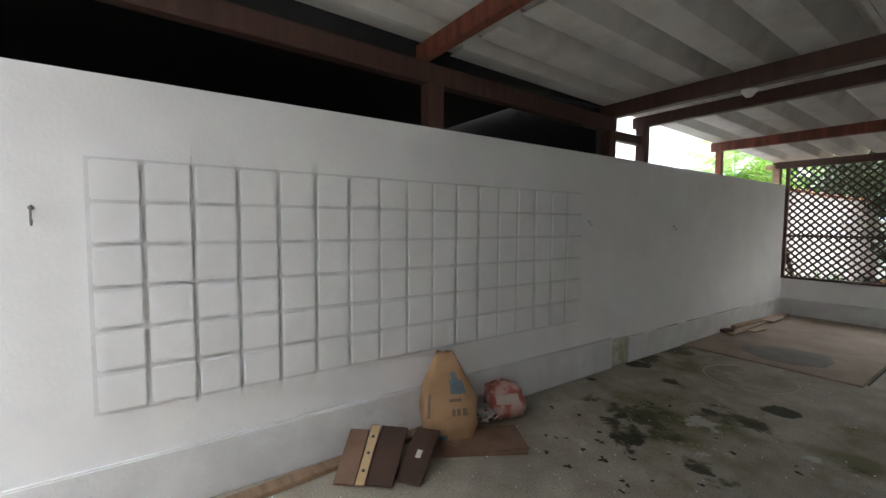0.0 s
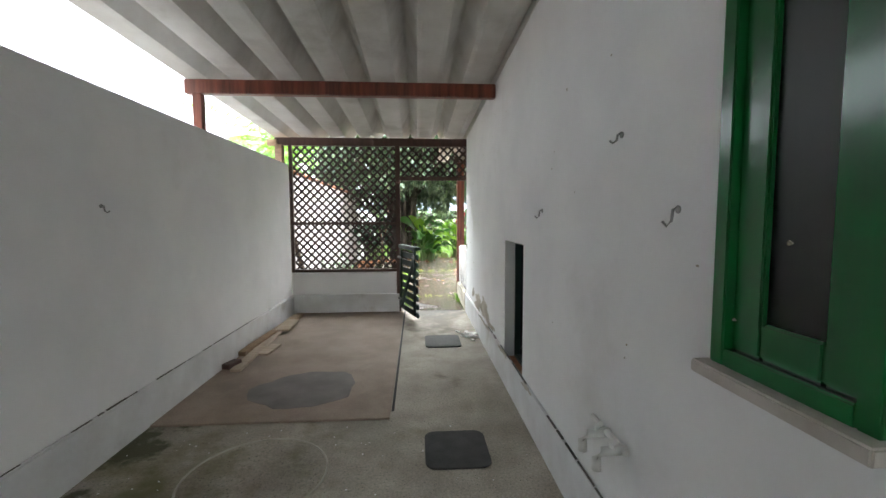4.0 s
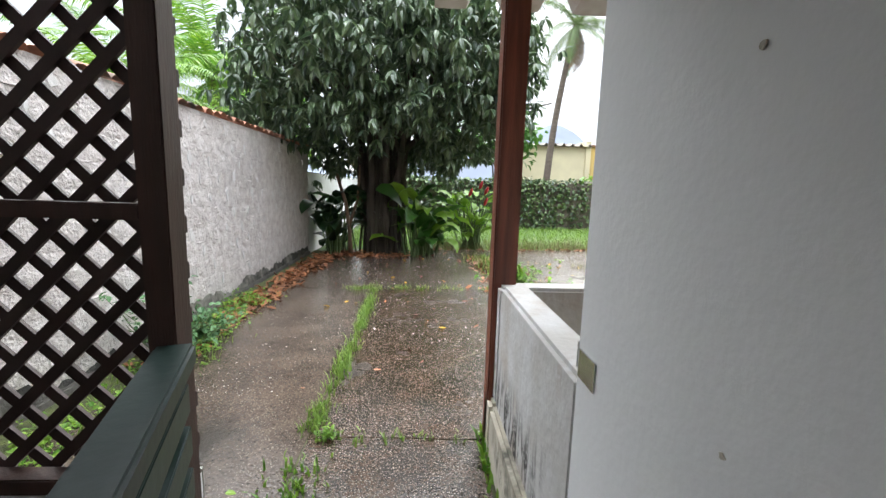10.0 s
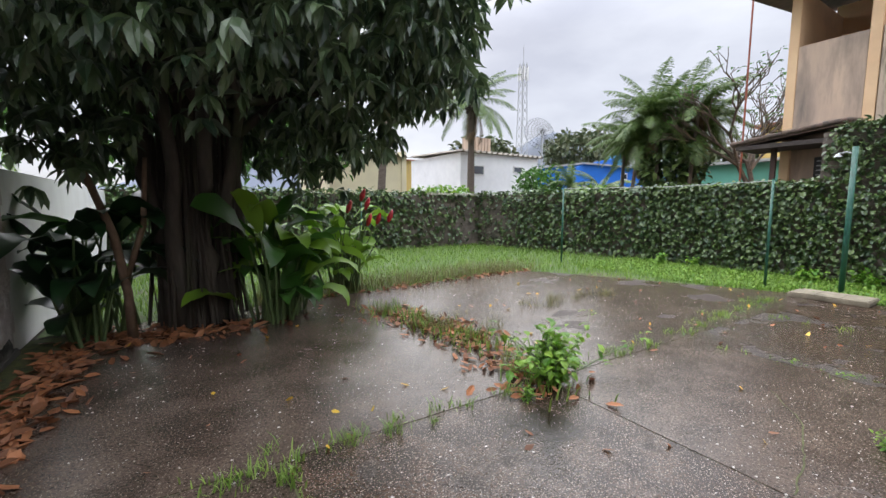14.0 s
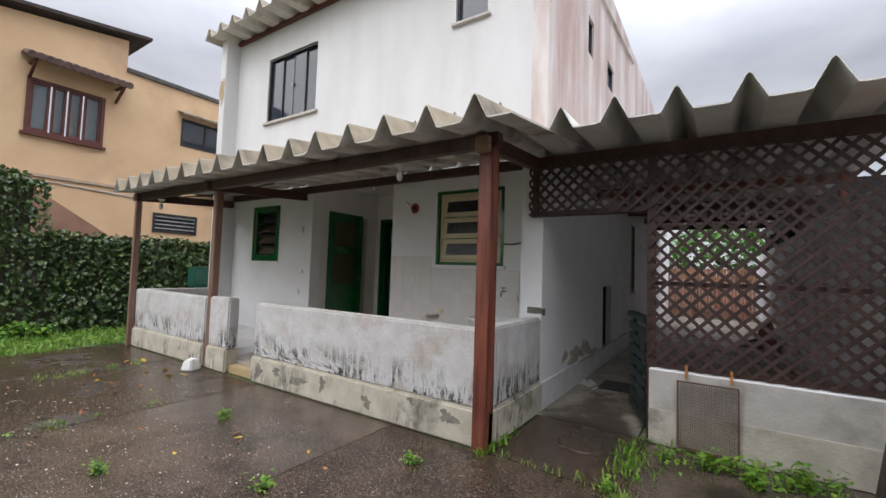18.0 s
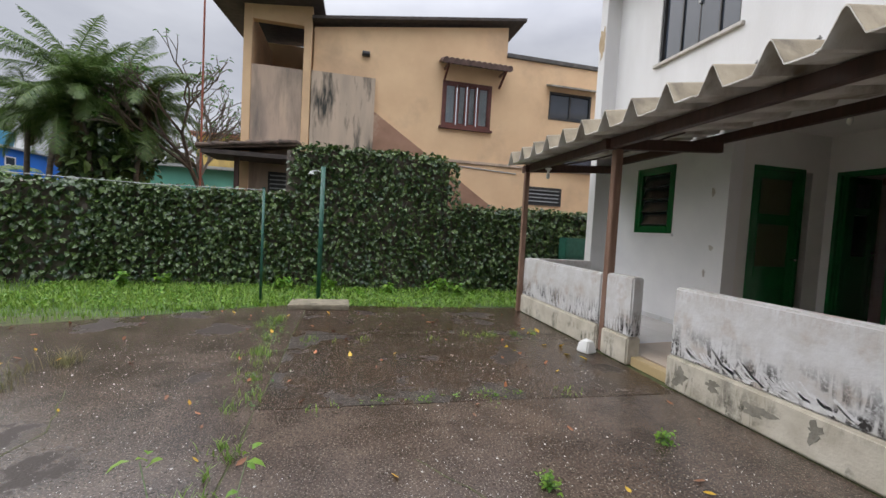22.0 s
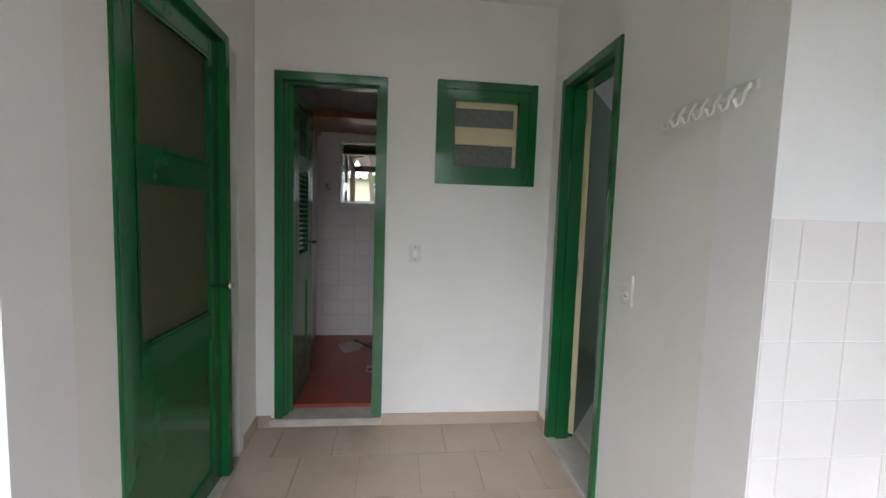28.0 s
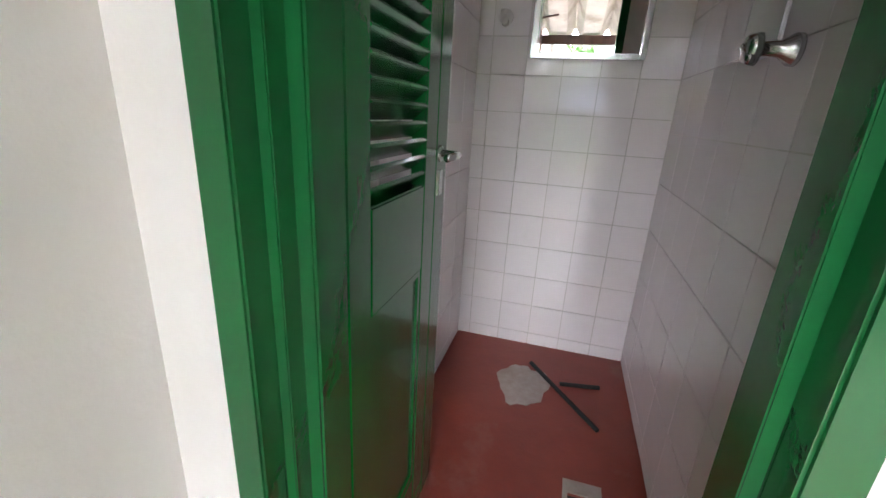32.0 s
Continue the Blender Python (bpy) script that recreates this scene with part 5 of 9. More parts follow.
tagged(part("grit", raw("grit", crumbs), M["plaster"]), "pale plaster crumbs on the passage floor", "grit", "", "stuff")


# ---------- rubbish along the boundary wall ----------
def sack(name, x, y, w, d, hgt, m1, label, seed, prints=(), neck=0.6):
    """A slumped paper sack, pinched to a crumpled neck; prints are (x0, x1, z0, z1, material) on its front."""
    r = random.Random(seed)
    s = thing(name, label, "sack", pose(x, y, 0.012, 0, 0, r.uniform(-8, 8) + 70))
    rings, n = 26, 40

    def at(u, a):
        taper = max(0.0, (u - neck) / (1 - neck))
        wide = (0.9 + 0.1 * math.sin(math.pi * min(1, u * 1.6))) * (1 - 0.7 * taper ** 1.1)
        deep = (0.85 + 0.3 * math.sin(math.pi * min(1, u * 1.4))) * (1 - 0.75 * taper)
        ca, sa, p = math.cos(a), math.sin(a), 4.0
        k_ = (abs(ca) ** p + abs(sa) ** p) ** (-1 / p)
        z = hgt * u
        wob = 1 + 0.06 * noise.noise((ca * 2 + seed, sa * 2, z * 8)) + (0.03 + 0.09 * taper) * noise.noise((ca * 5, sa * 5 + seed, z * 14)) + 0.02 * noise.noise((ca * 11, sa * 11, z * 40))
        return Vector((w / 2 * wide * k_ * ca * wob - 0.09 * w * u * u, d / 2 * deep * k_ * sa * wob + 0.05 * u * u * hgt, z + 0.07 * taper * hgt * noise.noise((ca * 2, sa * 2, seed * 3.1))))

    g = G()
    for k in range(rings):
        g.v += [tuple(at(k / (rings - 1), 2 * math.pi * j / n)) for j in range(n)]
    for k in range(rings - 1):
        g.f += [(k * n + j, k * n + (j + 1) % n, (k + 1) * n + (j + 1) % n, (k + 1) * n + j) for j in range(n)]
    g.f += [tuple(reversed(range(n))), tuple((rings - 1) * n + j for j in range(n))]
    part("bag", g, m1, s, smooth=True)
    for x0, x1, z0, z1, mm in prints:
        q = G()
        for k in range(9):
            for j in range(9):
                xx, zz = x0 + (x1 - x0) * j / 8, z0 + (z1 - z0) * k / 8
                v = at(zz / hgt, -math.pi / 2 + math.asin(max(-1, min(1, xx / (w / 2)))) * 0.8)
                q.v.append(tuple(v + Vector((0, -0.003, 0))))
        q.f = [(k * 9 + j, k * 9 + j + 1, k * 9 + 10 + j, k * 9 + 9 + j) for k in range(8) for j in range(8)]
        part("print", raw("print", q, True), mm, s, "faded printed panel")
    return s


M["kraft"] = mat("kraft_paper", (0.40, 0.245, 0.135), (0.30, 0.175, 0.09), 0.75, 5, 7, 0.7, 22, local=True)
M["redpaper"] = mat("printed_red_plastic", (0.40, 0.10, 0.09), (0.52, 0.34, 0.29), 0.5, 9, 5, 0.4, 20, lo=0.45, hi=0.55, local=True)
M["blueprint"] = mat("blue_print", (0.09, 0.13, 0.16), (0.13, 0.17, 0.19), 0.7, 9, 4)
M["darkprint"] = mat("grey_print", (0.13, 0.10, 0.075), (0.19, 0.14, 0.10), 0.75, 30, 4)
sack("cement_sack", -2.47, -7.42, 0.40, 0.24, 0.62, M["kraft"], "slumped brown kraft paper cement sack with blue print", 3,
     ((0.0, 0.13, 0.36, 0.45, M["blueprint"]), (0.03, 0.1, 0.45, 0.5, M["blueprint"]), (-0.02, 0.09, 0.31, 0.33, M["darkprint"]), (0.0, 0.03, 0.21, 0.26, M["darkprint"]),
      (0.045, 0.075, 0.21, 0.26, M["darkprint"]), (0.09, 0.12, 0.21, 0.26, M["darkprint"]), (-0.17, -0.155, 0.2, 0.36, M["darkprint"]), (-0.17, -0.04, 0.03, 0.07, M["blueprint"])))


M["palepaper"] = mat("pale_paper", (0.50, 0.42, 0.37), (0.42, 0.34, 0.29), 0.7, 12, 5)
sack("plaster_bag", -2.52, -6.82, 0.32, 0.24, 0.27, M["redpaper"], "small crumpled red and white plastic bag", 9, ((-0.12, 0.1, 0.13, 0.2, M["palepaper"]),), 0.82)
crumple = G()
for i in range(60):
    p = Vector((R.gauss(0, 0.06), R.gauss(0, 0.05), abs(R.gauss(0, 0.05))))
    crumple.add([p + Vector((R.uniform(-0.05, 0.05), R.uniform(-0.05, 0.05), R.uniform(-0.02, 0.04))) for _ in range(3)], [(0, 1, 2)])
solid("plastic_scrap", crumple, M["plastic"], "torn grey plastic sheet beside the bag", "plastic sheet", m=pose(-2.56, -7.0, 0.02))


def board(name, x, y, z, l, w, t, rz, label, m="planks", ry=0, rx=0, cat="board"):
    return solid(name, G().box(-l / 2, -w / 2, 0, l / 2, w / 2, t), M[m], label, cat, 0.004, m=pose(x, y, z, rx, ry, rz))


board("plywood_board", -2.3, -7.3, 0.001, 0.66, 0.36, 0.02, 60, "scuffed brown plywood board under the sack", "ply")
board("plywood_board", -2.28, -7.27, 0.022, 0.6, 0.34, 0.015, 63, "second scuffed plywood board on the first", "ply")
board("long_plank", -2.58, -8.2, 0.001, 1.7, 0.1, 0.035, 94, "pale timber plank lying along the wall")
for nm, x, y, l, w, rz, ry, z, lb, mm in (("laminate_offcut", -2.36, -7.98, 0.42, 0.18, 136, -24, 0.095, "dark brown laminate offcut leaning on others", "dkply"),
                                          ("laminate_offcut", -2.27, -7.8, 0.42, 0.17, 128, -20, 0.08, "dark brown laminate offcut with a white label", "dkply"),
                                          ("wooden_strip", -2.42, -8.08, 0.42, 0.055, 139, -25, 0.105, "pale wooden strip with holes", "palestrip"),
                                          ("board_offcut", -2.49, -8.16, 0.4, 0.13, 141, -22, 0.085, "reddish brown board offcut leaning on the plank", "ply")):
    bo = thing(nm, lb, "offcut", pose(x, y, z, 0, ry, rz))
    part("board", G().box(-l / 2, -w / 2, 0, l / 2, w / 2, 0.016), M[mm], bo, "", 0.003)
    if "label" in lb:
        part("label", G().box(-0.03, -0.02, 0.016, 0.03, 0.015, 0.0172), M["plastic"], bo, "small white paper label")
    if mm == "palestrip":
        for k in (-0.12, 0.0, 0.12):
            part("hole", G().disc((k, 0.0, 0.016), (0, 0, 1), 0.011, 0.0008, 10), M["dark"], bo)
board("long_plank", -2.59, -1.16, 0.018, 1.81, 0.10, 0.050, 86, "old brown timber lying along the wall", "planks")
board("long_plank", -2.54, -1.83, 0.018, 1.39, 0.10, 0.030, 92, "rough weathered board beside the timber", "palewood")
board("short_plank", -2.42, -1.87, 0.018, 0.36, 0.12, 0.020, 85, "short pale plank beside the timber", "palewood")
board("short_plank", -2.51, -0.93, 0.050, 0.56, 0.17, 0.025, 93, "broken pale board end lying on the timber", "palewood")
board("short_plank", -2.60, -2.40, 0.030, 0.17, 0.09, 0.050, 73, "dark rotten piece of timber", "brown")
rub = thing("rubble_heap", "small heap of broken white tile pieces", "rubble")
for i in range(16):
    p = Vector((-0.13 + R.gauss(0, 0.05), -1.45 + R.gauss(0, 0.09), 0.012 + abs(R.gauss(0, 0.015))))
    k_ = R.uniform(0.015, 0.05)
    m_ = Matrix.Translation(p) @ Euler((R.uniform(-0.5, 0.5), R.uniform(-0.5, 0.5), R.uniform(0, 6))).to_matrix().to_4x4()
    part("tile_piece", G().obox(m_, -k_, -k_ * 0.7, -0.008, k_, k_ * 0.7, 0.008), M["plastic"], rub, "", 0.003)

# ceiling rose on a beam
rose = thing("ceiling_rose", "white plastic lamp rose under a beam", "lamp holder")
part("rose", G().tube([(-1.55, -4.98, 2.72), (-1.55, -4.98, 2.7), (-1.55, -4.98, 2.66)], [0.06, 0.055, 0.025], 20), M["plastic"], rose, smooth=True)

# ---------- neighbour's lean-to beyond the wall, its deep shade put into the colour ---
lean = thing("lean_to", "neighbouring lean-to behind the boundary wall, its shade painted near black", "shed", kind="structure")
part("wall", G().box(-6.2, -14, 0, -6.0, -5.2, 3.2), M["shade_black"], lean)
part("wall", G().box(-6.0, -5.1, 0, -2.95, -4.95, 3.2), M["shade_black"], lean)
part("roof", G().box(-6.2, -14, 3.14, -2.99, -5.15, 3.22), M["shade_black"], lean)
part("wall", G().box(-6.0, -14, 0, -2.95, -13.9, 3.2), M["shade_black"], lean)
solid("neighbour_gable", G().box(-9.0, -12, 0, -6.4, -3.35, 6.5), M["plaster_side"], "pale weathered neighbouring wall beyond the passage", "house", kind="structure")

fence = thing("picket_fence", "low reddish-brown picket fence closing the passage's street end", "fence", kind="structure")
for i in range(26):
    x = XL + 0.05 + i * 0.104
    part("picket", G().box(x, -13.7, 0.06, x + 0.085, -13.675, 1.85 + 0.03 * R.random()), M["terracotta"], fence, "", 0.004)
for z in (0.3, 1.2):
    part("rail", G().box(XL, -13.675, z, 0.0, -13.63, z + 0.09), M["brown_l"], fence)


# ---------- windows and doors round the veranda ----------
def tilt_panes(parent, axis_x0, axis_x1, z0, z1, y, n, frame_m, bar, tilt):
    """A hopper window: n panes one above the other, each tilted in its own thin frame."""
    h = (z1 - z0) / n
    for i in range(n):
        m_ = Matrix.Translation((0, y, z0 + h * (i + 0.5))) @ Euler((radians(tilt), 0, 0)).to_matrix().to_4x4()
        g = G()
        hh = h / 2 - 0.004
        for a, b, c, d in ((axis_x0, axis_x1, -hh, -hh + bar), (axis_x0, axis_x1, hh - bar, hh), (axis_x0, axis_x0 + bar, -hh + bar, hh - bar), (axis_x1 - bar, axis_x1, -hh + bar, hh - bar)):
            g.obox(m_, a, -0.012, c, b, 0.012, d)
        s = part("sash", g, frame_m, parent, "", 0.002)
        pn = part("pane", G().obox(m_, axis_x0 + bar, -0.003, -hh + bar, axis_x1 - bar, 0.003, hh - bar), M["glass_dark"], s, "rippled glass")
        pn.visible_shadow = False


kw = thing("kitchen_window", "cream hopper window in a dark green frame", "window", kind="structure")
part("window_frame", ring("x", 0.66, 1.68, 1.53, 2.54, YB - 0.09, YB + 0.012, 0.04), M["green"], kw, "", 0.004)
part("inner_frame", ring("x", 0.7, 1.64, 1.57, 2.5, YB - 0.1, YB - 0.03, 0.035), M["cream"], kw, "", 0.004)
tilt_panes(kw, 0.735, 1.605, 1.6, 2.47, YB - 0.05, 3, M["cream"], 0.062, 9)
part("window_sill", G().box(0.62, YB - 0.1, 1.49, 1.72, YB + 0.04, 1.53), M["plaster"], kw, "", 0.005)

vw = thing("bedroom_window", "green wooden window with tilted glass panes", "window", kind="structure")
part("window_frame", ring("x", 5.24, 6.07, 1.525, 2.57, YB - 0.1, YB + 0.015, 0.05), M["green"], vw, "", 0.004)
part("sash_frame", ring("x", 5.29, 6.02, 1.575, 2.52, YB - 0.05, YB + 0.004, 0.065), M["green"], vw, "", 0.005)
tilt_panes(vw, 5.36, 5.95, 1.645, 2.45, YB - 0.05, 4, M["dkgreen"], 0.014, 20)
part("window_sill", G().box(5.2, YB - 0.1, 1.485, 6.11, YB + 0.04, 1.525), M["plaster"], vw, "", 0.005)

bw2 = thing("bath_window", "small square green window with cream slats and patterned glass", "window", kind="structure")
part("window_frame", ring("x", 2.6, 3.24, 1.83, 2.465, YR - 0.1, YR + 0.015, 0.05), M["green"], bw2, "", 0.004)
part("sash_frame", ring("x", 2.65, 3.19, 1.88, 2.415, YR - 0.06, YR + 0.002, 0.065), M["green"], bw2, "", 0.005)
part("pane", G().box(2.715, YR - 0.05, 1.945, 3.125, YR - 0.044, 2.35), M["frost_grey"], bw2, "rippled glass")
part("slat", G().obox(pose(0, YR - 0.036, 2.14, 14, 0, 0), 2.725, -0.006, -0.06, 3.115, 0.006, 0.06), M["cream"], bw2, "cream painted slat")
part("slat", G().obox(pose(0, YR - 0.036, 2.33, 14, 0, 0), 2.725, -0.006, -0.02, 3.115, 0.006, 0.02), M["cream"], bw2, "cream painted slat")
part("edge", G().box(2.718, YR - 0.042, 1.95, 2.74, YR - 0.028, 2.345), M["cream"], bw2)


def doorframe(axis, u0, u1, z0, z1, t0, t1, name, label):
    d = thing(name, label, "door", kind="structure")
    part("door_frame", ring(axis, u0, u1, z0, z1, t0, t1, 0.05, False), M["green"], d, "", 0.004)
    part("stop", ring(axis, u0 + 0.05, u1 - 0.05, z0, z1 - 0.05, t0 + (t1 - t0) * 0.25, t1 - (t1 - t0) * 0.3, 0.018, False), M["green"], d, "", 0.002)
    return d


# bathroom door, opened inwards
dm = doorframe("x", 3.541, 4.2075, 0.318, 2.455, YR - 0.13, YR + 0.014, "bath_door", "green louvred bathroom door standing open")
leaf = part("leaf", ring("y", -2.725, -2.13, 0.33, 2.4, 4.115, 4.149, 0.085).box(4.115, -2.64, 0.415, 4.149, -2.56, 2.315).box(4.115, -2.295, 0.415, 4.149, -2.215, 2.315), M["green"], dm, "", 0.004)
for z, h_ in ((0.415, 0.1), (1.14, 0.2), (1.9, 0.1)):
    part("rail", G().box(4.115, -2.56, z, 4.149, -2.295, z + h_), M["green"], leaf, "", 0.004)
for i in range(16):
    z = 1.355 + i * 0.0345
    part("louvre", G().obox(pose(4.133, 0, z, 0, 40, 0), -0.022, -2.56, -0.004, 0.022, -2.295, 0.004), M["green"], leaf)
part("panel", G().box(4.123, -2.56, 0.515, 4.141, -2.295, 1.14), M["green"], leaf, "", 0.003)
part("bead", ring("y", -2.56, -2.295, 0.515, 1.14, 4.117, 4.123, 0.014), M["green"], leaf)
part("top_light", G().box(4.130, -2.56, 2.0, 4.136, -2.295, 2.315), M["frost"], leaf, "patterned glass")
part("handle", G().tube([(4.115, -2.672, 1.4), (4.075, -2.672, 1.4), (4.069, -2.66, 1.4), (4.069, -2.57, 1.4)], 0.009, 8).disc((4.117, -2.672, 1.4), (-1, 0, 0), 0.02, 0.005, 14), M["metal"], leaf, "chromed lever handle", smooth=True)
part("keyhole", G().box(4.111, -2.685, 1.3, 4.117, -2.66, 1.36), M["metal"], leaf)
for z in (0.6, 1.35, 2.15):
    part("hinge", G().tube([(4.151, -2.125, z), (4.151, -2.125, z + 0.09)], 0.007, 8), M["dullmetal"], dm, "brass-grey hinge")
part("threshold", G().box(3.54, YR - 0.15, 0.27, 4.235, YR + 0.03, 0.318), M["marble"], dm, "worn pale stone threshold", 0.006)

# kitchen door, opened inwards
dr = doorframe("y", -1.905, -1.24, 0.2, 2.452, XK - 0.16, XK + 0.014, "kitchen_door", "green kitchen door standing ajar")
part("leaf", G().obox(pose(XK - 0.13, -1.853, 0, 0, 0, 232), 0.0, -0.03, 0.29, 0.6, 0.005, 2.4), M["green"], dr, "green door leaf", 0.004)
part("edge", G().obox(pose(XK - 0.128, -1.855, 0, 0, 0, 232), -0.004, -0.03, 0.29, 0.0, 0.005, 2.4), M["cream"], dr, "unpainted cream edge")
for z in (0.5, 1.3, 2.2):
    part("hinge", G().tube([(XK - 0.12, -1.848, z), (XK - 0.12, -1.848, z + 0.09)], 0.008, 8), M["dullmetal"], dr)
part("threshold", G().box(XK - 0.18, -1.908, 0.18, XK + 0.02, -1.238, 0.262), M["marble"], dr, "worn pale stone threshold", 0.006)

# bedroom door, shut, with screens
dl = doorframe("y", -1.657, -0.8, 0.22, 2.47, XJ - 0.014, XJ + 0.14, "screen_door", "green wooden door with two dark screened panels")
leaf = part("leaf", ring("y", -1.607, -0.85, 0.24, 2.42, XJ + 0.02, XJ + 0.055, 0.1), M["green"], dl, "", 0.005)
for z in (1.02, 1.72):
    part("rail", G().box(XJ + 0.02, -1.507, z, XJ + 0.055, -0.95, z + 0.11), M["green"], leaf, "", 0.005)
part("panel", G().box(XJ + 0.03, -1.507, 0.34, XJ + 0.045, -0.95, 1.02), M["green"], leaf, "", 0.003)
part("screen", G().box(XJ + 0.036, -1.507, 1.13, XJ + 0.04, -0.95, 1.72), M["screen"], leaf, "dark insect screen")
part("screen", G().box(XJ + 0.036, -1.507, 1.83, XJ + 0.04, -0.95, 2.32), M["screen"], leaf, "dark insect screen")
part("bead", ring("y", -1.507, -0.95, 1.13, 1.72, XJ + 0.018, XJ + 0.034, 0.012), M["green"], leaf)
part("bead", ring("y", -1.507, -0.95, 1.83, 2.32, XJ + 0.018, XJ + 0.034, 0.012), M["green"], leaf)
part("knob", G().tube([(XJ + 0.02, -1.557, 1.25), (XJ - 0.03, -1.557, 1.25), (XJ - 0.045, -1.557, 1.25), (XJ - 0.06, -1.557, 1.25)], [0.008, 0.01, 0.022, 0.012], 12), M["metal"], leaf, "small metal knob", smooth=True)
part("threshold", G().box(XJ - 0.03, -1.667, 0.17, XJ + 0.15, -0.79, 0.238), M["marble"], dl, "worn pale stone threshold", 0.006)

# upper storey windows
uw = thing("upper_window", "dark-framed sliding window of tinted glass on the upper storey", "window", kind="structure")
part("window_frame", ring("x", 4.29, 5.7, 4.18, 5.43, -0.46, -0.36, 0.035), M["darkmetal"], uw)
for i in range(4):
    a = 4.33 + i * 0.334
    part("pane", G().box(a + 0.006, -0.43 + 0.02 * (i % 2), 4.215, a + 0.326, -0.424 + 0.02 * (i % 2), 5.395), M["bluepane"], uw)
    part("mullion", G().box(a + 0.32, -0.44, 4.215, a + 0.345, -0.4, 5.395), M["darkmetal"], uw)
part("window_sill", G().box(4.22, -0.5, 4.13, 5.77, -0.29, 4.18), M["marble"], uw, "", 0.006)
part("latch", G().box(4.98, -0.4, 4.78, 5.02, -0.37, 4.84), M["dullmetal"], uw)
uw = thing("upper_window", "small dark upper window with a stone sill", "window", kind="structure")
part("window_frame", ring("x", 0.93, 1.42, 4.83, 5.5, -0.46, -0.38, 0.03), M["darkmetal"], uw)
part("pane", G().box(0.96, -0.43, 4.86, 1.39, -0.424, 5.47), M["bluepane"], uw)
part("window_sill", G().box(0.88, -0.48, 4.79, 1.47, -0.29, 4.83), M["marble"], uw, "", 0.006)
for a, b in ((-2.45, -2.12), (-4.0, -3.45)):
    uw = thing("upper_window", "small upper window on the stained side wall", "window", kind="structure")
    part("window_frame", ring("y", a, b, 4.93, 5.53 if b > -3 else 5.4, 0.13, 0.2, 0.03), M["darkmetal"], uw)
    part("pane", G().box(0.16, a + 0.03, 4.96, 0.166, b - 0.03, 5.5 if b > -3 else 5.37), M["bluepane"], uw)
part("stained_patch", wallblob("y", -0.059, HX - 0.09, 4.95, 0.075, 0.3, 4), M["bare_render"], HOUSE, "bare patch of fallen plaster")

# ---------- fittings ----------
def plate(name, label, cat, x, y, z, nrm, w=0.075, h=0.12, socket=False):
    """A wall switch or socket on a wall facing +y ('y') or +x ('x')."""
    t = thing(name, label, cat)
    def bx(a0, a1, z0, z1, d0, d1):
        return G().box(x + a0, y + d0, z + z0, x + a1, y + d1, z + z1) if nrm == "y" else G().box(x + d0, y + a0, z + z0, x + d1, y + a1, z + z1)
    part("plate", bx(-w / 2, w / 2, -h / 2, h / 2, 0, 0.009), M["plastic"], t, "", 0.003)
    part("rocker", bx(-0.012, 0.012, -0.02, 0.022, 0.009, 0.016), M["plaster"], t, "", 0.002)
    for s in (-1, 1):
        part("screw", bx(-0.004, 0.004, s * 0.04 - 0.004, s * 0.04 + 0.004, 0.009, 0.0105), M["dullmetal"], t)


plate("light_switch", "white light switch with two screws", "switch", 3.35, YR, 1.385, "y", 0.076, 0.112)
ws = thing("light_switch", "white wall plate with a rocker switch above a round socket", "switch")
part("plate", G().box(XK, -1.118, 1.275, XK + 0.009, -1.034, 1.405), M["plastic"], ws, "", 0.003)
part("rocker", G().box(XK + 0.009, -1.096, 1.352, XK + 0.013, -1.056, 1.372), M["plaster"], ws, "", 0.002)
part("socket_face", G().disc((XK + 0.009, -1.076, 1.315), (1, 0, 0), 0.022, 0.003, 20), M["plaster"], ws)
for dy in (-0.009, 0.0, 0.009):
    part("socket_hole", G().disc((XK + 0.012, -1.076 + dy, 1.315), (1, 0, 0), 0.0028, 0.001, 8), M["dark"], ws)
plate("wall_socket", "white wall socket in the tiled wall", "socket", 2.07, YB + 0.008, 1.31, "y", 0.075, 0.12)

rs = thing("lamp_outlet", "red-painted ring round a bare wall lamp hole with wires", "lamp outlet")
part("ring", G().disc((2.075, YB, 2.337), (0, 1, 0), 0.075, 0.004, 28), M["redring"], rs)
part("hole", G().disc((2.075, YB + 0.004, 2.337), (0, 1, 0), 0.04, 0.003, 20), M["dark"], rs)
part("wire", G().tube([(2.08, YB + 0.01, 2.35), (2.1, YB + 0.03, 2.38), (2.16, YB + 0.02, 2.39), (2.22, YB + 0.02, 2.44), (2.2, YB + 0.01, 2.43)], 0.004, 6), M["dark"], rs)

for nm, x, y, z in (("bulb_lamp", 1.05, 1.17, 2.49), ("bulb_lamp", 6.2, 1.17, 2.49), ("recess_lamp", 3.39, -0.95, 2.95)):
    bl = thing(nm, "bare white bulb on a small white lamp holder", "lamp")
    part("holder", G().tube([(x, y, z), (x, y, z - 0.02), (x, y, z - 0.03), (x, y, z - 0.07)], [0.05, 0.05, 0.025, 0.02], 16), M["plastic"], bl, smooth=True)
    part("bulb", G().tube([(x, y, z - 0.07), (x, y, z - 0.09), (x, y, z - 0.13), (x, y, z - 0.16), (x, y, z - 0.175)], [0.015, 0.024, 0.032, 0.024, 0.004], 16), M["plastic"], bl, smooth=True)

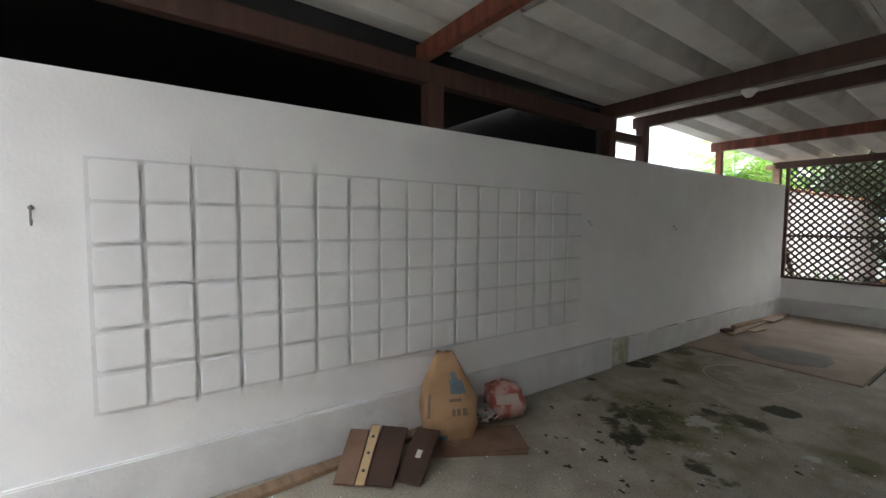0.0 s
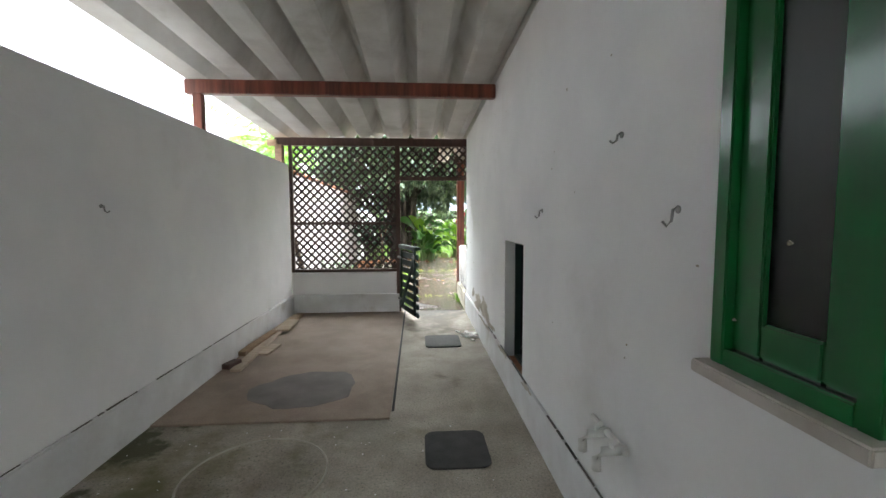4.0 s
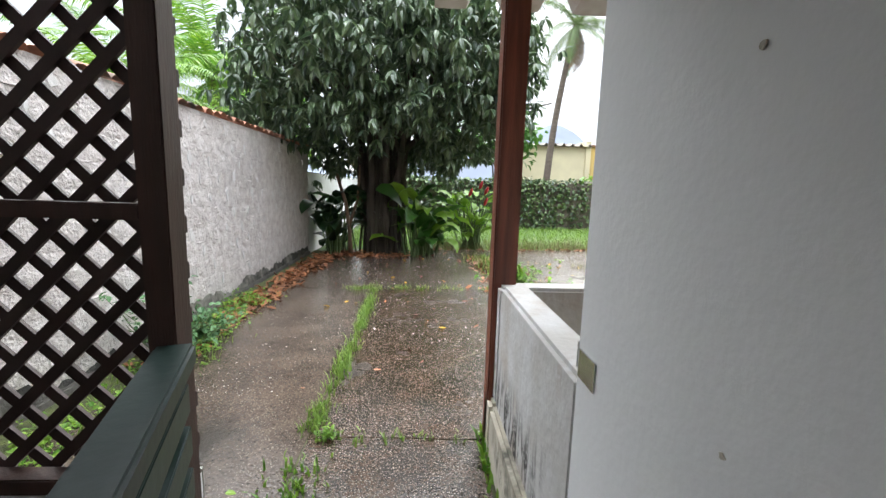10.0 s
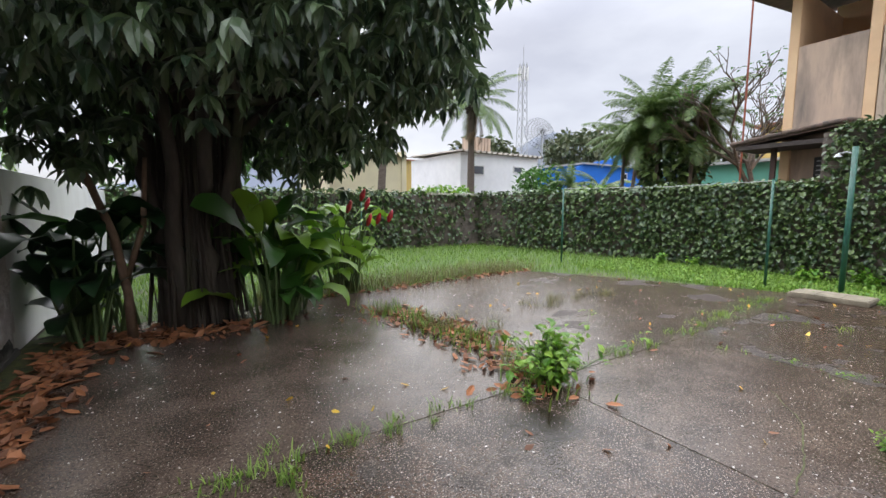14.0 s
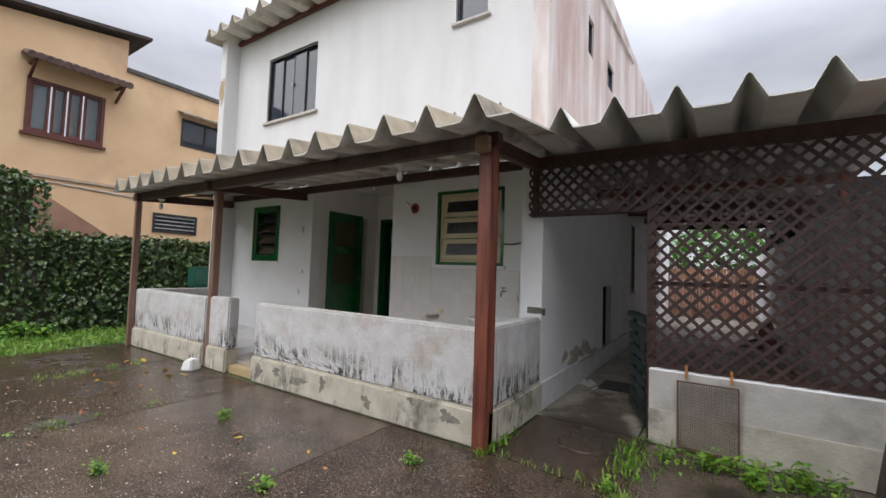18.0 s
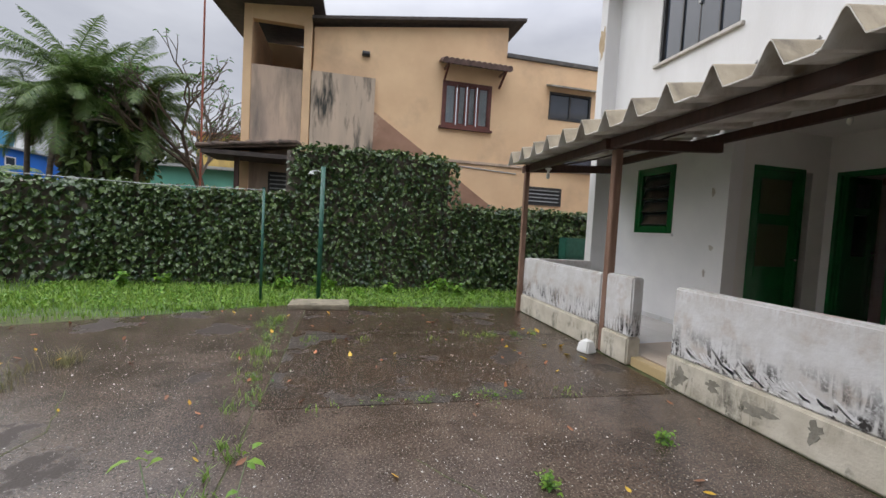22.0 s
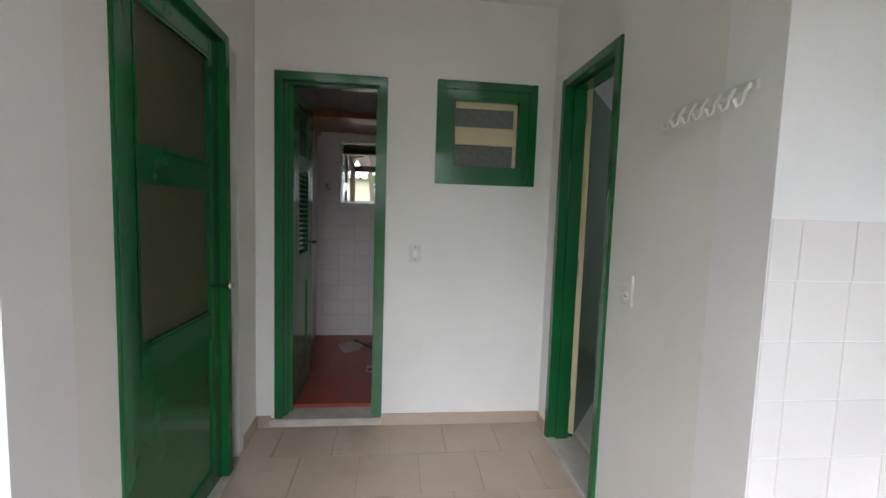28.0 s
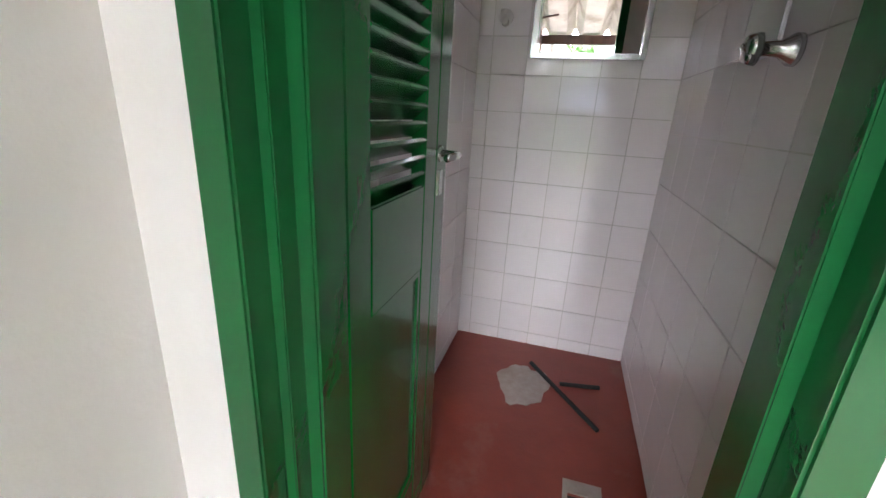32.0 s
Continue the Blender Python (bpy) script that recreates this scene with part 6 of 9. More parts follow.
rail = thing("hook_rail", "white plastic rail of coat hooks", "hook rail")
part("rail", G().box(XK, -0.86, 2.0, XK + 0.012, -0.5, 2.03), M["plastic"], rail, "", 0.003)
for i in range(7):
    y = -0.84 + i * 0.053
    part("hook", G().tube([(XK + 0.012, y, 2.02), (XK + 0.03, y, 1.99), (XK + 0.035, y, 1.965), (XK + 0.05, y, 1.955), (XK + 0.06, y, 1.975)], 0.006, 6), M["plastic"], rail)

sp = thing("water_stub", "capped plastic water stubs in the tiled wall", "pipe")
part("pipe", G().tube([(1.62, YB, 0.85), (1.62, YB + 0.05, 0.85), (1.68, YB + 0.07, 0.84), (1.78, YB + 0.07, 0.83)], 0.018, 10), M["dullgrey"], sp, smooth=True)
part("cap", G().disc((1.56, YB, 0.9), (0, 1, 0), 0.032, 0.02, 16), M["cream"], sp)
part("cap", G().tube([(1.76, YB + 0.07, 0.83), (1.82, YB + 0.07, 0.82)], 0.024, 12), M["plastic"], sp)

tank = thing("laundry_sink", "white ceramic laundry sink on the tiled wall", "sink")
g = G()
n = 24
def loop(w, d, z, y0):
    return [(0.62 + w * math.copysign(abs(math.cos(a)) ** 0.55, math.cos(a)), y0 + d * math.copysign(abs(math.sin(a)) ** 0.55, math.sin(a)), z) for a in (2 * math.pi * i / n for i in range(n))]
for w, d, z in ((0.17, 0.13, 0.66), (0.26, 0.19, 0.76), (0.31, 0.235, 0.88), (0.325, 0.245, 0.91), (0.3, 0.22, 0.91), (0.27, 0.19, 0.8), (0.2, 0.15, 0.73)):
    g.v += loop(w, d, z, YB + 0.26)
for k in range(6):
    g.f += [(k * n + j, k * n + (j + 1) % n, (k + 1) * n + (j + 1) % n, (k + 1) * n + j) for j in range(n)]
g.f += [tuple(reversed(range(n))), tuple(6 * n + j for j in range(n))]
part("basin", g, M["plastic"], tank, "", 0, True)
part("bracket", G().box(0.5, YB, 0.5, 0.74, YB + 0.1, 0.7), M["plastic"], tank, "", 0.01)
tp = thing("sink_tap", "metal tap over the laundry sink", "tap")
part("spout", G().tube([(0.62, YB, 1.22), (0.62, YB + 0.1, 1.22), (0.62, YB + 0.13, 1.19), (0.62, YB + 0.13, 1.16)], 0.012, 8), M["dullmetal"], tp, smooth=True)
part("handle", G().tube([(0.59, YB + 0.07, 1.265), (0.65, YB + 0.07, 1.265)], 0.008, 8).tube([(0.62, YB + 0.07, 1.22), (0.62, YB + 0.07, 1.265)], 0.007, 8), M["dullmetal"], tp)
sd = thing("soap_dish", "white ceramic soap dish set in the wall", "soap dish")
part("dish", ring("x", 0.3, 0.46, 1.1, 1.19, YB, YB + 0.04, 0.015), M["plastic"], sd, "", 0.004)
hose = thing("wall_cable", "thin dark cable slung across the wall", "cable")
part("cable", G().tube([(0.26, YB + 0.015, 1.83), (0.4, YB + 0.02, 1.82), (0.55, YB + 0.015, 1.8), (0.66, YB + 0.012, 1.81)], 0.008, 6), M["dark"], hose)
strap = thing("metal_strap", "bent galvanised metal strap on the wall corner", "bracket")
part("strap", G().box(-0.004, -0.12, 1.0, 0.0, -0.02, 1.075).box(-0.004, -0.012, 1.02, 0.16, -0.008, 1.09), M["metal"], strap)
blk = G()
pts = [(-0.11, -0.08, 0), (0.09, -0.09, 0), (0.11, 0.06, 0), (-0.06, 0.09, 0), (-0.08, -0.05, 0.14), (0.05, -0.07, 0.16), (0.09, 0.04, 0.12), (-0.05, 0.06, 0.15)]
blk.add(pts, [(3, 2, 1, 0), (4, 5, 6, 7), (0, 1, 5, 4), (1, 2, 6, 5), (2, 3, 7, 6), (3, 0, 4, 7)])
solid("foam_block", blk, M["plastic"], "broken white block at the foot of a post", "block", 0.015, m=pose(4.37, 1.42, 0.0, 0, 0, 30))

# ---------- bathroom ----------
def bz(y):
    """Height of the bathroom floor, which falls towards the door."""
    return 0.345 + (-2.2 - y) * 0.0387


bf = setting("bath_floor", G().prism([(3.42, -3.63, 0.2), (3.42, -2.2, 0.2), (3.42, -2.2, bz(-2.2)), (3.42, -3.63, bz(-3.63))], (0.85, 0, 0)), M["redfloor"], "red polished cement floor with pale marks", "floor")
part("cement_mark", blob(3.87, -3.28, 0.1, 0.15, 0.0, 3, 30, 0.2), M["palecement"], bf, "pale cement patch", m=Matrix.Translation((0, 0, bz(-3.28) + 0.0015)) @ Matrix.Translation((0, -3.28, 0)) @ Matrix.Rotation(-math.atan(0.0387), 4, "X") @ Matrix.Translation((0, 3.28, 0)))
part("drain", G().box(3.57, -2.84, 0.366, 3.585, -2.7, 0.374).box(3.675, -2.84, 0.366, 3.69, -2.7, 0.374).box(3.585, -2.84, 0.366, 3.675, -2.79, 0.374).box(3.585, -2.72, 0.366, 3.675, -2.7, 0.374), M["palecement"], bf)
part("drain_hole", G().box(3.585, -2.79, 0.363, 3.675, -2.72, 0.3675), M["dark"], bf)
shelf = setting("bath_loft", G().box(3.442, -3.61, 2.395, 4.246, -2.95, 2.45), M["varnish"], "varnished wooden loft board over the shower", "shelf", 0.004)
part("batten", G().box(3.442, -3.61, 2.36, 3.475, -2.95, 2.395).box(4.213, -3.61, 2.36, 4.246, -2.95, 2.395), M["varnish"], shelf)

mir = thing("wall_mirror", "square mirror in a worn aluminium frame", "mirror")
part("frame", ring("x", 3.585, 4.023, 1.724, 2.309, -3.609, -3.566, 0.022), M["metal"], mir, "worn aluminium frame", 0.003)
part("glass", G().box(3.606, -3.6, 1.744, 4.002, -3.578, 2.289), M["mirror"], mir)
val = thing("shower_valve", "chromed shower valve on the tiled wall", "tap")
part("body", G().tube([(3.443, -2.68, 1.638), (3.453, -2.68, 1.638), (3.473, -2.68, 1.638), (3.513, -2.68, 1.638)], [0.029, 0.029, 0.015, 0.012], 16), M["metal"], val, smooth=True)
part("handle", G().tube([(3.508, -2.68, 1.638), (3.528, -2.68, 1.638)], [0.03, 0.024], 12).tube([(3.523, -2.705, 1.645), (3.523, -2.655, 1.615)], 0.009, 8), M["metal"], val, smooth=True)
so = thing("soap_holder", "white ceramic soap holder on the tiled wall", "soap dish")
part("dish", G().box(3.443, -2.91, 1.64, 3.481, -2.76, 1.665).box(3.443, -2.91, 1.665, 3.452, -2.76, 1.74).box(3.474, -2.91, 1.665, 3.481, -2.76, 1.682), M["tile"], so, "", 0.004)
hk = thing("towel_hook", "white ceramic towel hook on the tiled wall", "hook")
part("hook", G().tube([(4.14, -3.61, 1.86), (4.14, -3.575, 1.86), (4.14, -3.565, 1.9)], 0.016, 10).disc((4.14, -3.61, 1.88), (0, 1, 0), 0.03, 0.008, 16), M["tile"], hk, smooth=True)
for a, b in (((3.85, -3.44), (3.57, -3.09)), ((3.715, -3.325), (3.55, -3.355))):
    st = thing("metal_rod", "short dark rod lying on the red floor", "rod")
    part("rod", G().tube([(a[0], a[1], bz(a[1]) + 0.009), (b[0], b[1], bz(b[1]) + 0.009)], 0.009, 8), M["dark"], st)


def tiled(parent, u0, u1, z0, z1, size, place, material, gap=0.003, shift=0.0, h=None, name="tile"):
    """Courses of square wall tiles, each an object on shared data; place(u, z) gives the pose of a tile's centre."""
    h = h or size
    shapes = {}
    nz = math.ceil((z1 - z0) / h - 0.05)
    for r in range(nz):
        a0, a1 = z1 - (r + 1) * h, z1 - r * h
        a0 = max(a0, z0)
        u = u0 - (shift * size if r % 2 else 0)
        while u < u1 - 0.01:
            b0, b1 = max(u, u0), min(u + size, u1)
            if b1 - b0 > 0.012:
                key = (round(b1 - b0, 3), round(a1 - a0, 3))
                if key not in shapes:
                    hw, hh = (b1 - b0) / 2 - gap / 2, (a1 - a0) / 2 - gap / 2
                    shapes[key] = G().box(-hw, -0.003, -hh, hw, 0.0028, hh).mesh(name, 0.001)
                    shapes[key].materials.append(material)
                part(name, shapes[key], None, parent, m=place((b0 + b1) / 2, (a0 + a1) / 2) @ pose(0, R.uniform(-0.0004, 0.0006), 0, R.uniform(-0.25, 0.25), 0, R.uniform(-0.25, 0.25)))
            u += size


tb = thing("bath_tiling", "white glazed wall tiles of the shower", "wall tiles", kind="structure")
tiled(tb, 3.438, 4.25, 0.395, 2.86, 0.15, lambda u, z: pose(u, -3.615, z), M["tile"])
tiled(tb, -3.61, YR - 0.15, 0.395, 2.86, 0.2, lambda u, z: pose(3.435, u, z, 0, 0, -90), M["tile"], h=0.2)
tiled(tb, -3.61, YR - 0.15, 0.395, 2.86, 0.2, lambda u, z: pose(4.252, u, z, 0, 0, 90), M["tile"], h=0.2)
tr = thing("rear_wall_tiling", "white tiles on the laundry side of the veranda wall", "wall tiles", kind="structure")
tiled(tr, 0.26, XK - 0.002, 0.26, 1.485, 0.165, lambda u, z: pose(u, YB, z), M["tile_dull"], gap=0.0025)
tiled(tr, 1.74, XK - 0.002, 1.485, 1.65, 0.165, lambda u, z: pose(u, YB, z), M["tile_dull"], gap=0.0025)

# ---------- floor tiles and skirting ----------
def floor_tiles(parent, x0, x1, y0, y1, sx, sy, material, shift=0.5, rot=0, skip=None, zadd=0.0):
    shapes = {}
    r, y = 0, y1
    while y > y0 + 0.01:
        a0, a1 = max(y - sy, y0), y
        x = x0 - (shift * sx if r % 2 else 0)
        while x < x1 - 0.01:
            b0, b1 = max(x, x0), min(x + sx, x1)
            cx, cy = (b0 + b1) / 2, (a0 + a1) / 2
            if b1 - b0 > 0.02 and not (skip and skip(cx, cy)):
                key = (round(b1 - b0, 3), round(a1 - a0, 3))
                if key not in shapes:
                    hw, hh = (b1 - b0) / 2 - 0.0013, (a1 - a0) / 2 - 0.0013
                    shapes[key] = G().box(-hw, -hh, -0.008, hw, hh, 0.0).mesh("tile", 0.001)
                    shapes[key].materials.append(material)
                part("tile", shapes[key], None, parent, m=pose(cx, cy, vfloor(cy) + zadd + R.uniform(-0.0004, 0.0004), -FALL, 0, 0))
            x += sx
        y -= sy
        r += 1


floor_tiles(vf, 0.16, 4.28, YB + 0.001, YV - 0.151, 0.33, 0.33, M["beige_tile"])
floor_tiles(vf, XK, XJ, YR, YB, 0.33, 0.33, M["beige_tile"])
floor_tiles(vf, 4.283, HX - 0.28, YB + 0.001, YV - 0.151, 0.33, 0.33, M["white_tile"], 0.0)
setting("kitchen_floor", G().box(0.97, -2.87, 0.0, XK - 0.18, YB - 0.2, 0.29), M["grout"], "pale grout bed of the kitchen floor", "floor")
for i in range(4):
    for j in range(6):
        part("tile", G().box(0.975 + i * 0.334, -2.86 + j * 0.37, 0.285, 1.305 + i * 0.334, -2.495 + j * 0.37, 0.296), M["white_tile"], bpy.data.objects["kitchen_floor"])


def skirt(x0, y0, x1, y1, nx, ny, h=0.075, mm="beige_tile"):
    """Skirting that follows the fall of the floor, standing off the wall along (nx, ny)."""
    t = 0.01
    a, b = (x0, y0), (x1, y1)
    vs = []
    for (x, y) in (a, b):
        z = vfloor(y)
        vs += [(x, y, z - 0.01), (x + nx * t, y + ny * t, z - 0.01), (x + nx * t, y + ny * t, z + h), (x, y, z + h)]
    part("skirting", G().add(vs, [(0, 1, 2, 3), (7, 6, 5, 4), (0, 4, 5, 1), (1, 5, 6, 2), (2, 6, 7, 3), (3, 7, 4, 0)]), M[mm], vf)


skirt(XK, YB, XK, -1.27, 1, 0)
skirt(XK, -1.94, XK, YR, 1, 0)
skirt(XK, YR, 3.55, YR, 0, 1)
skirt(4.23, YR, XJ, YR, 0, 1)
skirt(XJ, YR, XJ, -1.84, -1, 0)
skirt(XJ, -0.79, XJ, YB, -1, 0)
skirt(0.26, YB, XK, YB, 0, 1)
skirt(XJ, YB, HX - 0.21, YB, 0, 1, 0.07, "plinth")
part("skirting", G().box(0.97, -2.87, 0.29, XK - 0.19, -2.86, 0.37).box(0.97, -2.86, 0.29, 0.98, -0.7, 0.37), M["white_tile"], bpy.data.objects["kitchen_floor"])
for x, z, rx, rz, sd in ((4.52, 1.35, 0.03, 0.04, 1), (4.6, 1.0, 0.02, 0.05, 2), (4.37, 0.40, 0.035, 0.09, 3), (4.75, 0.28, 0.09, 0.025, 4), (4.55, 2.1, 0.03, 0.05, 6)):
    part("peeled_patch", wallblob("y", YB, x, z, rx, rz, sd), M["marble"] if z > 0.5 else M["terracotta_pale"], HOUSE, "spot of fallen paint")
part("peeled_patch", wallblob("x", XJ - 0.004, -0.50, 0.40, 0.05, 0.12, 9, rough=0.6), M["terracotta_pale"], HOUSE, "crumbled plaster at the corner")
for i, (x, y, rz) in enumerate(((2.95, -0.75, 30), (4.55, -0.1, 100))):
    solid("dry_leaf", G().add([(-0.06, 0, 0), (-0.02, 0.022, 0.008), (0.03, 0.02, 0.012), (0.06, 0, 0.02), (0.03, -0.018, 0.004), (-0.02, -0.02, 0.002)], [(0, 1, 2, 3, 4, 5)]).mesh("dry_leaf"),
          M["deadleaf"], "curled brown dry leaf on the tiles", "leaf", m=pose(x, y, vfloor(y) + 0.002, 0, 0, rz))

rod = thing("curtain_rod", "thin dark sagging rod under the veranda roof", "rod")
part("rod", G().tube([(4.15, 0.46, 2.71), (4.34, 0.52, 2.69), (4.65, 0.58, 2.64), (5.0, 0.63, 2.61), (5.6, 0.72, 2.585), (6.35, 0.8, 2.6), (6.72, 0.84, 2.66)], 0.012, 8), M["brown"], rod, smooth=True)


# ---------- yard paving ----------
yf = thing("yard_paving", "wet dark concrete slabs with grassy joints", "paving", kind="structure")
def far_edge(x):
    return 8.9 + 0.11 * x if x < 5 else 9.45 - (x - 5) * 2.0


def slab(x0, y0, x1, y1, mm):
    """One slab, its edges a little ragged, cut off along the lawn."""
    gap = 0.006
    pts = []
    for (ax, ay), (bx, by) in (((x0, y0), (x1, y0)), ((x1, y0), (x1, y1)), ((x1, y1), (x0, y1)), ((x0, y1), (x0, y0))):
        for k in range(16):
            u = k / 16
            x, y = ax + (bx - ax) * u, ay + (by - ay) * u
            x += 0.02 * noise.noise((x * 2.1, y * 2.1, 3.0)) + (gap if ax == x0 and bx == x0 else -gap if ax == x1 and bx == x1 else 0)
            y += 0.02 * noise.noise((x * 2.1, y * 2.1, 9.0)) + (gap if ay == y0 and by == y0 else -gap if ay == y1 and by == y1 else 0)
            pts.append((x, min(y, far_edge(x) + 0.12 * noise.noise((x * 1.3, 0, 1)))))
    g = G().prism([(x, y, -0.1) for x, y in pts], (0, 0, 0.1 + R.uniform(-0.002, 0.0)))
    part("slab", g, M[mm], yf)


part("joint_fill", G().box(-2.85, 0.1, -0.05, 7.1, 5.0, -0.007).box(-2.85, 5.0, -0.05, 6.2, 8.5, -0.007), M["joint"], yf, "mossy soil in the joints")
slab(-2.5, 0.16, -1.06, 4.93, "yard")
slab(-1.06, 0.095, -0.04, 1.245, "yard_brown")
slab(-1.06, 1.245, 0.97, 4.93, "yard_brown")
slab(0.97, 1.245, 3.1, 4.93, "yard")
slab(3.1, 1.245, 5.22, 4.93, "yard_brown")
slab(5.22, 1.245, 7.1, 4.93, "yard_brown")
slab(-2.5, 4.93, 1.05, 9.35, "yard")
slab(1.05, 4.93, 7.1, 9.35, "yard")
part("drain_cover", G().disc((-0.6, 0.55, 0.0), (0, 0, 1), 0.2, 0.003, 30), M["yard_brown"], yf, "round worn cement cover in the paving")
part("cover_rim", G().tube([(-0.6 + 0.205 * math.cos(a), 0.55 + 0.205 * math.sin(a), 0.0) for a in (2 * math.pi * i / 36 for i in range(37))], 0.005, 5, False), M["yard_brown"], yf)
sl2 = solid("cement_slab", G().box(6.72, 4.25, 0, 7.3, 5.2, 0.07), M["slab_beige"], "pale tiled cement slab at the lawn's edge", "slab", 0.01)
for i in range(3):
    part("tile", G().box(6.74, 4.27 + i * 0.306, 0.066, 7.28, 4.566 + i * 0.306, 0.078), M["slab_beige"], sl2, "", 0.003)


ck, kr = G(), random.Random(4)
for pts in (((1.0, 3.31), (1.46, 3.41), (1.9, 3.55), (2.31, 3.85)), ((-0.3, 2.0), (-0.1, 2.4), (0.25, 2.7)), ((2.0, 6.3), (2.9, 6.1), (3.6, 6.4))):
    for (ax, ay), (bx, by) in zip(pts, pts[1:]):
        for k in range(8):
            p, q = k / 8, (k + 1) / 8
            x0, y0, x1, y1 = ax + (bx - ax) * p, ay + (by - ay) * p, ax + (bx - ax) * q, ay + (by - ay) * q
            j0, j1 = 0.025 * noise.noise((x0 * 9, y0 * 9, 1)), 0.025 * noise.noise((x1 * 9, y1 * 9, 1))
            ck.add([(x0, y0 + j0 - 0.004, 0.0012), (x1, y1 + j1 - 0.004, 0.0012), (x1, y1 + j1 + 0.004, 0.0012), (x0, y0 + j0 + 0.004, 0.0012)], [(0, 1, 2, 3)])
tagged(part("crack", raw("crack", ck), M["joint"], yf, "thin dark cracks in the slabs"), kind="stuff")


# ---------- grass, weeds and litter ----------
def blades(n, where, hmin, hmax, w, lean, material, name, label, seed, kind="stuff", cat="grass"):
    """n bent blades at the places that where(r) gives."""
    r = random.Random(seed)
    g = G()
    for _ in range(n):
        p = where(r)
        if p is None:
            continue
        x, y, z = p
        h, a = r.uniform(hmin, hmax), r.uniform(0, 6.28)
        dx, dy = math.cos(a), math.sin(a)
        l = h * r.uniform(0.2, 1.0) * lean
        ww = w * r.uniform(0.7, 1.4)
        px, py = -dy * ww, dx * ww
        b = len(g.v)
        g.v += [(x - px, y - py, z), (x + px, y + py, z), (x + px * 0.8 + dx * l * 0.35, y + py * 0.8 + dy * l * 0.35, z + h * 0.6), (x - px * 0.8 + dx * l * 0.35, y - py * 0.8 + dy * l * 0.35, z + h * 0.6), (x + dx * l, y + dy * l, z + h)]
        g.f += [(b, b + 1, b + 2, b + 3), (b + 3, b + 2, b + 4)]
    return tagged(part(name, raw(name, g), material), label, cat, "", kind)


def tufts(pts, n, spread, seed, z=0.0):
    """A chooser of places in n uneven tufts dotted along a polyline."""
    q = random.Random(seed)
    spots = []
    for _ in range(n):
        k = q.randrange(len(pts) - 1)
        p = Vector(pts[k]).lerp(Vector(pts[k + 1]), q.random())
        spots.append((p.x + q.gauss(0, spread), p.y + q.gauss(0, spread), q.uniform(0.02, 0.09)))
    def f(r):
        x, y, s = r.choices(spots, [c[2] for c in spots])[0]
        return x + r.gauss(0, s), y + r.gauss(0, s * 0.6), z
    return f


def along(pts, spread, z=0.0):
    """A chooser of places scattered along a polyline."""
    seg = [(Vector(a), Vector(b)) for a, b in zip(pts, pts[1:])]
    ln = [(b - a).length for a, b in seg]
    def f(r):
        k = r.choices(range(len(seg)), ln)[0]
        a, b = seg[k]
        p = a.lerp(b, r.random())
        if noise.noise((p.x * 1.9, p.y * 1.9, 4)) < -0.12 and r.random() < 0.75:
            return None
        return p.x + r.gauss(0, spread), p.y + r.gauss(0, spread), z
    return f


def lawn(r):
    for _ in range(40):
        x, y = r.uniform(-2.6, 9.3), r.uniform(5.4, 15.2)
        if y > far_edge(x) + 0.05 + 0.2 * noise.noise((x * 1.3, 0, 1)) and x < 9.2 - max(0, (y - 9)) * 0.19:
            return x, y, -0.03
    return None


def strip(r):
    x, y = r.uniform(6.75, 9.2), r.uniform(-2.5, 9.6)
    lim = 7.0 + 0.25 * noise.noise((0, y * 0.9, 2)) + (0.2 if y < 2 else 0) - (0.4 if y > 6 else 0)
    return (x, y, -0.03) if x > lim else None


setting("lawn", G().add([(-2.85, 8.7, -0.035), (5.0, 9.4, -0.035), (7.0, 5.4, -0.035), (7.1, -3, -0.035), (9.4, -3, -0.035), (9.4, 9.2, -0.035), (8.2, 15.3, -0.035), (-2.85, 15.3, -0.035)], [tuple(range(8))]), M["lawn_soil"], "green lawn and weed strip by the hedge", "lawn")
blades(18000, lawn, 0.05, 0.16, 0.006, 0.8, M["grass"], "lawn_grass", "short green lawn grass", 11)
blades(2600, lambda r: (lambda x: (x, far_edge(x) + abs(r.gauss(0.15, 0.3)), -0.02))(r.uniform(-0.6, 5.2)), 0.10, 0.36, 0.003, 0.8, M["drygrass"], "tall_grass", "tall seeding grass at the paving's edge", 12)
blades(9000, strip, 0.04, 0.11, 0.012, 1.1, M["grass"], "strip_grass", "bright green grass by the hedge", 13)
blades(1900, along([(-1.06, 1.3, 0), (-1.04, 3.0, 0), (-1.08, 4.8, 0)], 0.035), 0.015, 0.09, 0.0042, 0.9, M["grass"], "joint_grass", "bright grass in a paving joint", 14)
blades(650, tufts([(-1.4, 4.9, 0), (0.6, 4.95, 0), (3.0, 5.0, 0)], 26, 0.05, 15), 0.02, 0.085, 0.0035, 1.3, M["grass"], "joint_grass", "grass in a paving joint", 15)
blades(480, tufts([(3.0, 5.0, 0), (6.2, 5.25, 0)], 24, 0.09, 16), 0.015, 0.075, 0.0035, 1.3, M["grass"], "joint_grass", "grass in a paving joint", 16)
blades(80, tufts([(3.05, 4.8, 0), (3.15, 3.2, 0), (3.2, 2.2, 0)], 9, 0.05, 17), 0.012, 0.05, 0.0035, 1.3, M["grass"], "joint_grass", "grass in a paving joint", 17)
blades(300, tufts([(5.0, 5.0, 0), (5.1, 2.6, 0), (5.3, 1.6, 0)], 14, 0.09, 18), 0.015, 0.06, 0.0035, 1.3, M["grass"], "joint_grass", "grass in a paving joint", 18)
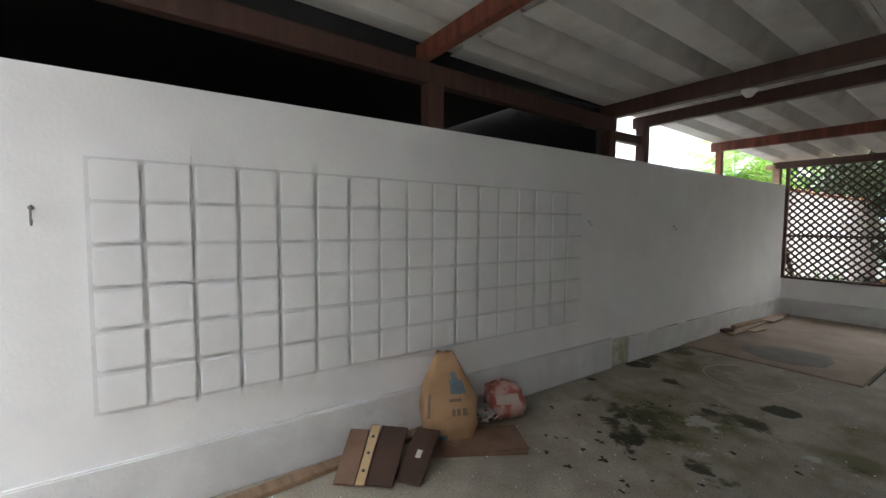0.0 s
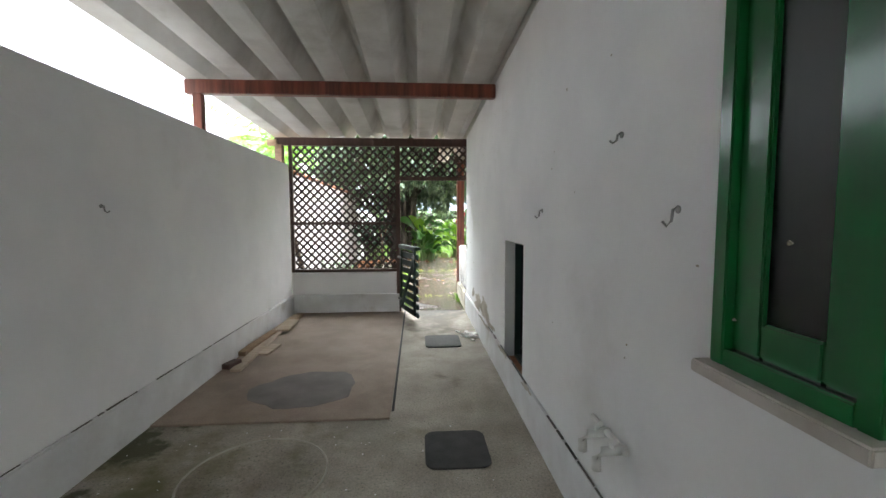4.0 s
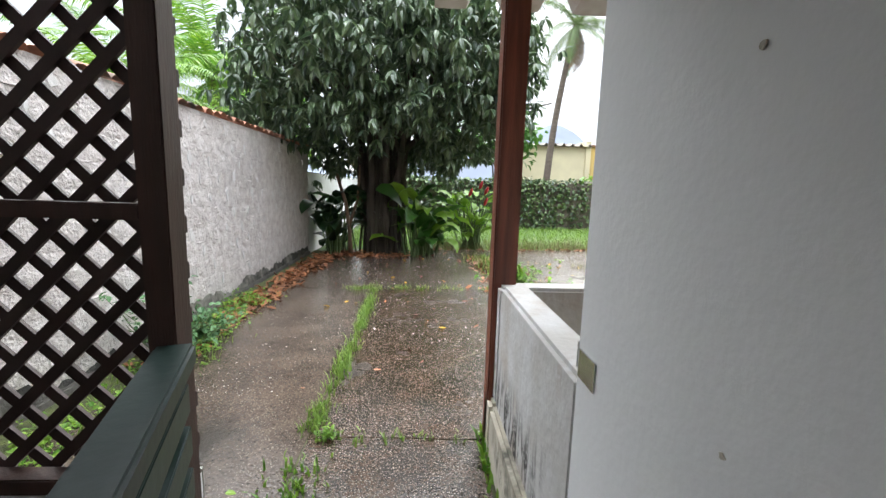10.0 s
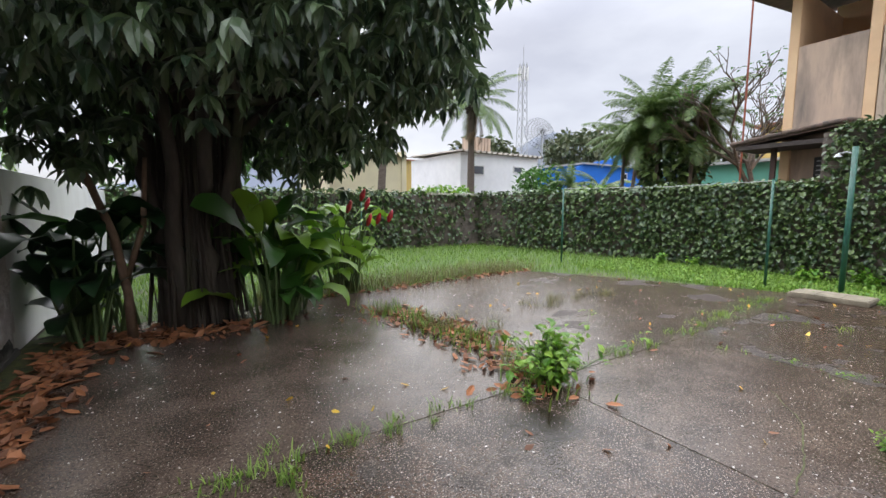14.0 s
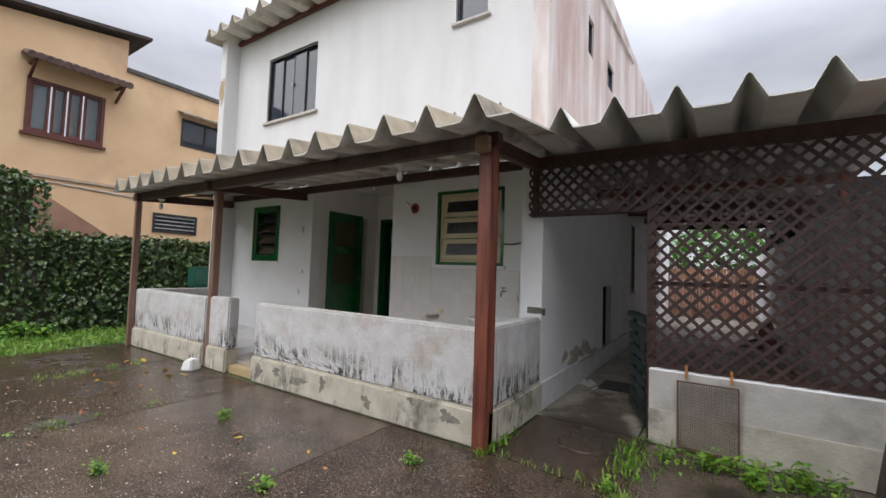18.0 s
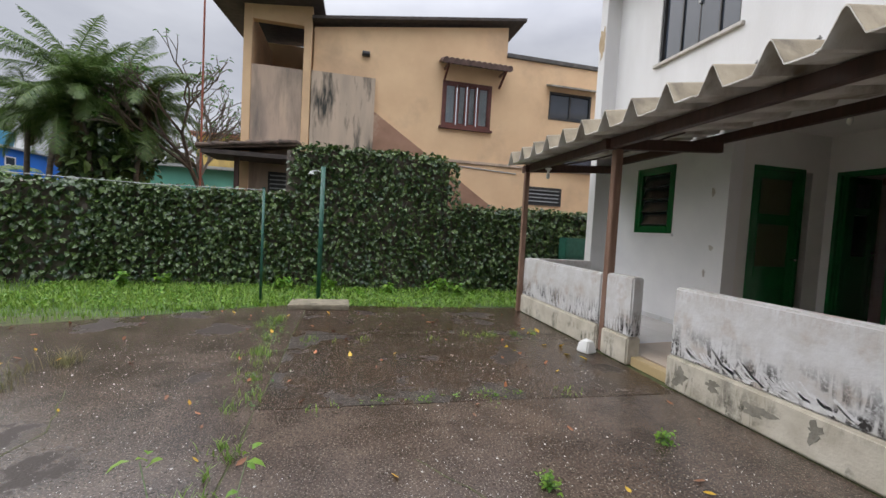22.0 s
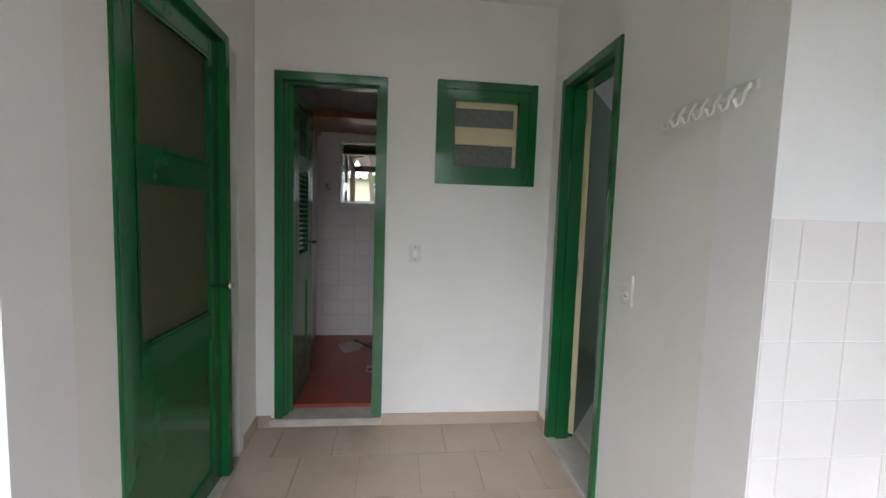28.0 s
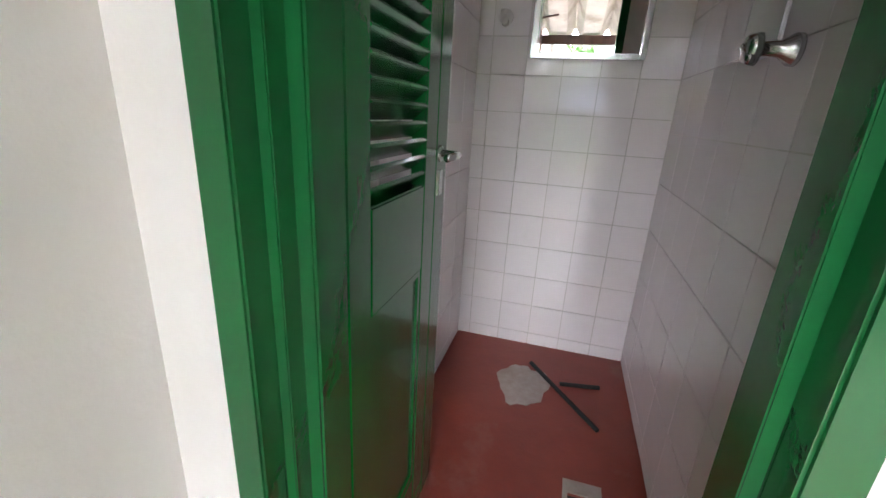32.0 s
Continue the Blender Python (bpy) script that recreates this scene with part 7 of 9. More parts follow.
blades(700, tufts([(0.75, 7.9, 0), (1.2, 6.9, 0), (1.15, 5.6, 0), (0.95, 4.9, 0)], 18, 0.2, 19), 0.04, 0.22, 0.002, 1.3, M["drygrass"], "tall_grass", "dry tufts between the slabs", 19)
blades(520, tufts([(2.6, 6.95, 0), (4.4, 6.7, 0)], 14, 0.1, 20), 0.03, 0.17, 0.002, 1.3, M["drygrass"], "tall_grass", "dry tufts between the slabs", 20)
blades(700, along([(0.8, 7.9, 0), (1.1, 5.5, 0), (0.9, 4.7, 0)], 0.16), 0.04, 0.16, 0.006, 0.9, M["grass"], "joint_grass", "green tufts between the slabs", 21)
blades(700, along([(-2.5, 0.4, 0), (-2.45, 2.6, 0), (-2.6, 4.2, 0)], 0.13), 0.03, 0.11, 0.004, 1.1, M["grass"], "wall_grass", "bright low grass along the block wall", 22)
blades(110, along([(-2.4, 0.3, 0), (-1.2, 0.4, 0)], 0.14), 0.04, 0.12, 0.004, 1.1, M["grass"], "wall_grass", "bright grass under the lattice wall", 23)
blades(260, along([(-0.95, 0.3, 0), (-1.0, 0.7, 0), (-1.05, 1.0, 0)], 0.07), 0.015, 0.06, 0.006, 1.0, M["leaf_bright"], "joint_grass", "bright weeds in the paving joint by the gate", 25)
blades(60, along([(-1.0, 1.245, 0), (-0.1, 1.245, 0)], 0.03), 0.02, 0.07, 0.006, 1.0, M["grass"], "joint_grass", "sparse weeds in a cross joint", 26)
blades(160, along([(0.0, 1.3, 0), (-0.03, 0.7, 0)], 0.03), 0.03, 0.09, 0.01, 1.1, M["leaf_bright"], "joint_grass", "weeds at the foot of the corner post", 24)


def clover(n, where, size, hmax, material, name, label, seed):
    """Low broad-leaved weeds: small leaves held at all heights up to hmax, thinning upwards."""
    r = random.Random(seed)
    g = G()
    for _ in range(n):
        p = where(r)
        if p is None:
            continue
        k = 0.5 + 0.8 * max(0.0, noise.noise((p[0] * 2.3, p[1] * 2.3, 6)) + 0.35)
        for _ in range(3):
            l = size * r.uniform(0.6, 1.3)
            q = Vector((p[0] + r.gauss(0, size * 0.6), p[1] + r.gauss(0, size * 0.6), p[2] + hmax * k * r.random() ** 1.4))
            leaf_quad(g, Matrix.Translation(q) @ turn(r, r.uniform(0, 6.28), r.gauss(0.2, 0.4), r.gauss(0, 0.3)), l, l * 0.75, 0.1, 0.2)
    return tagged(part(name, raw(name, g), material), label, "weeds", "", "stuff")


def litter(n, where, size, material, name, label, seed):
    r = random.Random(seed)
    g = G()
    for _ in range(n):
        p = where(r)
        if p is None:
            continue
        s, a = size * r.uniform(0.6, 1.3), r.uniform(0, 6.28)
        m_ = Matrix.Translation(p) @ Euler((r.gauss(0, 0.35), r.gauss(0, 0.35), a)).to_matrix().to_4x4()
        c = r.uniform(0.1, 0.35) * s
        g.add([m_ @ Vector(q) for q in ((-s, 0, 0.006), (-s * 0.4, s * 0.38, c), (s * 0.4, s * 0.32, c), (s, 0, 0.01), (s * 0.4, -s * 0.32, c * 0.8), (-s * 0.4, -s * 0.38, c * 0.7), (0, 0, 0.004))],
              [(0, 6, 1), (1, 6, 2), (2, 6, 3), (3, 6, 4), (4, 6, 5), (5, 6, 0)])
    return tagged(part(name, raw(name, g), material), label, "leaves", "", "stuff")


litter(900, along([(-2.55, 2.2, 0.0), (-2.5, 4.5, 0.0), (-2.45, 6.5, 0.0), (-2.4, 7.8, 0)], 0.13, 0.005), 0.07, M["deadleaf"], "fallen_leaves", "orange-brown fallen leaves along the wall", 31)
litter(420, along([(-2.3, 8.1, 0.0), (-1.0, 7.9, 0.0), (-0.5, 8.3, 0.0)], 0.2, 0.005), 0.08, M["deadleaf"], "fallen_leaves", "orange-brown fallen leaves under the tree", 32)
litter(520, along([(0.8, 7.7, 0.0), (1.1, 6.2, 0.0), (0.85, 4.8, 0.0)], 0.2, 0.01), 0.06, M["deadleaf"], "fallen_leaves", "fallen leaves among the tufts", 33)
litter(260, along([(-0.4, 9.0, 0.0), (3.0, 9.25, 0), (5.0, 9.4, 0.0)], 0.12, 0.005), 0.06, M["deadleaf"], "fallen_leaves", "fallen leaves at the lawn's edge", 34)
litter(120, lambda r: (r.uniform(-2, 6.8), r.uniform(1.5, 8.5), 0.004), 0.035, M["deadleaf"], "fallen_leaves", "scattered small brown fallen leaves", 37)
litter(60, lambda r: (r.uniform(-2, 6.5), r.uniform(1.8, 8.5), 0.004), 0.04, M["yellowleaf"], "yellow_leaves", "scattered yellow fallen leaves", 35)
litter(14, along([(4.2, 1.6, 0), (5.2, 1.7, 0), (6.2, 1.9, 0)], 0.12, 0.004), 0.06, M["yellowleaf"], "yellow_leaves", "yellow fallen leaves by the parapet", 36)
peb = G()
for _ in range(13000):
    x, y = R.uniform(-2.1, 6.6), R.uniform(0.2, 1.0) ** 1.6 * 7.3 + 1.2
    if noise.noise((x * 0.8, y * 0.8, 7)) < -0.1:
        continue
    s = R.uniform(0.0018, 0.0055) * (2.2 if R.random() < 0.08 else 1)
    peb.add([(x - s, y, 0.001), (x, y - s * R.uniform(0.5, 1), 0.001), (x + s, y, 0.001), (x, y + s * R.uniform(0.5, 1), 0.001), (x, y, 0.001 + s * 0.5)], [(0, 1, 4), (1, 2, 4), (2, 3, 4), (3, 0, 4)])
tagged(part("grit", raw("grit", peb), M["marble"]), "pale grit and paint flecks on the wet concrete", "grit", "", "stuff")


# ---------- leaves ----------
def leaf_quad(g, m_, l, w, fold=0.2, droop=0.25):
    """A pointed leaf, folded along its rib, its tip drooping; its stalk at the origin, along +x."""
    vs = [(0, 0, 0), (l * 0.35, w / 2, w * fold), (l * 0.75, w * 0.36, w * fold * 0.7 - l * droop * 0.4), (l, 0, -l * droop), (l * 0.75, -w * 0.36, w * fold * 0.7 - l * droop * 0.4), (l * 0.35, -w / 2, w * fold), (l * 0.5, 0, -l * droop * 0.12)]
    g.add([m_ @ Vector(v) for v in vs], [(0, 6, 1), (1, 6, 2), (2, 6, 3), (3, 6, 4), (4, 6, 5), (5, 6, 0)])


def turn(r, yaw, pitch, roll=0.0):
    return (Euler((0, 0, yaw)).to_matrix() @ Euler((0, -pitch, 0)).to_matrix() @ Euler((roll, 0, 0)).to_matrix()).to_4x4()


def ivy_wall(name, a, b, z0, top, leaf, per, face, label, seed, bare=None):
    """A low wall from a to b wholly covered by ivy. top(u) gives its height at u metres from a; face is +1 if leaves grow to the left of the way a to b."""
    r = random.Random(seed)
    a, b = Vector((*a, 0)), Vector((*b, 0))
    d = (b - a).normalized()
    nrm = Vector((-d.y, d.x, 0)) * face
    ln = (b - a).length
    w = thing(name, label, "hedge", kind="structure")
    n = max(2, int(ln / 0.5))
    g = G()
    for i in range(n):
        u0, u1 = ln * i / n, ln * (i + 1) / n
        p, q = a + d * u0, a + d * u1
        h = top((u0 + u1) / 2) - 0.06
        vs = [p, q, q - nrm * 0.2, p - nrm * 0.2]
        g.add([v + Vector((0, 0, z0)) for v in vs] + [v + Vector((0, 0, h)) for v in vs], [(3, 2, 1, 0), (4, 5, 6, 7), (0, 1, 5, 4), (1, 2, 6, 5), (2, 3, 7, 6), (3, 0, 4, 7)])
    part("core", g, M["stone_bare"], w, "old stone wall behind the ivy")
    lv = G()
    area = sum(top(ln * (i + 0.5) / n) * ln / n for i in range(n))
    for _ in range(int(area * per)):
        u = r.uniform(0, ln)
        h = top(u)
        z = z0 + 0.02 + (h - z0) * r.random() ** 0.95
        if bare and bare(u, z, r):
            continue
        depth = 0.02 + 0.10 * r.random() + 0.05 * noise.noise((u * 1.4, z * 1.4, seed))
        p = a + d * u + nrm * depth + Vector((0, 0, z))
        yaw = math.atan2(nrm.y, nrm.x) + r.gauss(0, 0.75)
        l = leaf * r.uniform(0.6, 1.35)
        leaf_quad(lv, Matrix.Translation(p) @ turn(r, yaw, r.gauss(-0.55, 0.5), r.gauss(0, 0.4)), l, l * 0.8, 0.12, 0.3)
    for _ in range(int(ln * per * 0.35)):
        u = r.uniform(0, ln)
        p = a + d * u - nrm * r.uniform(-0.1, 0.22) + Vector((0, 0, top(u) + abs(r.gauss(0, 0.05)) - 0.05))
        l = leaf * r.uniform(0.6, 1.3)
        leaf_quad(lv, Matrix.Translation(p) @ turn(r, r.uniform(0, 6.28), r.gauss(0.25, 0.5), r.gauss(0, 0.4)), l, l * 0.8, 0.12, 0.3)
    tagged(part("ivy", raw("ivy", lv), M["leaf_ivy"], w), kind="stuff")
    return w


def top_right(u):
    y = -4 + u
    base = 1.92 + 0.05 * noise.noise((u * 0.9, 0, 0))
    if 1.85 < y < 5.55:
        return 3.0 + 0.1 * noise.noise((u * 1.7, 3, 0)) - max(0, y - 5.3) * 0.6 - max(0, 2.3 - y) * 0.35
    return base


ivy_wall("ivy_hedge", (9.3, -4), (9.3, 9.2), -0.05, top_right, 0.1, 540, 1, "tall ivy-covered boundary wall of the yard", 51)
ivy_wall("ivy_hedge", (9.3, 9.2), (8.2, 15.3), -0.05, lambda u: 1.9 + 0.04 * noise.noise((u, 0, 5)), 0.13, 230, 1, "ivy-covered boundary wall of the yard", 52, lambda u, z, r: u > 4.3 and r.random() < 0.62 + 0.3 * noise.noise((u * 2, z * 2, 1)))
ivy_wall("ivy_hedge", (8.2, 15.3), (-3.0, 15.3), -0.05, lambda u: 1.86 + 0.05 * noise.noise((u, 2, 5)), 0.14, 200, 1, "ivy-covered rear boundary wall with a bare stone patch", 53, lambda u, z, r: u < 3.4 and r.random() < 0.95 - 0.2 * u + 0.3 * noise.noise((u * 2, z * 2, 1)))
coping = setting("hedge_coping", G().box(8.1, 15.2, 1.84, 9.0, 15.5, 1.9).box(6.0, 15.2, 1.82, 8.1, 15.45, 1.9), M["cement"], "bare cement coping on the rear wall", "coping", 0.01)

clover(3300, strip, 0.05, 0.1, M["leaf_bright"], "strip_weeds", "lush bright green low weeds by the hedge", 113)
clover(900, along([(-2.5, 0.4, 0), (-2.45, 2.6, 0), (-2.6, 4.4, 0)], 0.14), 0.035, 0.09, M["leaf_bright"], "wall_weeds", "bright low weeds along the block wall", 122)
clover(150, along([(-2.4, 0.3, 0), (-1.2, 0.4, 0)], 0.14), 0.04, 0.1, M["leaf_bright"], "wall_weeds", "bright weeds under the lattice wall", 123)
clover(50, along([(3.1, 4.5, 0), (3.2, 3.0, 0), (3.15, 2.3, 0)], 0.06), 0.022, 0.04, M["leaf_bright"], "joint_weeds", "small bright weeds in a paving joint", 124)
clover(150, along([(3.2, 5.0, 0), (4.6, 5.1, 0), (6.3, 5.3, 0)], 0.13), 0.02, 0.04, M["leaf_weed"], "joint_weeds", "small weeds in a paving joint", 125)
# leafy weeds
def bush(name, x, y, z, n, radius, height, leaf, material, label, seed, cat="plant", stem="leaf"):
    """A leafy plant: thin stems that fork from its base, leaves all along them."""
    r = random.Random(seed)
    t = thing(name, label, cat, pose(x, y, z))
    st, lv = G(), G()
    for _ in range(n):
        a, tilt = r.uniform(0, 6.28), abs(r.gauss(0, 0.5))
        h = height * r.uniform(0.5, 1.0)
        pts = [(0, 0, 0)]
        for k in range(1, 6):
            u = k / 5
            rr = radius * tilt * u ** 1.3
            pts.append((rr * math.cos(a + 0.3 * u) + r.gauss(0, 0.01), rr * math.sin(a + 0.3 * u) + r.gauss(0, 0.01), h * u))
        st.tube(pts, [0.006, 0.005, 0.005, 0.004, 0.003, 0.002], 5, False)
        for k in range(1, 6):
            for _ in range(r.randint(2, 5)):
                p = Vector(pts[k]) + Vector((r.gauss(0, 0.02), r.gauss(0, 0.02), r.gauss(0, 0.03)))
                l = leaf * r.uniform(0.6, 1.3)
                leaf_quad(lv, Matrix.Translation(p) @ turn(r, r.uniform(0, 6.28), r.gauss(0.15, 0.45), r.gauss(0, 0.3)), l, l * 0.62, 0.12, 0.35)
    part("stem", raw("stem", st), M["stalk"], t)
    tagged(part("foliage", raw("foliage", lv), material, t), kind="stuff")
    return t


bush("weed_bush", 0.98, 4.85, 0, 34, 0.75, 0.46, 0.075, M["leaf_bright"], "bright green weed growing from a paving joint", 61)
bush("weed_bush", -2.45, 2.2, 0, 30, 0.6, 0.72, 0.06, M["leaf_weed2"], "bluish-green weed against the block wall", 62)
bush("weed_bush", -2.4, 2.75, 0, 22, 0.6, 0.4, 0.055, M["leaf_weed2"], "bluish-green weed against the block wall", 63)
for i, (x, y, s) in enumerate(((1.95, 3.15, 0.12), (2.3, 2.1, 0.08), (0.9, 2.6, 0.08), (-0.95, 1.25, 0.06), (0.35, 1.75, 0.07), (-1.2, 0.45, 0.14), (-1.5, 0.45, 0.22), (-2.1, 0.4, 0.25), (-1.8, 0.6, 0.2), (0.6, 4.75, 0.12))):
    bush("weed_tuft", x, y, 0, 6, s * 0.8, s * 0.6, 0.03 if s < 0.15 else 0.055, M["leaf_bright"], "small green weed in the paving", 70 + i)
for i in range(14):
    bush("weed_tuft", R.uniform(8.3, 9.1), R.uniform(-1.5, 9), -0.03, 8, 0.22, R.uniform(0.15, 0.35), 0.09, M["leaf_bright"], "low bright weed at the hedge's foot", 90 + i)


# ---------- poles in the yard ----------
for x, y, h, r_, arm in ((7.75, 4.8, 2.4, 0.04, True), (7.28, 5.7, 1.9, 0.022, False), (6.8, 9.95, 1.9, 0.022, False), (3.2, 14.6, 1.7, 0.02, False)):
    p = thing("garden_pole", "green painted metal pole in the weeds", "pole", group="green garden poles")
    part("shaft", G().tube([(x, y, -0.05), (x, y, h)], r_, 12), M["polegreen"], p, smooth=True)
    if arm:
        part("shower_arm", G().tube([(x, y, h - 0.12), (x - 0.02, y + 0.1, h - 0.08), (x - 0.02, y + 0.2, h - 0.1)], 0.012, 8).tube([(x - 0.02, y + 0.2, h - 0.1), (x - 0.02, y + 0.2, h - 0.15)], [0.02, 0.06], 14), M["dullgrey"], p, "small shower head")
    else:
        part("cap", G().tube([(x, y, h), (x, y, h + 0.02)], r_ * 1.15, 10), M["polegreen"], p)
net = thing("clothes_line", "thin pale line slung between poles", "line")
part("cord", G().tube([(6.8, 9.95, 1.88), (6.9, 9.0, 1.86), (7.1, 7.4, 1.84), (7.28, 5.7, 1.88)], 0.006, 5), M["dullgrey"], net)

rack = thing("wire_rack", "rusty expanded-metal sheet leaning on the low wall", "metal sheet")
part("frame", ring("x", -1.72, -1.28, 0.02, 0.58, 0.165, 0.18, 0.012), M["rust"], rack)
g = G()
for i in range(26):
    u = -1.72 + i * 0.0169
    g.beam((u, 0.175, 0.02 + (0.0 if i % 2 else 0.0)), (u + 0.002, 0.175, 0.58), 0.003, 0.002)
for i in range(34):
    z = 0.03 + i * 0.0165
    g.box(-1.71, 0.173, z, -1.29, 0.176, z + 0.003)
part("mesh", g, M["rust"], rack)
for x in (-1.36, -1.68):
    cp = thing("clothes_peg", "wooden clothes peg on the wall top", "peg")
    part("peg", G().box(x, 0.1, 0.6, x + 0.02, 0.16, 0.7), M["orange_peg"], cp, "", 0.003)
pole = thing("leaning_post", "weathered wooden post leaning at the wall", "post")
part("post", G().tube([(-2.48, 0.34, 0.0), (-2.57, 0.27, 0.5), (-2.68, 0.21, 1.0), (-2.72, 0.19, 1.18)], [0.042, 0.038, 0.036, 0.032], 10), M["driftwood"], pole, smooth=True)

# ---------- block wall of the yard: blocks and coping tiles ----------
bshapes = []
for k in range(6):
    r = random.Random(200 + k)
    g = G()
    us = [-0.199, -0.188, -0.1, 0.0, 0.1, 0.188, 0.199]
    vs_ = [-0.099, -0.089, -0.03, 0.03, 0.089, 0.099]
    drop = r.uniform(0.0003, 0.0028)
    for j, v in enumerate(vs_):
        for i, u in enumerate(us):
            rim = i in (0, len(us) - 1) or j in (0, len(vs_) - 1)
            g.v.append((0.0085 - (drop * r.uniform(0.2, 1.2) if rim else r.uniform(-0.002, 0.002)), u + (0 if rim else r.gauss(0, 0.006)), v + (0 if rim else r.gauss(0, 0.004))))
    nu, nv = len(us), len(vs_)
    g.f = [(j * nu + i, j * nu + i + 1, (j + 1) * nu + i + 1, (j + 1) * nu + i) for j in range(nv - 1) for i in range(nu - 1)]
    me = raw("block", g, True)
    me.materials.append(M["render_block"])
    bshapes.append(me)
rr = random.Random(77)
for j in range(10):
    for i in range(20):
        y = 0.33 + i * 0.397 + (0.2 if j % 2 else 0)
        if y > 7.95:
            continue
        part("block", bshapes[rr.randrange(6)], None, yw, m=pose(XY - 0.011 + rr.uniform(-0.0015, 0.0015), y, 0.3 + j * 0.2, 0, rr.uniform(-0.25, 0.25), rr.uniform(-0.3, 0.3)))
mr = random.Random(91)
for j in range(10):
    z0, y = 0.4 + j * 0.2, 0.16
    rg = G()
    while y < 7.9:
        ln, dz, out = mr.uniform(0.04, 0.2), mr.uniform(-0.012, 0.012), mr.uniform(0.002, 0.009)
        if mr.random() < 0.5:
            m_ = max(3, int(ln / 0.035))
            b_ = len(rg.v)
            for i in range(m_ + 1):
                u = i / m_
                w_ = math.sin(math.pi * u) ** 0.4
                zz, hh, oo = z0 + dz + mr.gauss(0, 0.003), 0.012 * w_ * mr.uniform(0.6, 1.4), out * w_ * mr.uniform(0.7, 1.3)
                rg.v += [(XY - 0.006, y + ln * u, zz + hh * 1.6), (XY - 0.002 + oo, y + ln * u, zz), (XY - 0.006, y + ln * u, zz - hh * 0.7)]
                if i:
                    o_ = b_ + 3 * i
                    rg.f += [(o_ - 3, o_, o_ + 1, o_ - 2), (o_ - 2, o_ + 1, o_ + 2, o_ - 1)]
        y += ln + mr.uniform(0.0, 0.2)
    tagged(part("bed_joint", raw("bed_joint", rg), M["render_block"], yw, "squeezed-out mortar ridge"), kind="stuff")
for j in range(10):
    for i in range(20):
        if mr.random() < 0.55:
            y, z = 0.33 + (i + 0.5) * 0.397 + (0.2 if j % 2 else 0) + mr.gauss(0, 0.02), 0.3 + j * 0.2 + mr.gauss(0, 0.015)
            if y < 7.9:
                w_, h_ = mr.uniform(0.012, 0.045), mr.uniform(0.05, 0.085)
                ph = mr.uniform(0, 6.28)
                pts = [(w_ * (1 + 0.3 * math.sin(2 * a + ph)) * math.cos(a), h_ * (1 + 0.2 * math.sin(3 * a + ph)) * math.sin(a)) for a in (2 * math.pi * q / 12 for q in range(12))]
                sg = G()
                sg.v = [(XY - 0.006, y + u, z + v) for u, v in pts] + [(XY + 0.003 + mr.uniform(0, 0.004), y + u * 0.78 + 0.004, z + v * 0.82) for u, v in pts]
                sg.f = [(q, (q + 1) % 12, 12 + (q + 1) % 12, 12 + q) for q in range(12)] + [tuple(range(12, 24))]
                part("mortar_smear", raw("mortar_smear", sg), M["smooth_mortar"], yw)
fg, fr = G(), random.Random(83)
top_ = 0.12
for i in range(196):
    top_ = min(0.19, max(0.07, top_ + fr.gauss(0, 0.022)))
    y = 0.14 + i * 0.04
    fg.v += [(XY + 0.012 + fr.uniform(0, 0.006), y, -0.02), (XY + 0.005 + fr.uniform(0, 0.004), y, top_ * 0.6), (XY - 0.013, y, top_)]
    if i:
        b_ = len(fg.v) - 6
        fg.f += [(b_, b_ + 3, b_ + 4, b_ + 1), (b_ + 1, b_ + 4, b_ + 5, b_ + 2)]
part("wall_foot", raw("wall_foot", fg, True), M["wall_foot"], yw, "damp mouldy cement foot")
part("top", G().box(XY - 0.15, 0.13, 2.2, XY - 0.005, 8.05, 2.23), M["render_block"], yw)
ct = G()
n = 7
for k in range(n):
    a = math.pi * k / (n - 1)
    ct.v += [(-0.1 + 0.22 * 1, 0.09 * math.cos(a), 0.055 * math.sin(a)), (-0.17, 0.075 * math.cos(a), 0.06 + 0.05 * math.sin(a))]
ct.f = [(2 * k, 2 * k + 2, 2 * k + 3, 2 * k + 1) for k in range(n - 1)]
cme = raw("coping_tile", ct, True)
cme.materials.append(M["terracotta"])
cop = thing("wall_coping", "mossy terracotta barrel tiles along the wall top", "coping", kind="structure")
for i in range(46):
    y = 0.25 + i * 0.172
    part("coping_tile", cme, None, cop, m=pose(XY - 0.07 + rr.uniform(-0.015, 0.015), y, 2.225 + rr.uniform(-0.01, 0.012), rr.uniform(-3, 3), rr.uniform(-3, 3), rr.uniform(-3, 3)))


# ---------- the big tree ----------
def limb(g, a, b, r0, r1, r, bend=0.15, n=7):
    a, b = Vector(a), Vector(b)
    pts = []
    for k in range(n):
        u = k / (n - 1)
        p = a.lerp(b, u) + Vector((r.gauss(0, 1), r.gauss(0, 1), 0)) * bend * math.sin(math.pi * u) * 0.4
        pts.append(p)
    g.tube(pts, [r0 + (r1 - r0) * k / (n - 1) for k in range(n)], 9)
    return pts


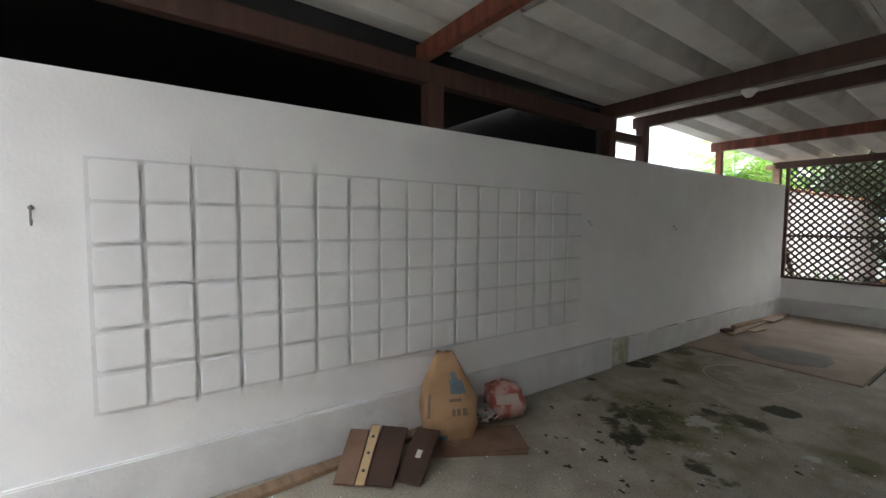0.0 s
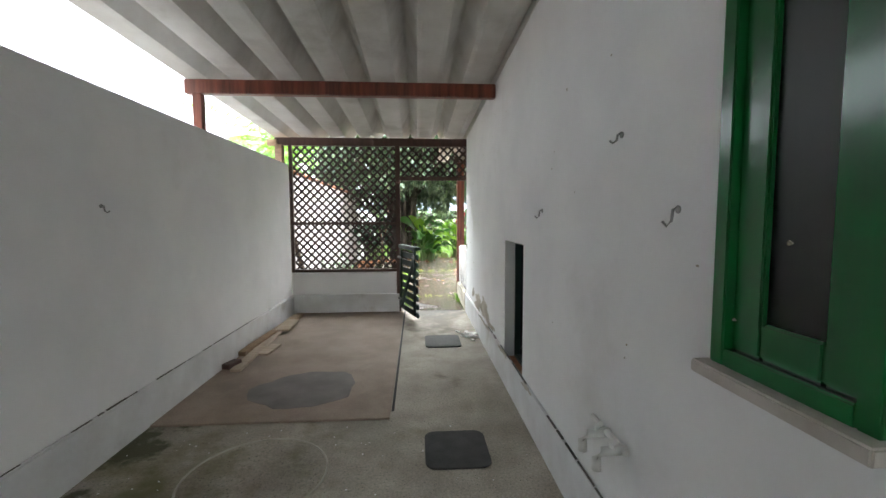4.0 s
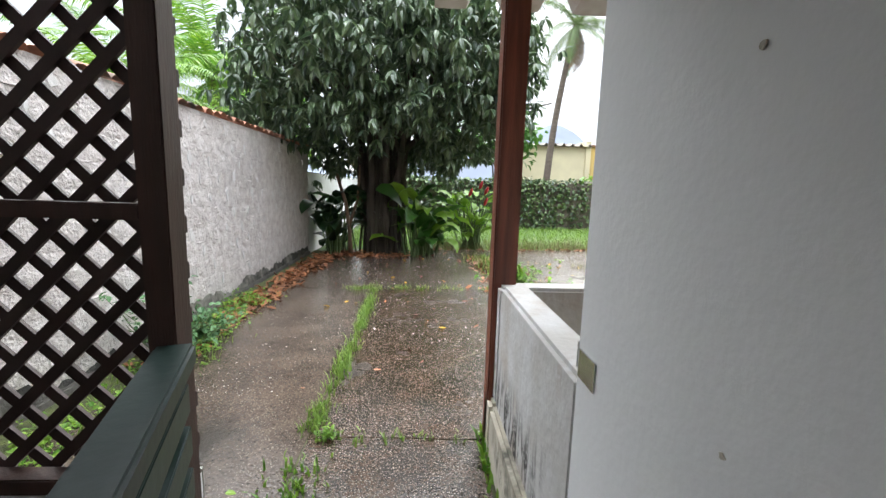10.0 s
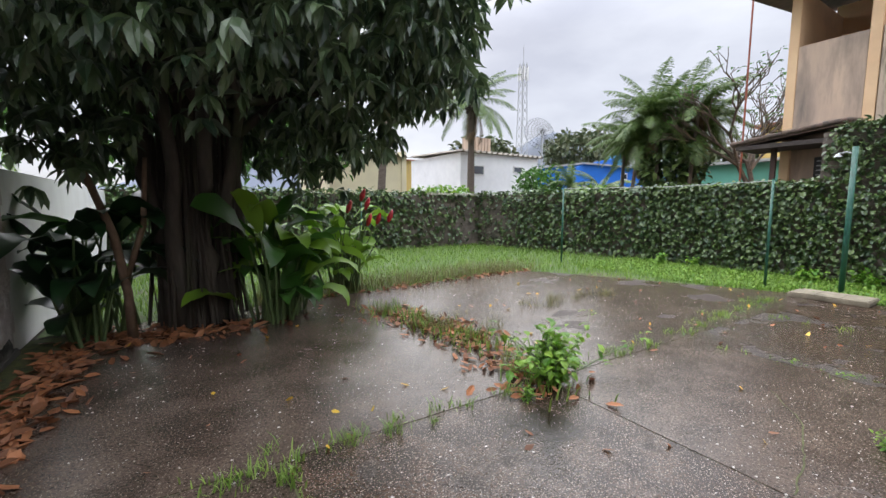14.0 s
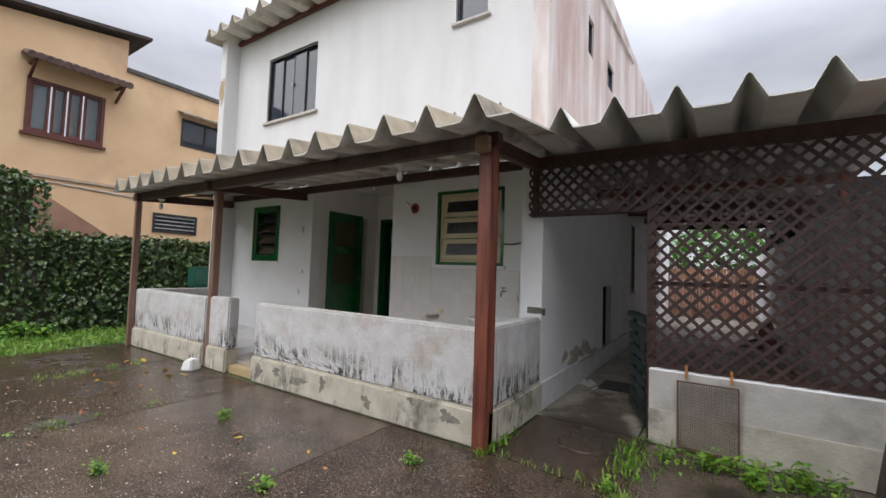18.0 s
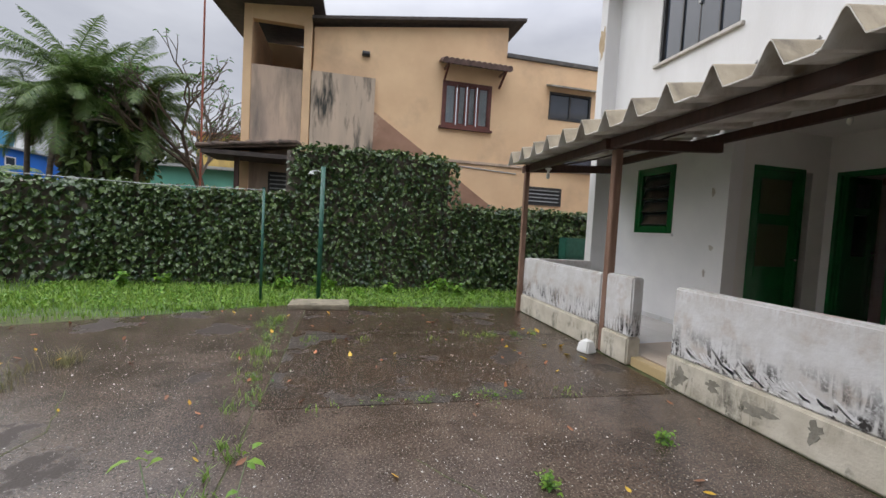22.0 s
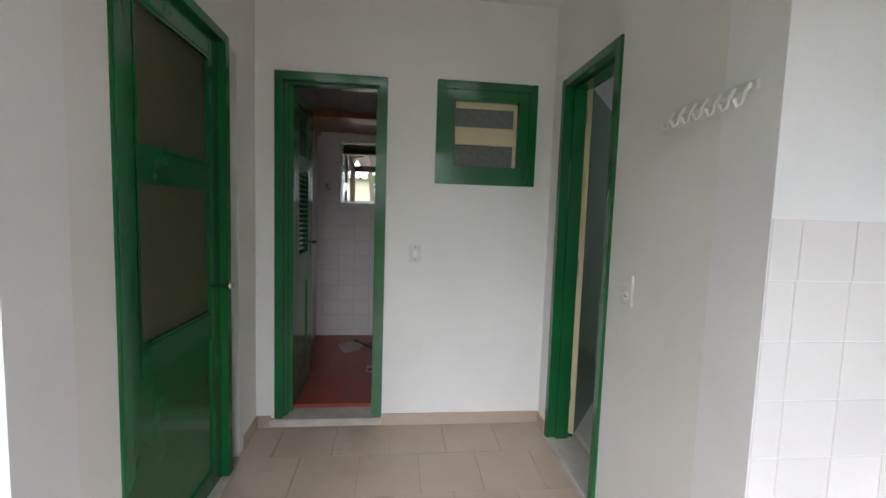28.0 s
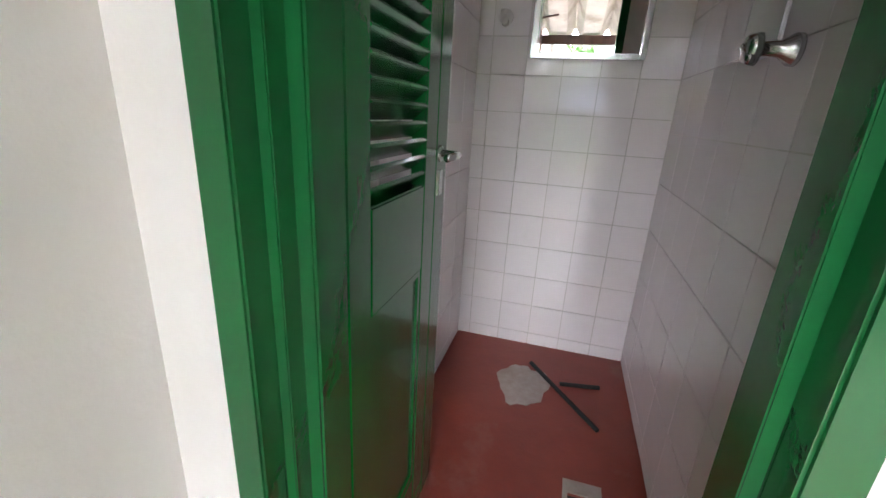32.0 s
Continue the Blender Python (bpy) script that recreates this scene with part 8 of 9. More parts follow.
def big_tree():
    r = random.Random(5)
    t = thing("mango_tree", "dense dark green broad-leaved tree with clustered trunks", "tree")
    base = Vector((-1.3, 8.45, -0.05))
    tr = G()
    tips = []
    for i in range(9):
        a = 2 * math.pi * i / 9
        p = base + Vector((0.3 * math.cos(a) * r.uniform(0.5, 1.1), 0.25 * math.sin(a), 0))
        q = base + Vector((0.55 * math.cos(a), 0.5 * math.sin(a), r.uniform(2.2, 2.9)))
        limb(tr, p, q, r.uniform(0.07, 0.13), r.uniform(0.05, 0.08), r)
        for _ in range(3):
            e = base + Vector((r.gauss(0, 1.5), r.gauss(-0.2, 1.3), r.uniform(3.2, 5.4)))
            pts = limb(tr, q, e, 0.06, 0.015, r, 0.3)
            tips += pts[3:]
    limb(tr, base, base + Vector((0, 0, 3.6)), 0.2, 0.1, r)
    part("trunk", tr, M["bark"], t, "cluster of dark trunks with moss", smooth=True)
    vines = G()
    for _ in range(190):
        a = r.uniform(0, 6.28)
        p = base + Vector((r.uniform(0.22, 0.46) * math.cos(a), r.uniform(0.2, 0.42) * math.sin(a), r.uniform(1.3, 2.7)))
        vines.tube([p, p + Vector((r.gauss(0, 0.03), r.gauss(0, 0.03), -0.8)), p + Vector((r.gauss(0, 0.06), r.gauss(0, 0.06), -p.z + 0.02))], r.uniform(0.006, 0.022), 5, False)
    part("aerial_root", vines, M["bark"], t, "hanging aerial roots")
    lv = G()
    c = Vector((-1.15, 8.0, 3.85))
    rad = Vector((3.0, 2.7, 2.35))
    lumps = []
    for i in range(760):
        th, ph = r.uniform(0, 6.28), math.acos(r.uniform(-0.97, 1))
        k = r.uniform(0.8, 1.02) if i % 3 else r.uniform(0.35, 0.8)
        d = Vector((math.cos(th) * math.sin(ph), math.sin(th) * math.sin(ph), math.cos(ph)))
        e = 1 + 0.2 * noise.noise((d.x * 1.9, d.y * 1.9, d.z * 1.9 + 8))
        p = c + Vector((d.x * rad.x, d.y * rad.y, d.z * rad.z)) * k * e
        low = 1.9 + 0.75 * math.exp(-((p.x + 1.2) / 0.75) ** 2) * (p.y < 8.6) + 0.35 * noise.noise((p.x * 0.9, p.y * 0.9, 3)) + 0.3 * (p.x > 0.6)
        if p.z < low:
            p.z = low + r.uniform(0, 0.5)
        lumps.append(p)
    for p in lumps:
        for _ in range(r.randint(5, 8)):
            q = p + Vector((r.gauss(0, 0.2), r.gauss(0, 0.2), r.gauss(0, 0.17)))
            yaw0 = r.uniform(0, 6.28)
            for j in range(r.randint(5, 7)):
                l = r.uniform(0.16, 0.27)
                leaf_quad(lv, Matrix.Translation(q) @ turn(r, yaw0 + j * 6.28 / 6 + r.gauss(0, 0.3), r.gauss(-0.7, 0.4), r.gauss(0, 0.3)), l, l * 0.36, 0.15, 0.25)
    # one low spray hangs out over the paving
    for _ in range(26):
        q = Vector((0.95 + r.gauss(0, 0.14), 6.8 + r.gauss(0, 0.16), 3.12 + r.gauss(0, 0.18)))
        for j in range(6):
            l = r.uniform(0.18, 0.27)
            leaf_quad(lv, Matrix.Translation(q) @ turn(r, j * 1.05 + r.gauss(0, 0.3), r.gauss(-0.7, 0.4), r.gauss(0, 0.3)), l, l * 0.38, 0.15, 0.25)
    tagged(part("crown", raw("crown", lv), M["leaf_tree"], t, "drooping glossy dark leaves"), kind="stuff")
    return t


big_tree()


def broad_leaves(name, x, y, n, height, length, width, label, seed, material, ymat=None, spread=0.35):
    """Banana-like clump: stalks rising from the base with long upright blades that arch over at the tip."""
    r = random.Random(seed)
    t = thing(name, label, "plant", pose(x, y, 0))
    for i in range(n):
        a = 2 * math.pi * i / n + r.gauss(0, 0.5)
        h = height * r.uniform(0.15, 0.75)
        L, W = length * r.uniform(0.7, 1.15), width * r.uniform(0.75, 1.2)
        o = Vector((spread * 0.5 * r.gauss(0, 0.6), spread * 0.5 * r.gauss(0, 0.6), 0))
        d = Vector((math.cos(a), math.sin(a), 0))
        s = Vector((-d.y, d.x, 0)) * math.cos(0.5) + Vector((0, 0, r.gauss(0, 0.35)))
        root = o + d * spread * r.uniform(0.2, 0.8) * h + Vector((0, 0, h))
        g = G()
        g.tube([o, o.lerp(root, 0.5) + Vector((0, 0, 0.06 * h)), root], [0.02, 0.016, 0.011], 6, False)
        part("stalk", raw("stalk", g, True), M["stalk"], t)
        b = G()
        m = 10
        el, p = r.uniform(0.25, 1.15), root.copy()
        bend = r.uniform(1.0, 2.1)
        for k in range(m):
            u = k / (m - 1)
            e = el - bend * u * u
            ahead = d * math.cos(e) + Vector((0, 0, math.sin(e)))
            if k:
                p = p + ahead * (L / (m - 1))
            w = W * 0.5 * (math.sin(math.pi * min(1, u * 0.93 + 0.07)) ** 0.7)
            up_ = ahead.cross(s).normalized()
            wob = 0.012 * math.sin(k * 2.3 + i)
            b.v += [tuple(p + s * w + up_ * (w * 0.3 + wob)), tuple(p), tuple(p - s * w + up_ * (w * 0.3 - wob))]
        b.f = [f for k in range(m - 1) for f in ((3 * k, 3 * k + 1, 3 * k + 4, 3 * k + 3), (3 * k + 1, 3 * k + 2, 3 * k + 5, 3 * k + 4))]
        part("leaf", raw("leaf", b, True), ymat if ymat and r.random() < 0.35 else material, t)
    return t


broad_leaves("heliconia_clump", -0.55, 8.05, 40, 1.5, 0.8, 0.3, "large-leaved green clump at the tree's foot", 81, M["leaf_broad"], M["leaf_bright"], 0.45)
broad_leaves("heliconia_clump", -0.2, 8.45, 20, 1.2, 0.8, 0.3, "large-leaved green clump beside the trunk", 84, M["leaf_broad"], M["leaf_bright"], 0.5)
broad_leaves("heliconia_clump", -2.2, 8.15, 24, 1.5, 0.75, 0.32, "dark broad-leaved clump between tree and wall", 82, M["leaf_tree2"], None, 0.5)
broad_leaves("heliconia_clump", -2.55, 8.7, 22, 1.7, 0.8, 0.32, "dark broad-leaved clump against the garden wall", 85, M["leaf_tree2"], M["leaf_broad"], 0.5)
broad_leaves("ginger_clump", 0.85, 9.4, 54, 1.75, 0.5, 0.2, "bright leafy ginger clump with red flowers", 83, M["leaf_bright"], None, 0.5)
fl = thing("red_flowers", "red ginger flowers on tall stalks", "flowers")
for i in range(6):
    x, y, z = 0.75 + R.uniform(-0.1, 0.75), 9.0 + R.uniform(-0.3, 0.3), 1.15 + R.uniform(-0.15, 0.35)
    st = part("flower", G().tube([(x, y, z), (x + 0.03, y, z + 0.08), (x + 0.06, y, z + 0.16), (x + 0.07, y, z + 0.2)], [0.02, 0.045, 0.03, 0.006], 8), M["redflower"], fl, smooth=True)
    part("stalk", G().tube([(0.75 + 0.1 * i - 0.2, 9.25, 0), (x, y, z)], 0.008, 5, False), M["stalk"], fl)
shoot = thing("sapling", "thin pale sapling stem at the tree's foot", "tree")
part("stem", G().tube([(-1.95, 8.0, 0), (-1.97, 8.0, 0.5), (-2.05, 8.0, 1.1), (-2.3, 8.0, 1.9)], [0.05, 0.042, 0.04, 0.03], 9), M["palebark"], shoot, smooth=True)
part("stem", G().tube([(-1.98, 8.0, 0.6), (-1.8, 8.0, 1.2), (-1.75, 8.0, 1.9)], [0.03, 0.03, 0.02], 8), M["palebark"], shoot, smooth=True)


# ---------- ochre house beyond the hedge ----------
NX = 11.65


def ochre_house():
    h = thing("ochre_house", "two-storey ochre plastered house with outside stair and streaked walls", "house")
    # main wall: its top climbs to the right as the roof does
    def wall(y0, y1, z0, z1a, z1b, x0=NX, x1=NX + 0.25, m="ochre", nm="wall"):
        part(nm, G().prism([(x0, y0, z0), (x0, y1, z0), (x0, y1, z1b), (x0, y0, z1a)], (x1 - x0, 0, 0)), M[m], h)
    holes = [(0.42, 1.88, 4.32, 5.6), (-2.82, -1.42, 4.88, 5.7), (-2.02, -0.84, 2.27, 2.82)]
    part("wall", holed("y", -9.0, 5.4, 0, 5.9, NX, NX + 0.25, holes), M["ochre"], h)
    wall(0.0, 5.4, 5.9, 7.35, 6.52)
    wall(-9.0, 0.0, 5.9, 6.5, 6.5)
    part("cornice", G().box(NX - 0.06, -9.0, 6.5, NX + 0.3, 0.0, 6.62), M["dark_foot"], h, "dark mouldy parapet edge", 0.01)
    part("roof", G().prism([(NX - 0.25, -0.45, 7.5), (NX - 0.25, 5.45, 6.62), (NX - 0.25, 5.45, 6.7), (NX - 0.25, -0.45, 7.58)], (6, 0, 0)), M["darkroof"], h, "dark thin roof edge")
    part("ledge", G().box(NX - 0.05, -9.0, 3.32, NX, 2.6, 3.4), M["ochre_dirty"], h, "thin projecting string course", 0.01)
    for bx in ((NX + 0.25, 5.1, 0, NX + 6, 5.4, 6.5), (NX + 0.25, -9, 0, NX + 6, -8.7, 6.5)):
        part("back", G().box(*bx), M["ochre"], h)
    # balcony tower
    for y in (5.45, 6.9):
        part("column", G().box(NX - 0.12, y, 0, NX + 0.14, y + 0.2, 6.98), M["ochre"], h, "", 0.01)
    part("balcony_wall", G().box(NX - 0.1, 5.65, 3.3, NX + 0.1, 6.9, 5.34), M["ochre_dirty"], h, "streaked balcony front", 0.01)
    part("lintel", G().box(NX - 0.1, 5.65, 6.46, NX + 0.1, 6.9, 6.98), M["ochre"], h)
    part("balcony_floor", G().box(NX + 0.1, 5.4, 4.3, NX + 3, 7.1, 4.45), M["ochre"], h)
    for bx in ((NX + 3, 5.1, 0, NX + 3.2, 7.1, 7.1), (NX + 0.14, 6.95, 0, NX + 3, 7.1, 6.76), (NX + 0.3, 5.4, 4.45, NX + 3, 5.5, 6.9)):
        part("balcony_back", G().box(*bx), M["ochre"], h)
    part("tower_roof", G().prism([(NX - 0.9, 5.17, 6.9), (NX - 0.9, 7.82, 6.62), (NX - 0.9, 7.82, 6.68), (NX - 0.9, 5.17, 6.96)], (4.5, 0, 0.55)), M["darkroof"], h, "dark overhanging sheet roof")
    # stair wall in front of the house
    part("landing_wall", G().box(NX - 0.12, 3.77, 0, NX - 0.004, 5.43, 5.36), M["ochre_black"], h, "black-streaked landing parapet", 0.01)
    part("stair_wall", G().prism([(NX - 0.1, 3.77, 0), (NX - 0.1, -0.3, 0), (NX - 0.1, -0.3, 1.75), (NX - 0.1, 0.46, 2.27), (NX - 0.1, 3.77, 4.48)], (0.095, 0, 0)), M["stairwall"], h, "sloping stair parapet with bare reddish plaster")
    # porch
    pr_ = part("porch_roof", G().prism([(NX - 1.1, 5.6, 3.20), (NX - 1.1, 7.75, 2.93), (NX - 1.1, 7.75, 2.97), (NX - 1.1, 5.6, 3.26)], (1.2, 0, 0.12)), M["rooftile_old"], h, "old mossy porch roof of clay tiles")
    for i in range(12):
        for j in range(6):
            ya, yb = 5.6 + j * 0.36, 6.02 + j * 0.36
            xx = NX - 1.1 + i * 0.1
            part("tile", G().tube([(xx, ya, 3.28 - (ya - 5.6) * 0.13 + i * 0.01), (xx, min(yb, 7.8), 3.30 - (min(yb, 7.8) - 5.6) * 0.13 + i * 0.01)], [0.05, 0.062], 7), M["rooftile_old"], pr_, smooth=True)
    part("porch_roof", G().box(NX - 1.1, 5.6, 2.85, NX + 0.1, 7.7, 2.95), M["darkroof"], h)
    part("porch_post", G().box(NX - 0.72, 6.98, 0, NX - 0.62, 7.08, 2.85), M["brown"], h)
    part("porch_wall", G().box(NX - 0.02, 5.65, 0, NX + 0.1, 6.9, 3.3), M["ochre_dirty"], h)
    part("louvre_window", ring("y", 5.83, 6.42, 2.1, 2.64, NX - 0.06, NX - 0.015, 0.05).box(NX - 0.05, 5.88, 2.15, NX - 0.03, 6.37, 2.6), M["darkmetal"], h)
    for i in range(4):
        part("slat", G().box(NX - 0.065, 5.88, 2.2 + i * 0.11, NX - 0.055, 6.37, 2.23 + i * 0.11), M["dullgrey"], h)
    # windows
    w = part("window", ring("y", 0.42, 1.88, 4.32, 5.6, NX - 0.05, NX + 0.06, 0.07), M["winbrown"], h, "red-brown wooden window with curtains")
    for a, b in ((0.49, 0.83), (0.87, 1.13), (1.17, 1.43), (1.47, 1.81)):
        part("sash", ring("y", a, b, 4.39, 5.53, NX - 0.02, NX + 0.03, 0.05), M["winbrown"], w)
        part("curtain", G().box(NX + 0.05, a + 0.04, 4.43, NX + 0.06, b - 0.04, 5.49), M["curtain"], w)
        part("pane", G().box(NX + 0.0, a + 0.05, 4.44, NX + 0.006, b - 0.05, 5.48), M["glass"], w)
    part("sill", G().box(NX - 0.1, 0.36, 4.26, NX + 0.05, 1.94, 4.32), M["winbrown"], h)
    aw = part("awning", G().prism([(NX, 0.05, 6.1), (NX, 2.02, 6.1), (NX - 0.62, 2.02, 5.88), (NX - 0.62, 0.05, 5.88)], (0, 0, 0.04)), M["brown"], h, "small tiled awning on brackets")
    for i in range(13):
        y = 0.1 + i * 0.152
        part("roof_tile", G().tube([(NX, y, 6.16), (NX - 0.64, y + 0.02, 5.93)], [0.07, 0.085], 8), M["roof_tile"], aw)
    for y in (0.2, 1.85):
        part("bracket", G().beam((NX, y, 5.6), (NX - 0.5, y, 5.9), 0.05, 0.06).beam((NX, y, 5.95), (NX - 0.55, y, 5.92), 0.05, 0.06), M["winbrown"], aw)
    w = part("window", ring("y", -2.82, -1.42, 4.88, 5.7, NX - 0.02, NX + 0.06, 0.06), M["darkmetal"], h, "dark sliding window")
    part("pane", G().box(NX + 0.03, -2.76, 4.94, NX + 0.04, -1.48, 5.64), M["bluepane"], w)
    part("mullion", G().box(NX, -2.15, 4.94, NX + 0.05, -2.09, 5.64), M["darkmetal"], w)
    part("hood", G().prism([(NX, -2.95, 5.86), (NX, -1.3, 5.86), (NX - 0.35, -1.3, 5.74), (NX - 0.35, -2.95, 5.74)], (0, 0, 0.05)), M["fibro_old"], w)
    w = part("window", ring("y", -2.02, -0.84, 2.27, 2.82, NX - 0.03, NX + 0.06, 0.06), M["darkmetal"], h, "low barred window")
    part("pane", G().box(NX + 0.05, -1.96, 2.33, NX + 0.06, -0.9, 2.76), M["dark"], w)
    for i in range(4):
        part("bar", G().box(NX - 0.01, -1.96, 2.38 + i * 0.11, NX + 0.01, -0.9, 2.41 + i * 0.11), M["dullgrey"], w)
    part("slate_hood", G().box(NX - 0.3, -3.6, 3.5, NX, -1.9, 3.75), M["slate"], h, "dark slate-faced window box", 0.01)
    lt = part("wall_lamp", G().tube([(NX - 0.06, 3.95, 6.0), (NX - 0.06, 4.15, 6.0)], 0.07, 12), M["darkmetal"], h, "small round wall lamp")
    part("conduit", G().tube([(NX - 0.02, -0.5, 3.15), (NX - 0.02, 2.8, 3.3)], 0.015, 6), M["dullgrey"], h)
    return h


ochre_house()
rp = thing("red_mast", "tall thin red antenna mast", "mast")
part("mast", G().tube([(12.0, 8.15, 0), (12.0, 8.15, 9.5)], 0.025, 8), M["redmast"], rp)
gb = thing("green_bin", "dark green box behind the veranda wall", "box")
part("box", G().box(8.6, -1.3, 0.9, 8.95, -0.6, 1.35).box(8.6, -1.3, -0.05, 8.95, -0.6, 0.9), M["polegreen"], gb, "", 0.02)


# ---------- palms and far trees ----------
def palm(name, x, y, z0, h, n, length, label, seed, lean=(0, 0), r0=0.16, dead=5, width=0.42, material="palm"):
    """A feather palm: ringed trunk, arching fronds of many leaflets, a few dead ones hanging."""
    r = random.Random(seed)
    t = thing(name, label, "palm", pose(x, y, z0))
    tip = Vector((lean[0], lean[1], h))
    pts = [Vector((lean[0] * u * u, lean[1] * u * u, h * u)) for u in (k / 8 for k in range(9))]
    part("trunk", G().tube(pts, [r0 * (1.15 - 0.4 * k / 8) for k in range(9)], 10), M["palmbark"], t, smooth=True)
    for i in range(n + dead):
        dry = i >= n
        a = 2 * math.pi * i / n + r.gauss(0, 0.25)
        el = r.uniform(-0.3, 1.5) if not dry else r.uniform(-1.3, -0.7)
        L = length * r.uniform(0.8, 1.1) * (0.75 if dry else 1)
        d = Vector((math.cos(a), math.sin(a), 0))
        s = Vector((-d.y, d.x, 0))
        g = G()
        m = 13
        rib = []
        for k in range(m):
            u = k / (m - 1)
            e = el - (1.0 + 0.35 * math.cos(el)) * u
            q = (rib[-1] if rib else tip.copy())
            rib.append(q + (d * math.cos(e) + Vector((0, 0, math.sin(e)))) * (L / (m - 1)) if k else tip.copy())
        for k in range(1, m):
            for f in range(7):
                p = rib[k - 1].lerp(rib[k], f / 7)
                u = (k - 1 + f / 7) / (m - 1)
                w = width * L / 2.5 * (math.sin(math.pi * min(1.0, 0.12 + u * 0.9)) ** 0.6)
                ahead = (rib[k] - rib[k - 1]).normalized()
                for sg in (-1, 1):
                    w *= r.uniform(0.86, 1.12)
                    e = p + s * sg * w * 0.85 + ahead * w * 0.55 + Vector((0, 0, -w * r.uniform(0.25, 0.75)))
                    th = ahead * (0.0085 * L / 2.5 + 0.003)
                    b = len(g.v)
                    mid = p.lerp(e, 0.5) + Vector((0, 0, w * 0.12))
                    g.v += [tuple(p - th), tuple(p + th), tuple(mid + th), tuple(mid - th), tuple(e)]
                    g.f += [(b, b + 1, b + 2, b + 3), (b + 3, b + 2, b + 4)]
        g.tube(rib, [0.02 * (1 - 0.8 * k / (m - 1)) for k in range(m)], 4, False)
        part("frond", raw("frond", g), M["palmdry" if dry else material], t)
    return t


def nut(x, y, z, k):
    return G().tube([(x, y, z - k), (x, y, z - k * 0.6), (x, y, z), (x, y, z + k * 0.6), (x, y, z + k)], [k * 0.15, k * 0.78, k, k * 0.75, k * 0.12], 9)


cp_ = palm("coconut_palm", 14.2, 24, 0, 7.8, 34, 3.5, "coconut palm with hanging dead fronds", 301, (0.0, 0), 0.24, 7)
for i in range(7):
    a = i * 0.9
    part("coconut", nut(0.3 * math.cos(a), 0.3 * math.sin(a), 7.5 - 0.1 * (i % 3), 0.15), M["bark"], cp_, "brown coconut", smooth=True)
palm("coconut_palm", 4.9, 17.0, 0, 8.3, 14, 2.9, "tall coconut palm behind the tree", 302, (0.9, 0), 0.14, 5)
palm("garden_palm", -6.3, 11.5, 0, 4.3, 24, 3.8, "feathery palm behind the block wall", 303, (0, 0), 0.13, 2, material="leaf_bright")
palm("garden_palm", -6.4, 7.7, 0, 3.1, 20, 2.6, "feathery palm behind the block wall", 304, (0, 0), 0.13, 1, material="leaf_bright")
for i, (x, y, h, L) in enumerate(((12.6, 11.3, 4.3, 2.0), (13.4, 12.4, 4.7, 2.1), (12.9, 10.5, 4.5, 2.0), (14.0, 11.4, 4.8, 2.1), (13.2, 13.2, 4.1, 1.9), (12.4, 12.3, 3.7, 1.8), (13.8, 10.8, 4.0, 1.9), (13.0, 11.7, 4.4, 2.0))):
    palm("clump_palm", x + 0.3, y - 0.3, 0, h + 0.15, 18, L * 1.03, "areca palm in a dense clump", 310 + i, (R.uniform(-0.4, 0.4), R.uniform(-0.4, 0.4)), 0.07, 2, 0.5)
palm("cycad", 17.6, 18.9, -0.09, 2.7, 24, 2.3, "low spreading cycad palm", 320, (0, 0), 0.2, 0, 0.4)
palm("cycad", 19.8, 18.6, -0.09, 2.5, 22, 2.2, "low spreading cycad palm", 321, (0, 0), 0.2, 0, 0.4)


def far_tree(name, x, y, z0, h, rx, rz, n, leaf, label, seed, material, trunk=0.12):
    """Trunk with forked limbs and an uneven crown of leaf clumps."""
    r = random.Random(seed)
    t = thing(name, label, "tree", pose(x, y, z0))
    g = G()
    limb(g, (0, 0, -0.2), (0, 0, h * 0.6), trunk, trunk * 0.6, r, 0.2)
    for _ in range(6):
        limb(g, (0, 0, h * r.uniform(0.3, 0.6)), (r.gauss(0, rx * 0.5), r.gauss(0, rx * 0.5), h * r.uniform(0.75, 1.0)), trunk * 0.45, 0.02, r, 0.3)
    part("trunk", g, M["bark"], t, smooth=True)
    lv = G()
    for _ in range(n):
        th, ph, k = r.uniform(0, 6.28), math.acos(r.uniform(-0.8, 1)), r.uniform(0.45, 1.0) ** 0.6
        d = Vector((math.cos(th) * math.sin(ph), math.sin(th) * math.sin(ph), math.cos(ph)))
        e = 1 + 0.35 * noise.noise((d.x * 1.6 + seed, d.y * 1.6, d.z * 1.6))
        p = Vector((d.x * rx, d.y * rx, h + d.z * rz)) * 1.0
        p = Vector((d.x * rx * k * e, d.y * rx * k * e, h + d.z * rz * k * e))
        l = leaf * r.uniform(0.7, 1.4)
        leaf_quad(lv, Matrix.Translation(p) @ turn(r, r.uniform(0, 6.28), r.gauss(-0.2, 0.6), r.gauss(0, 0.5)), l, l * 0.6, 0.12, 0.3)
    tagged(part("crown", raw("crown", lv), material, t), kind="stuff")
    return t


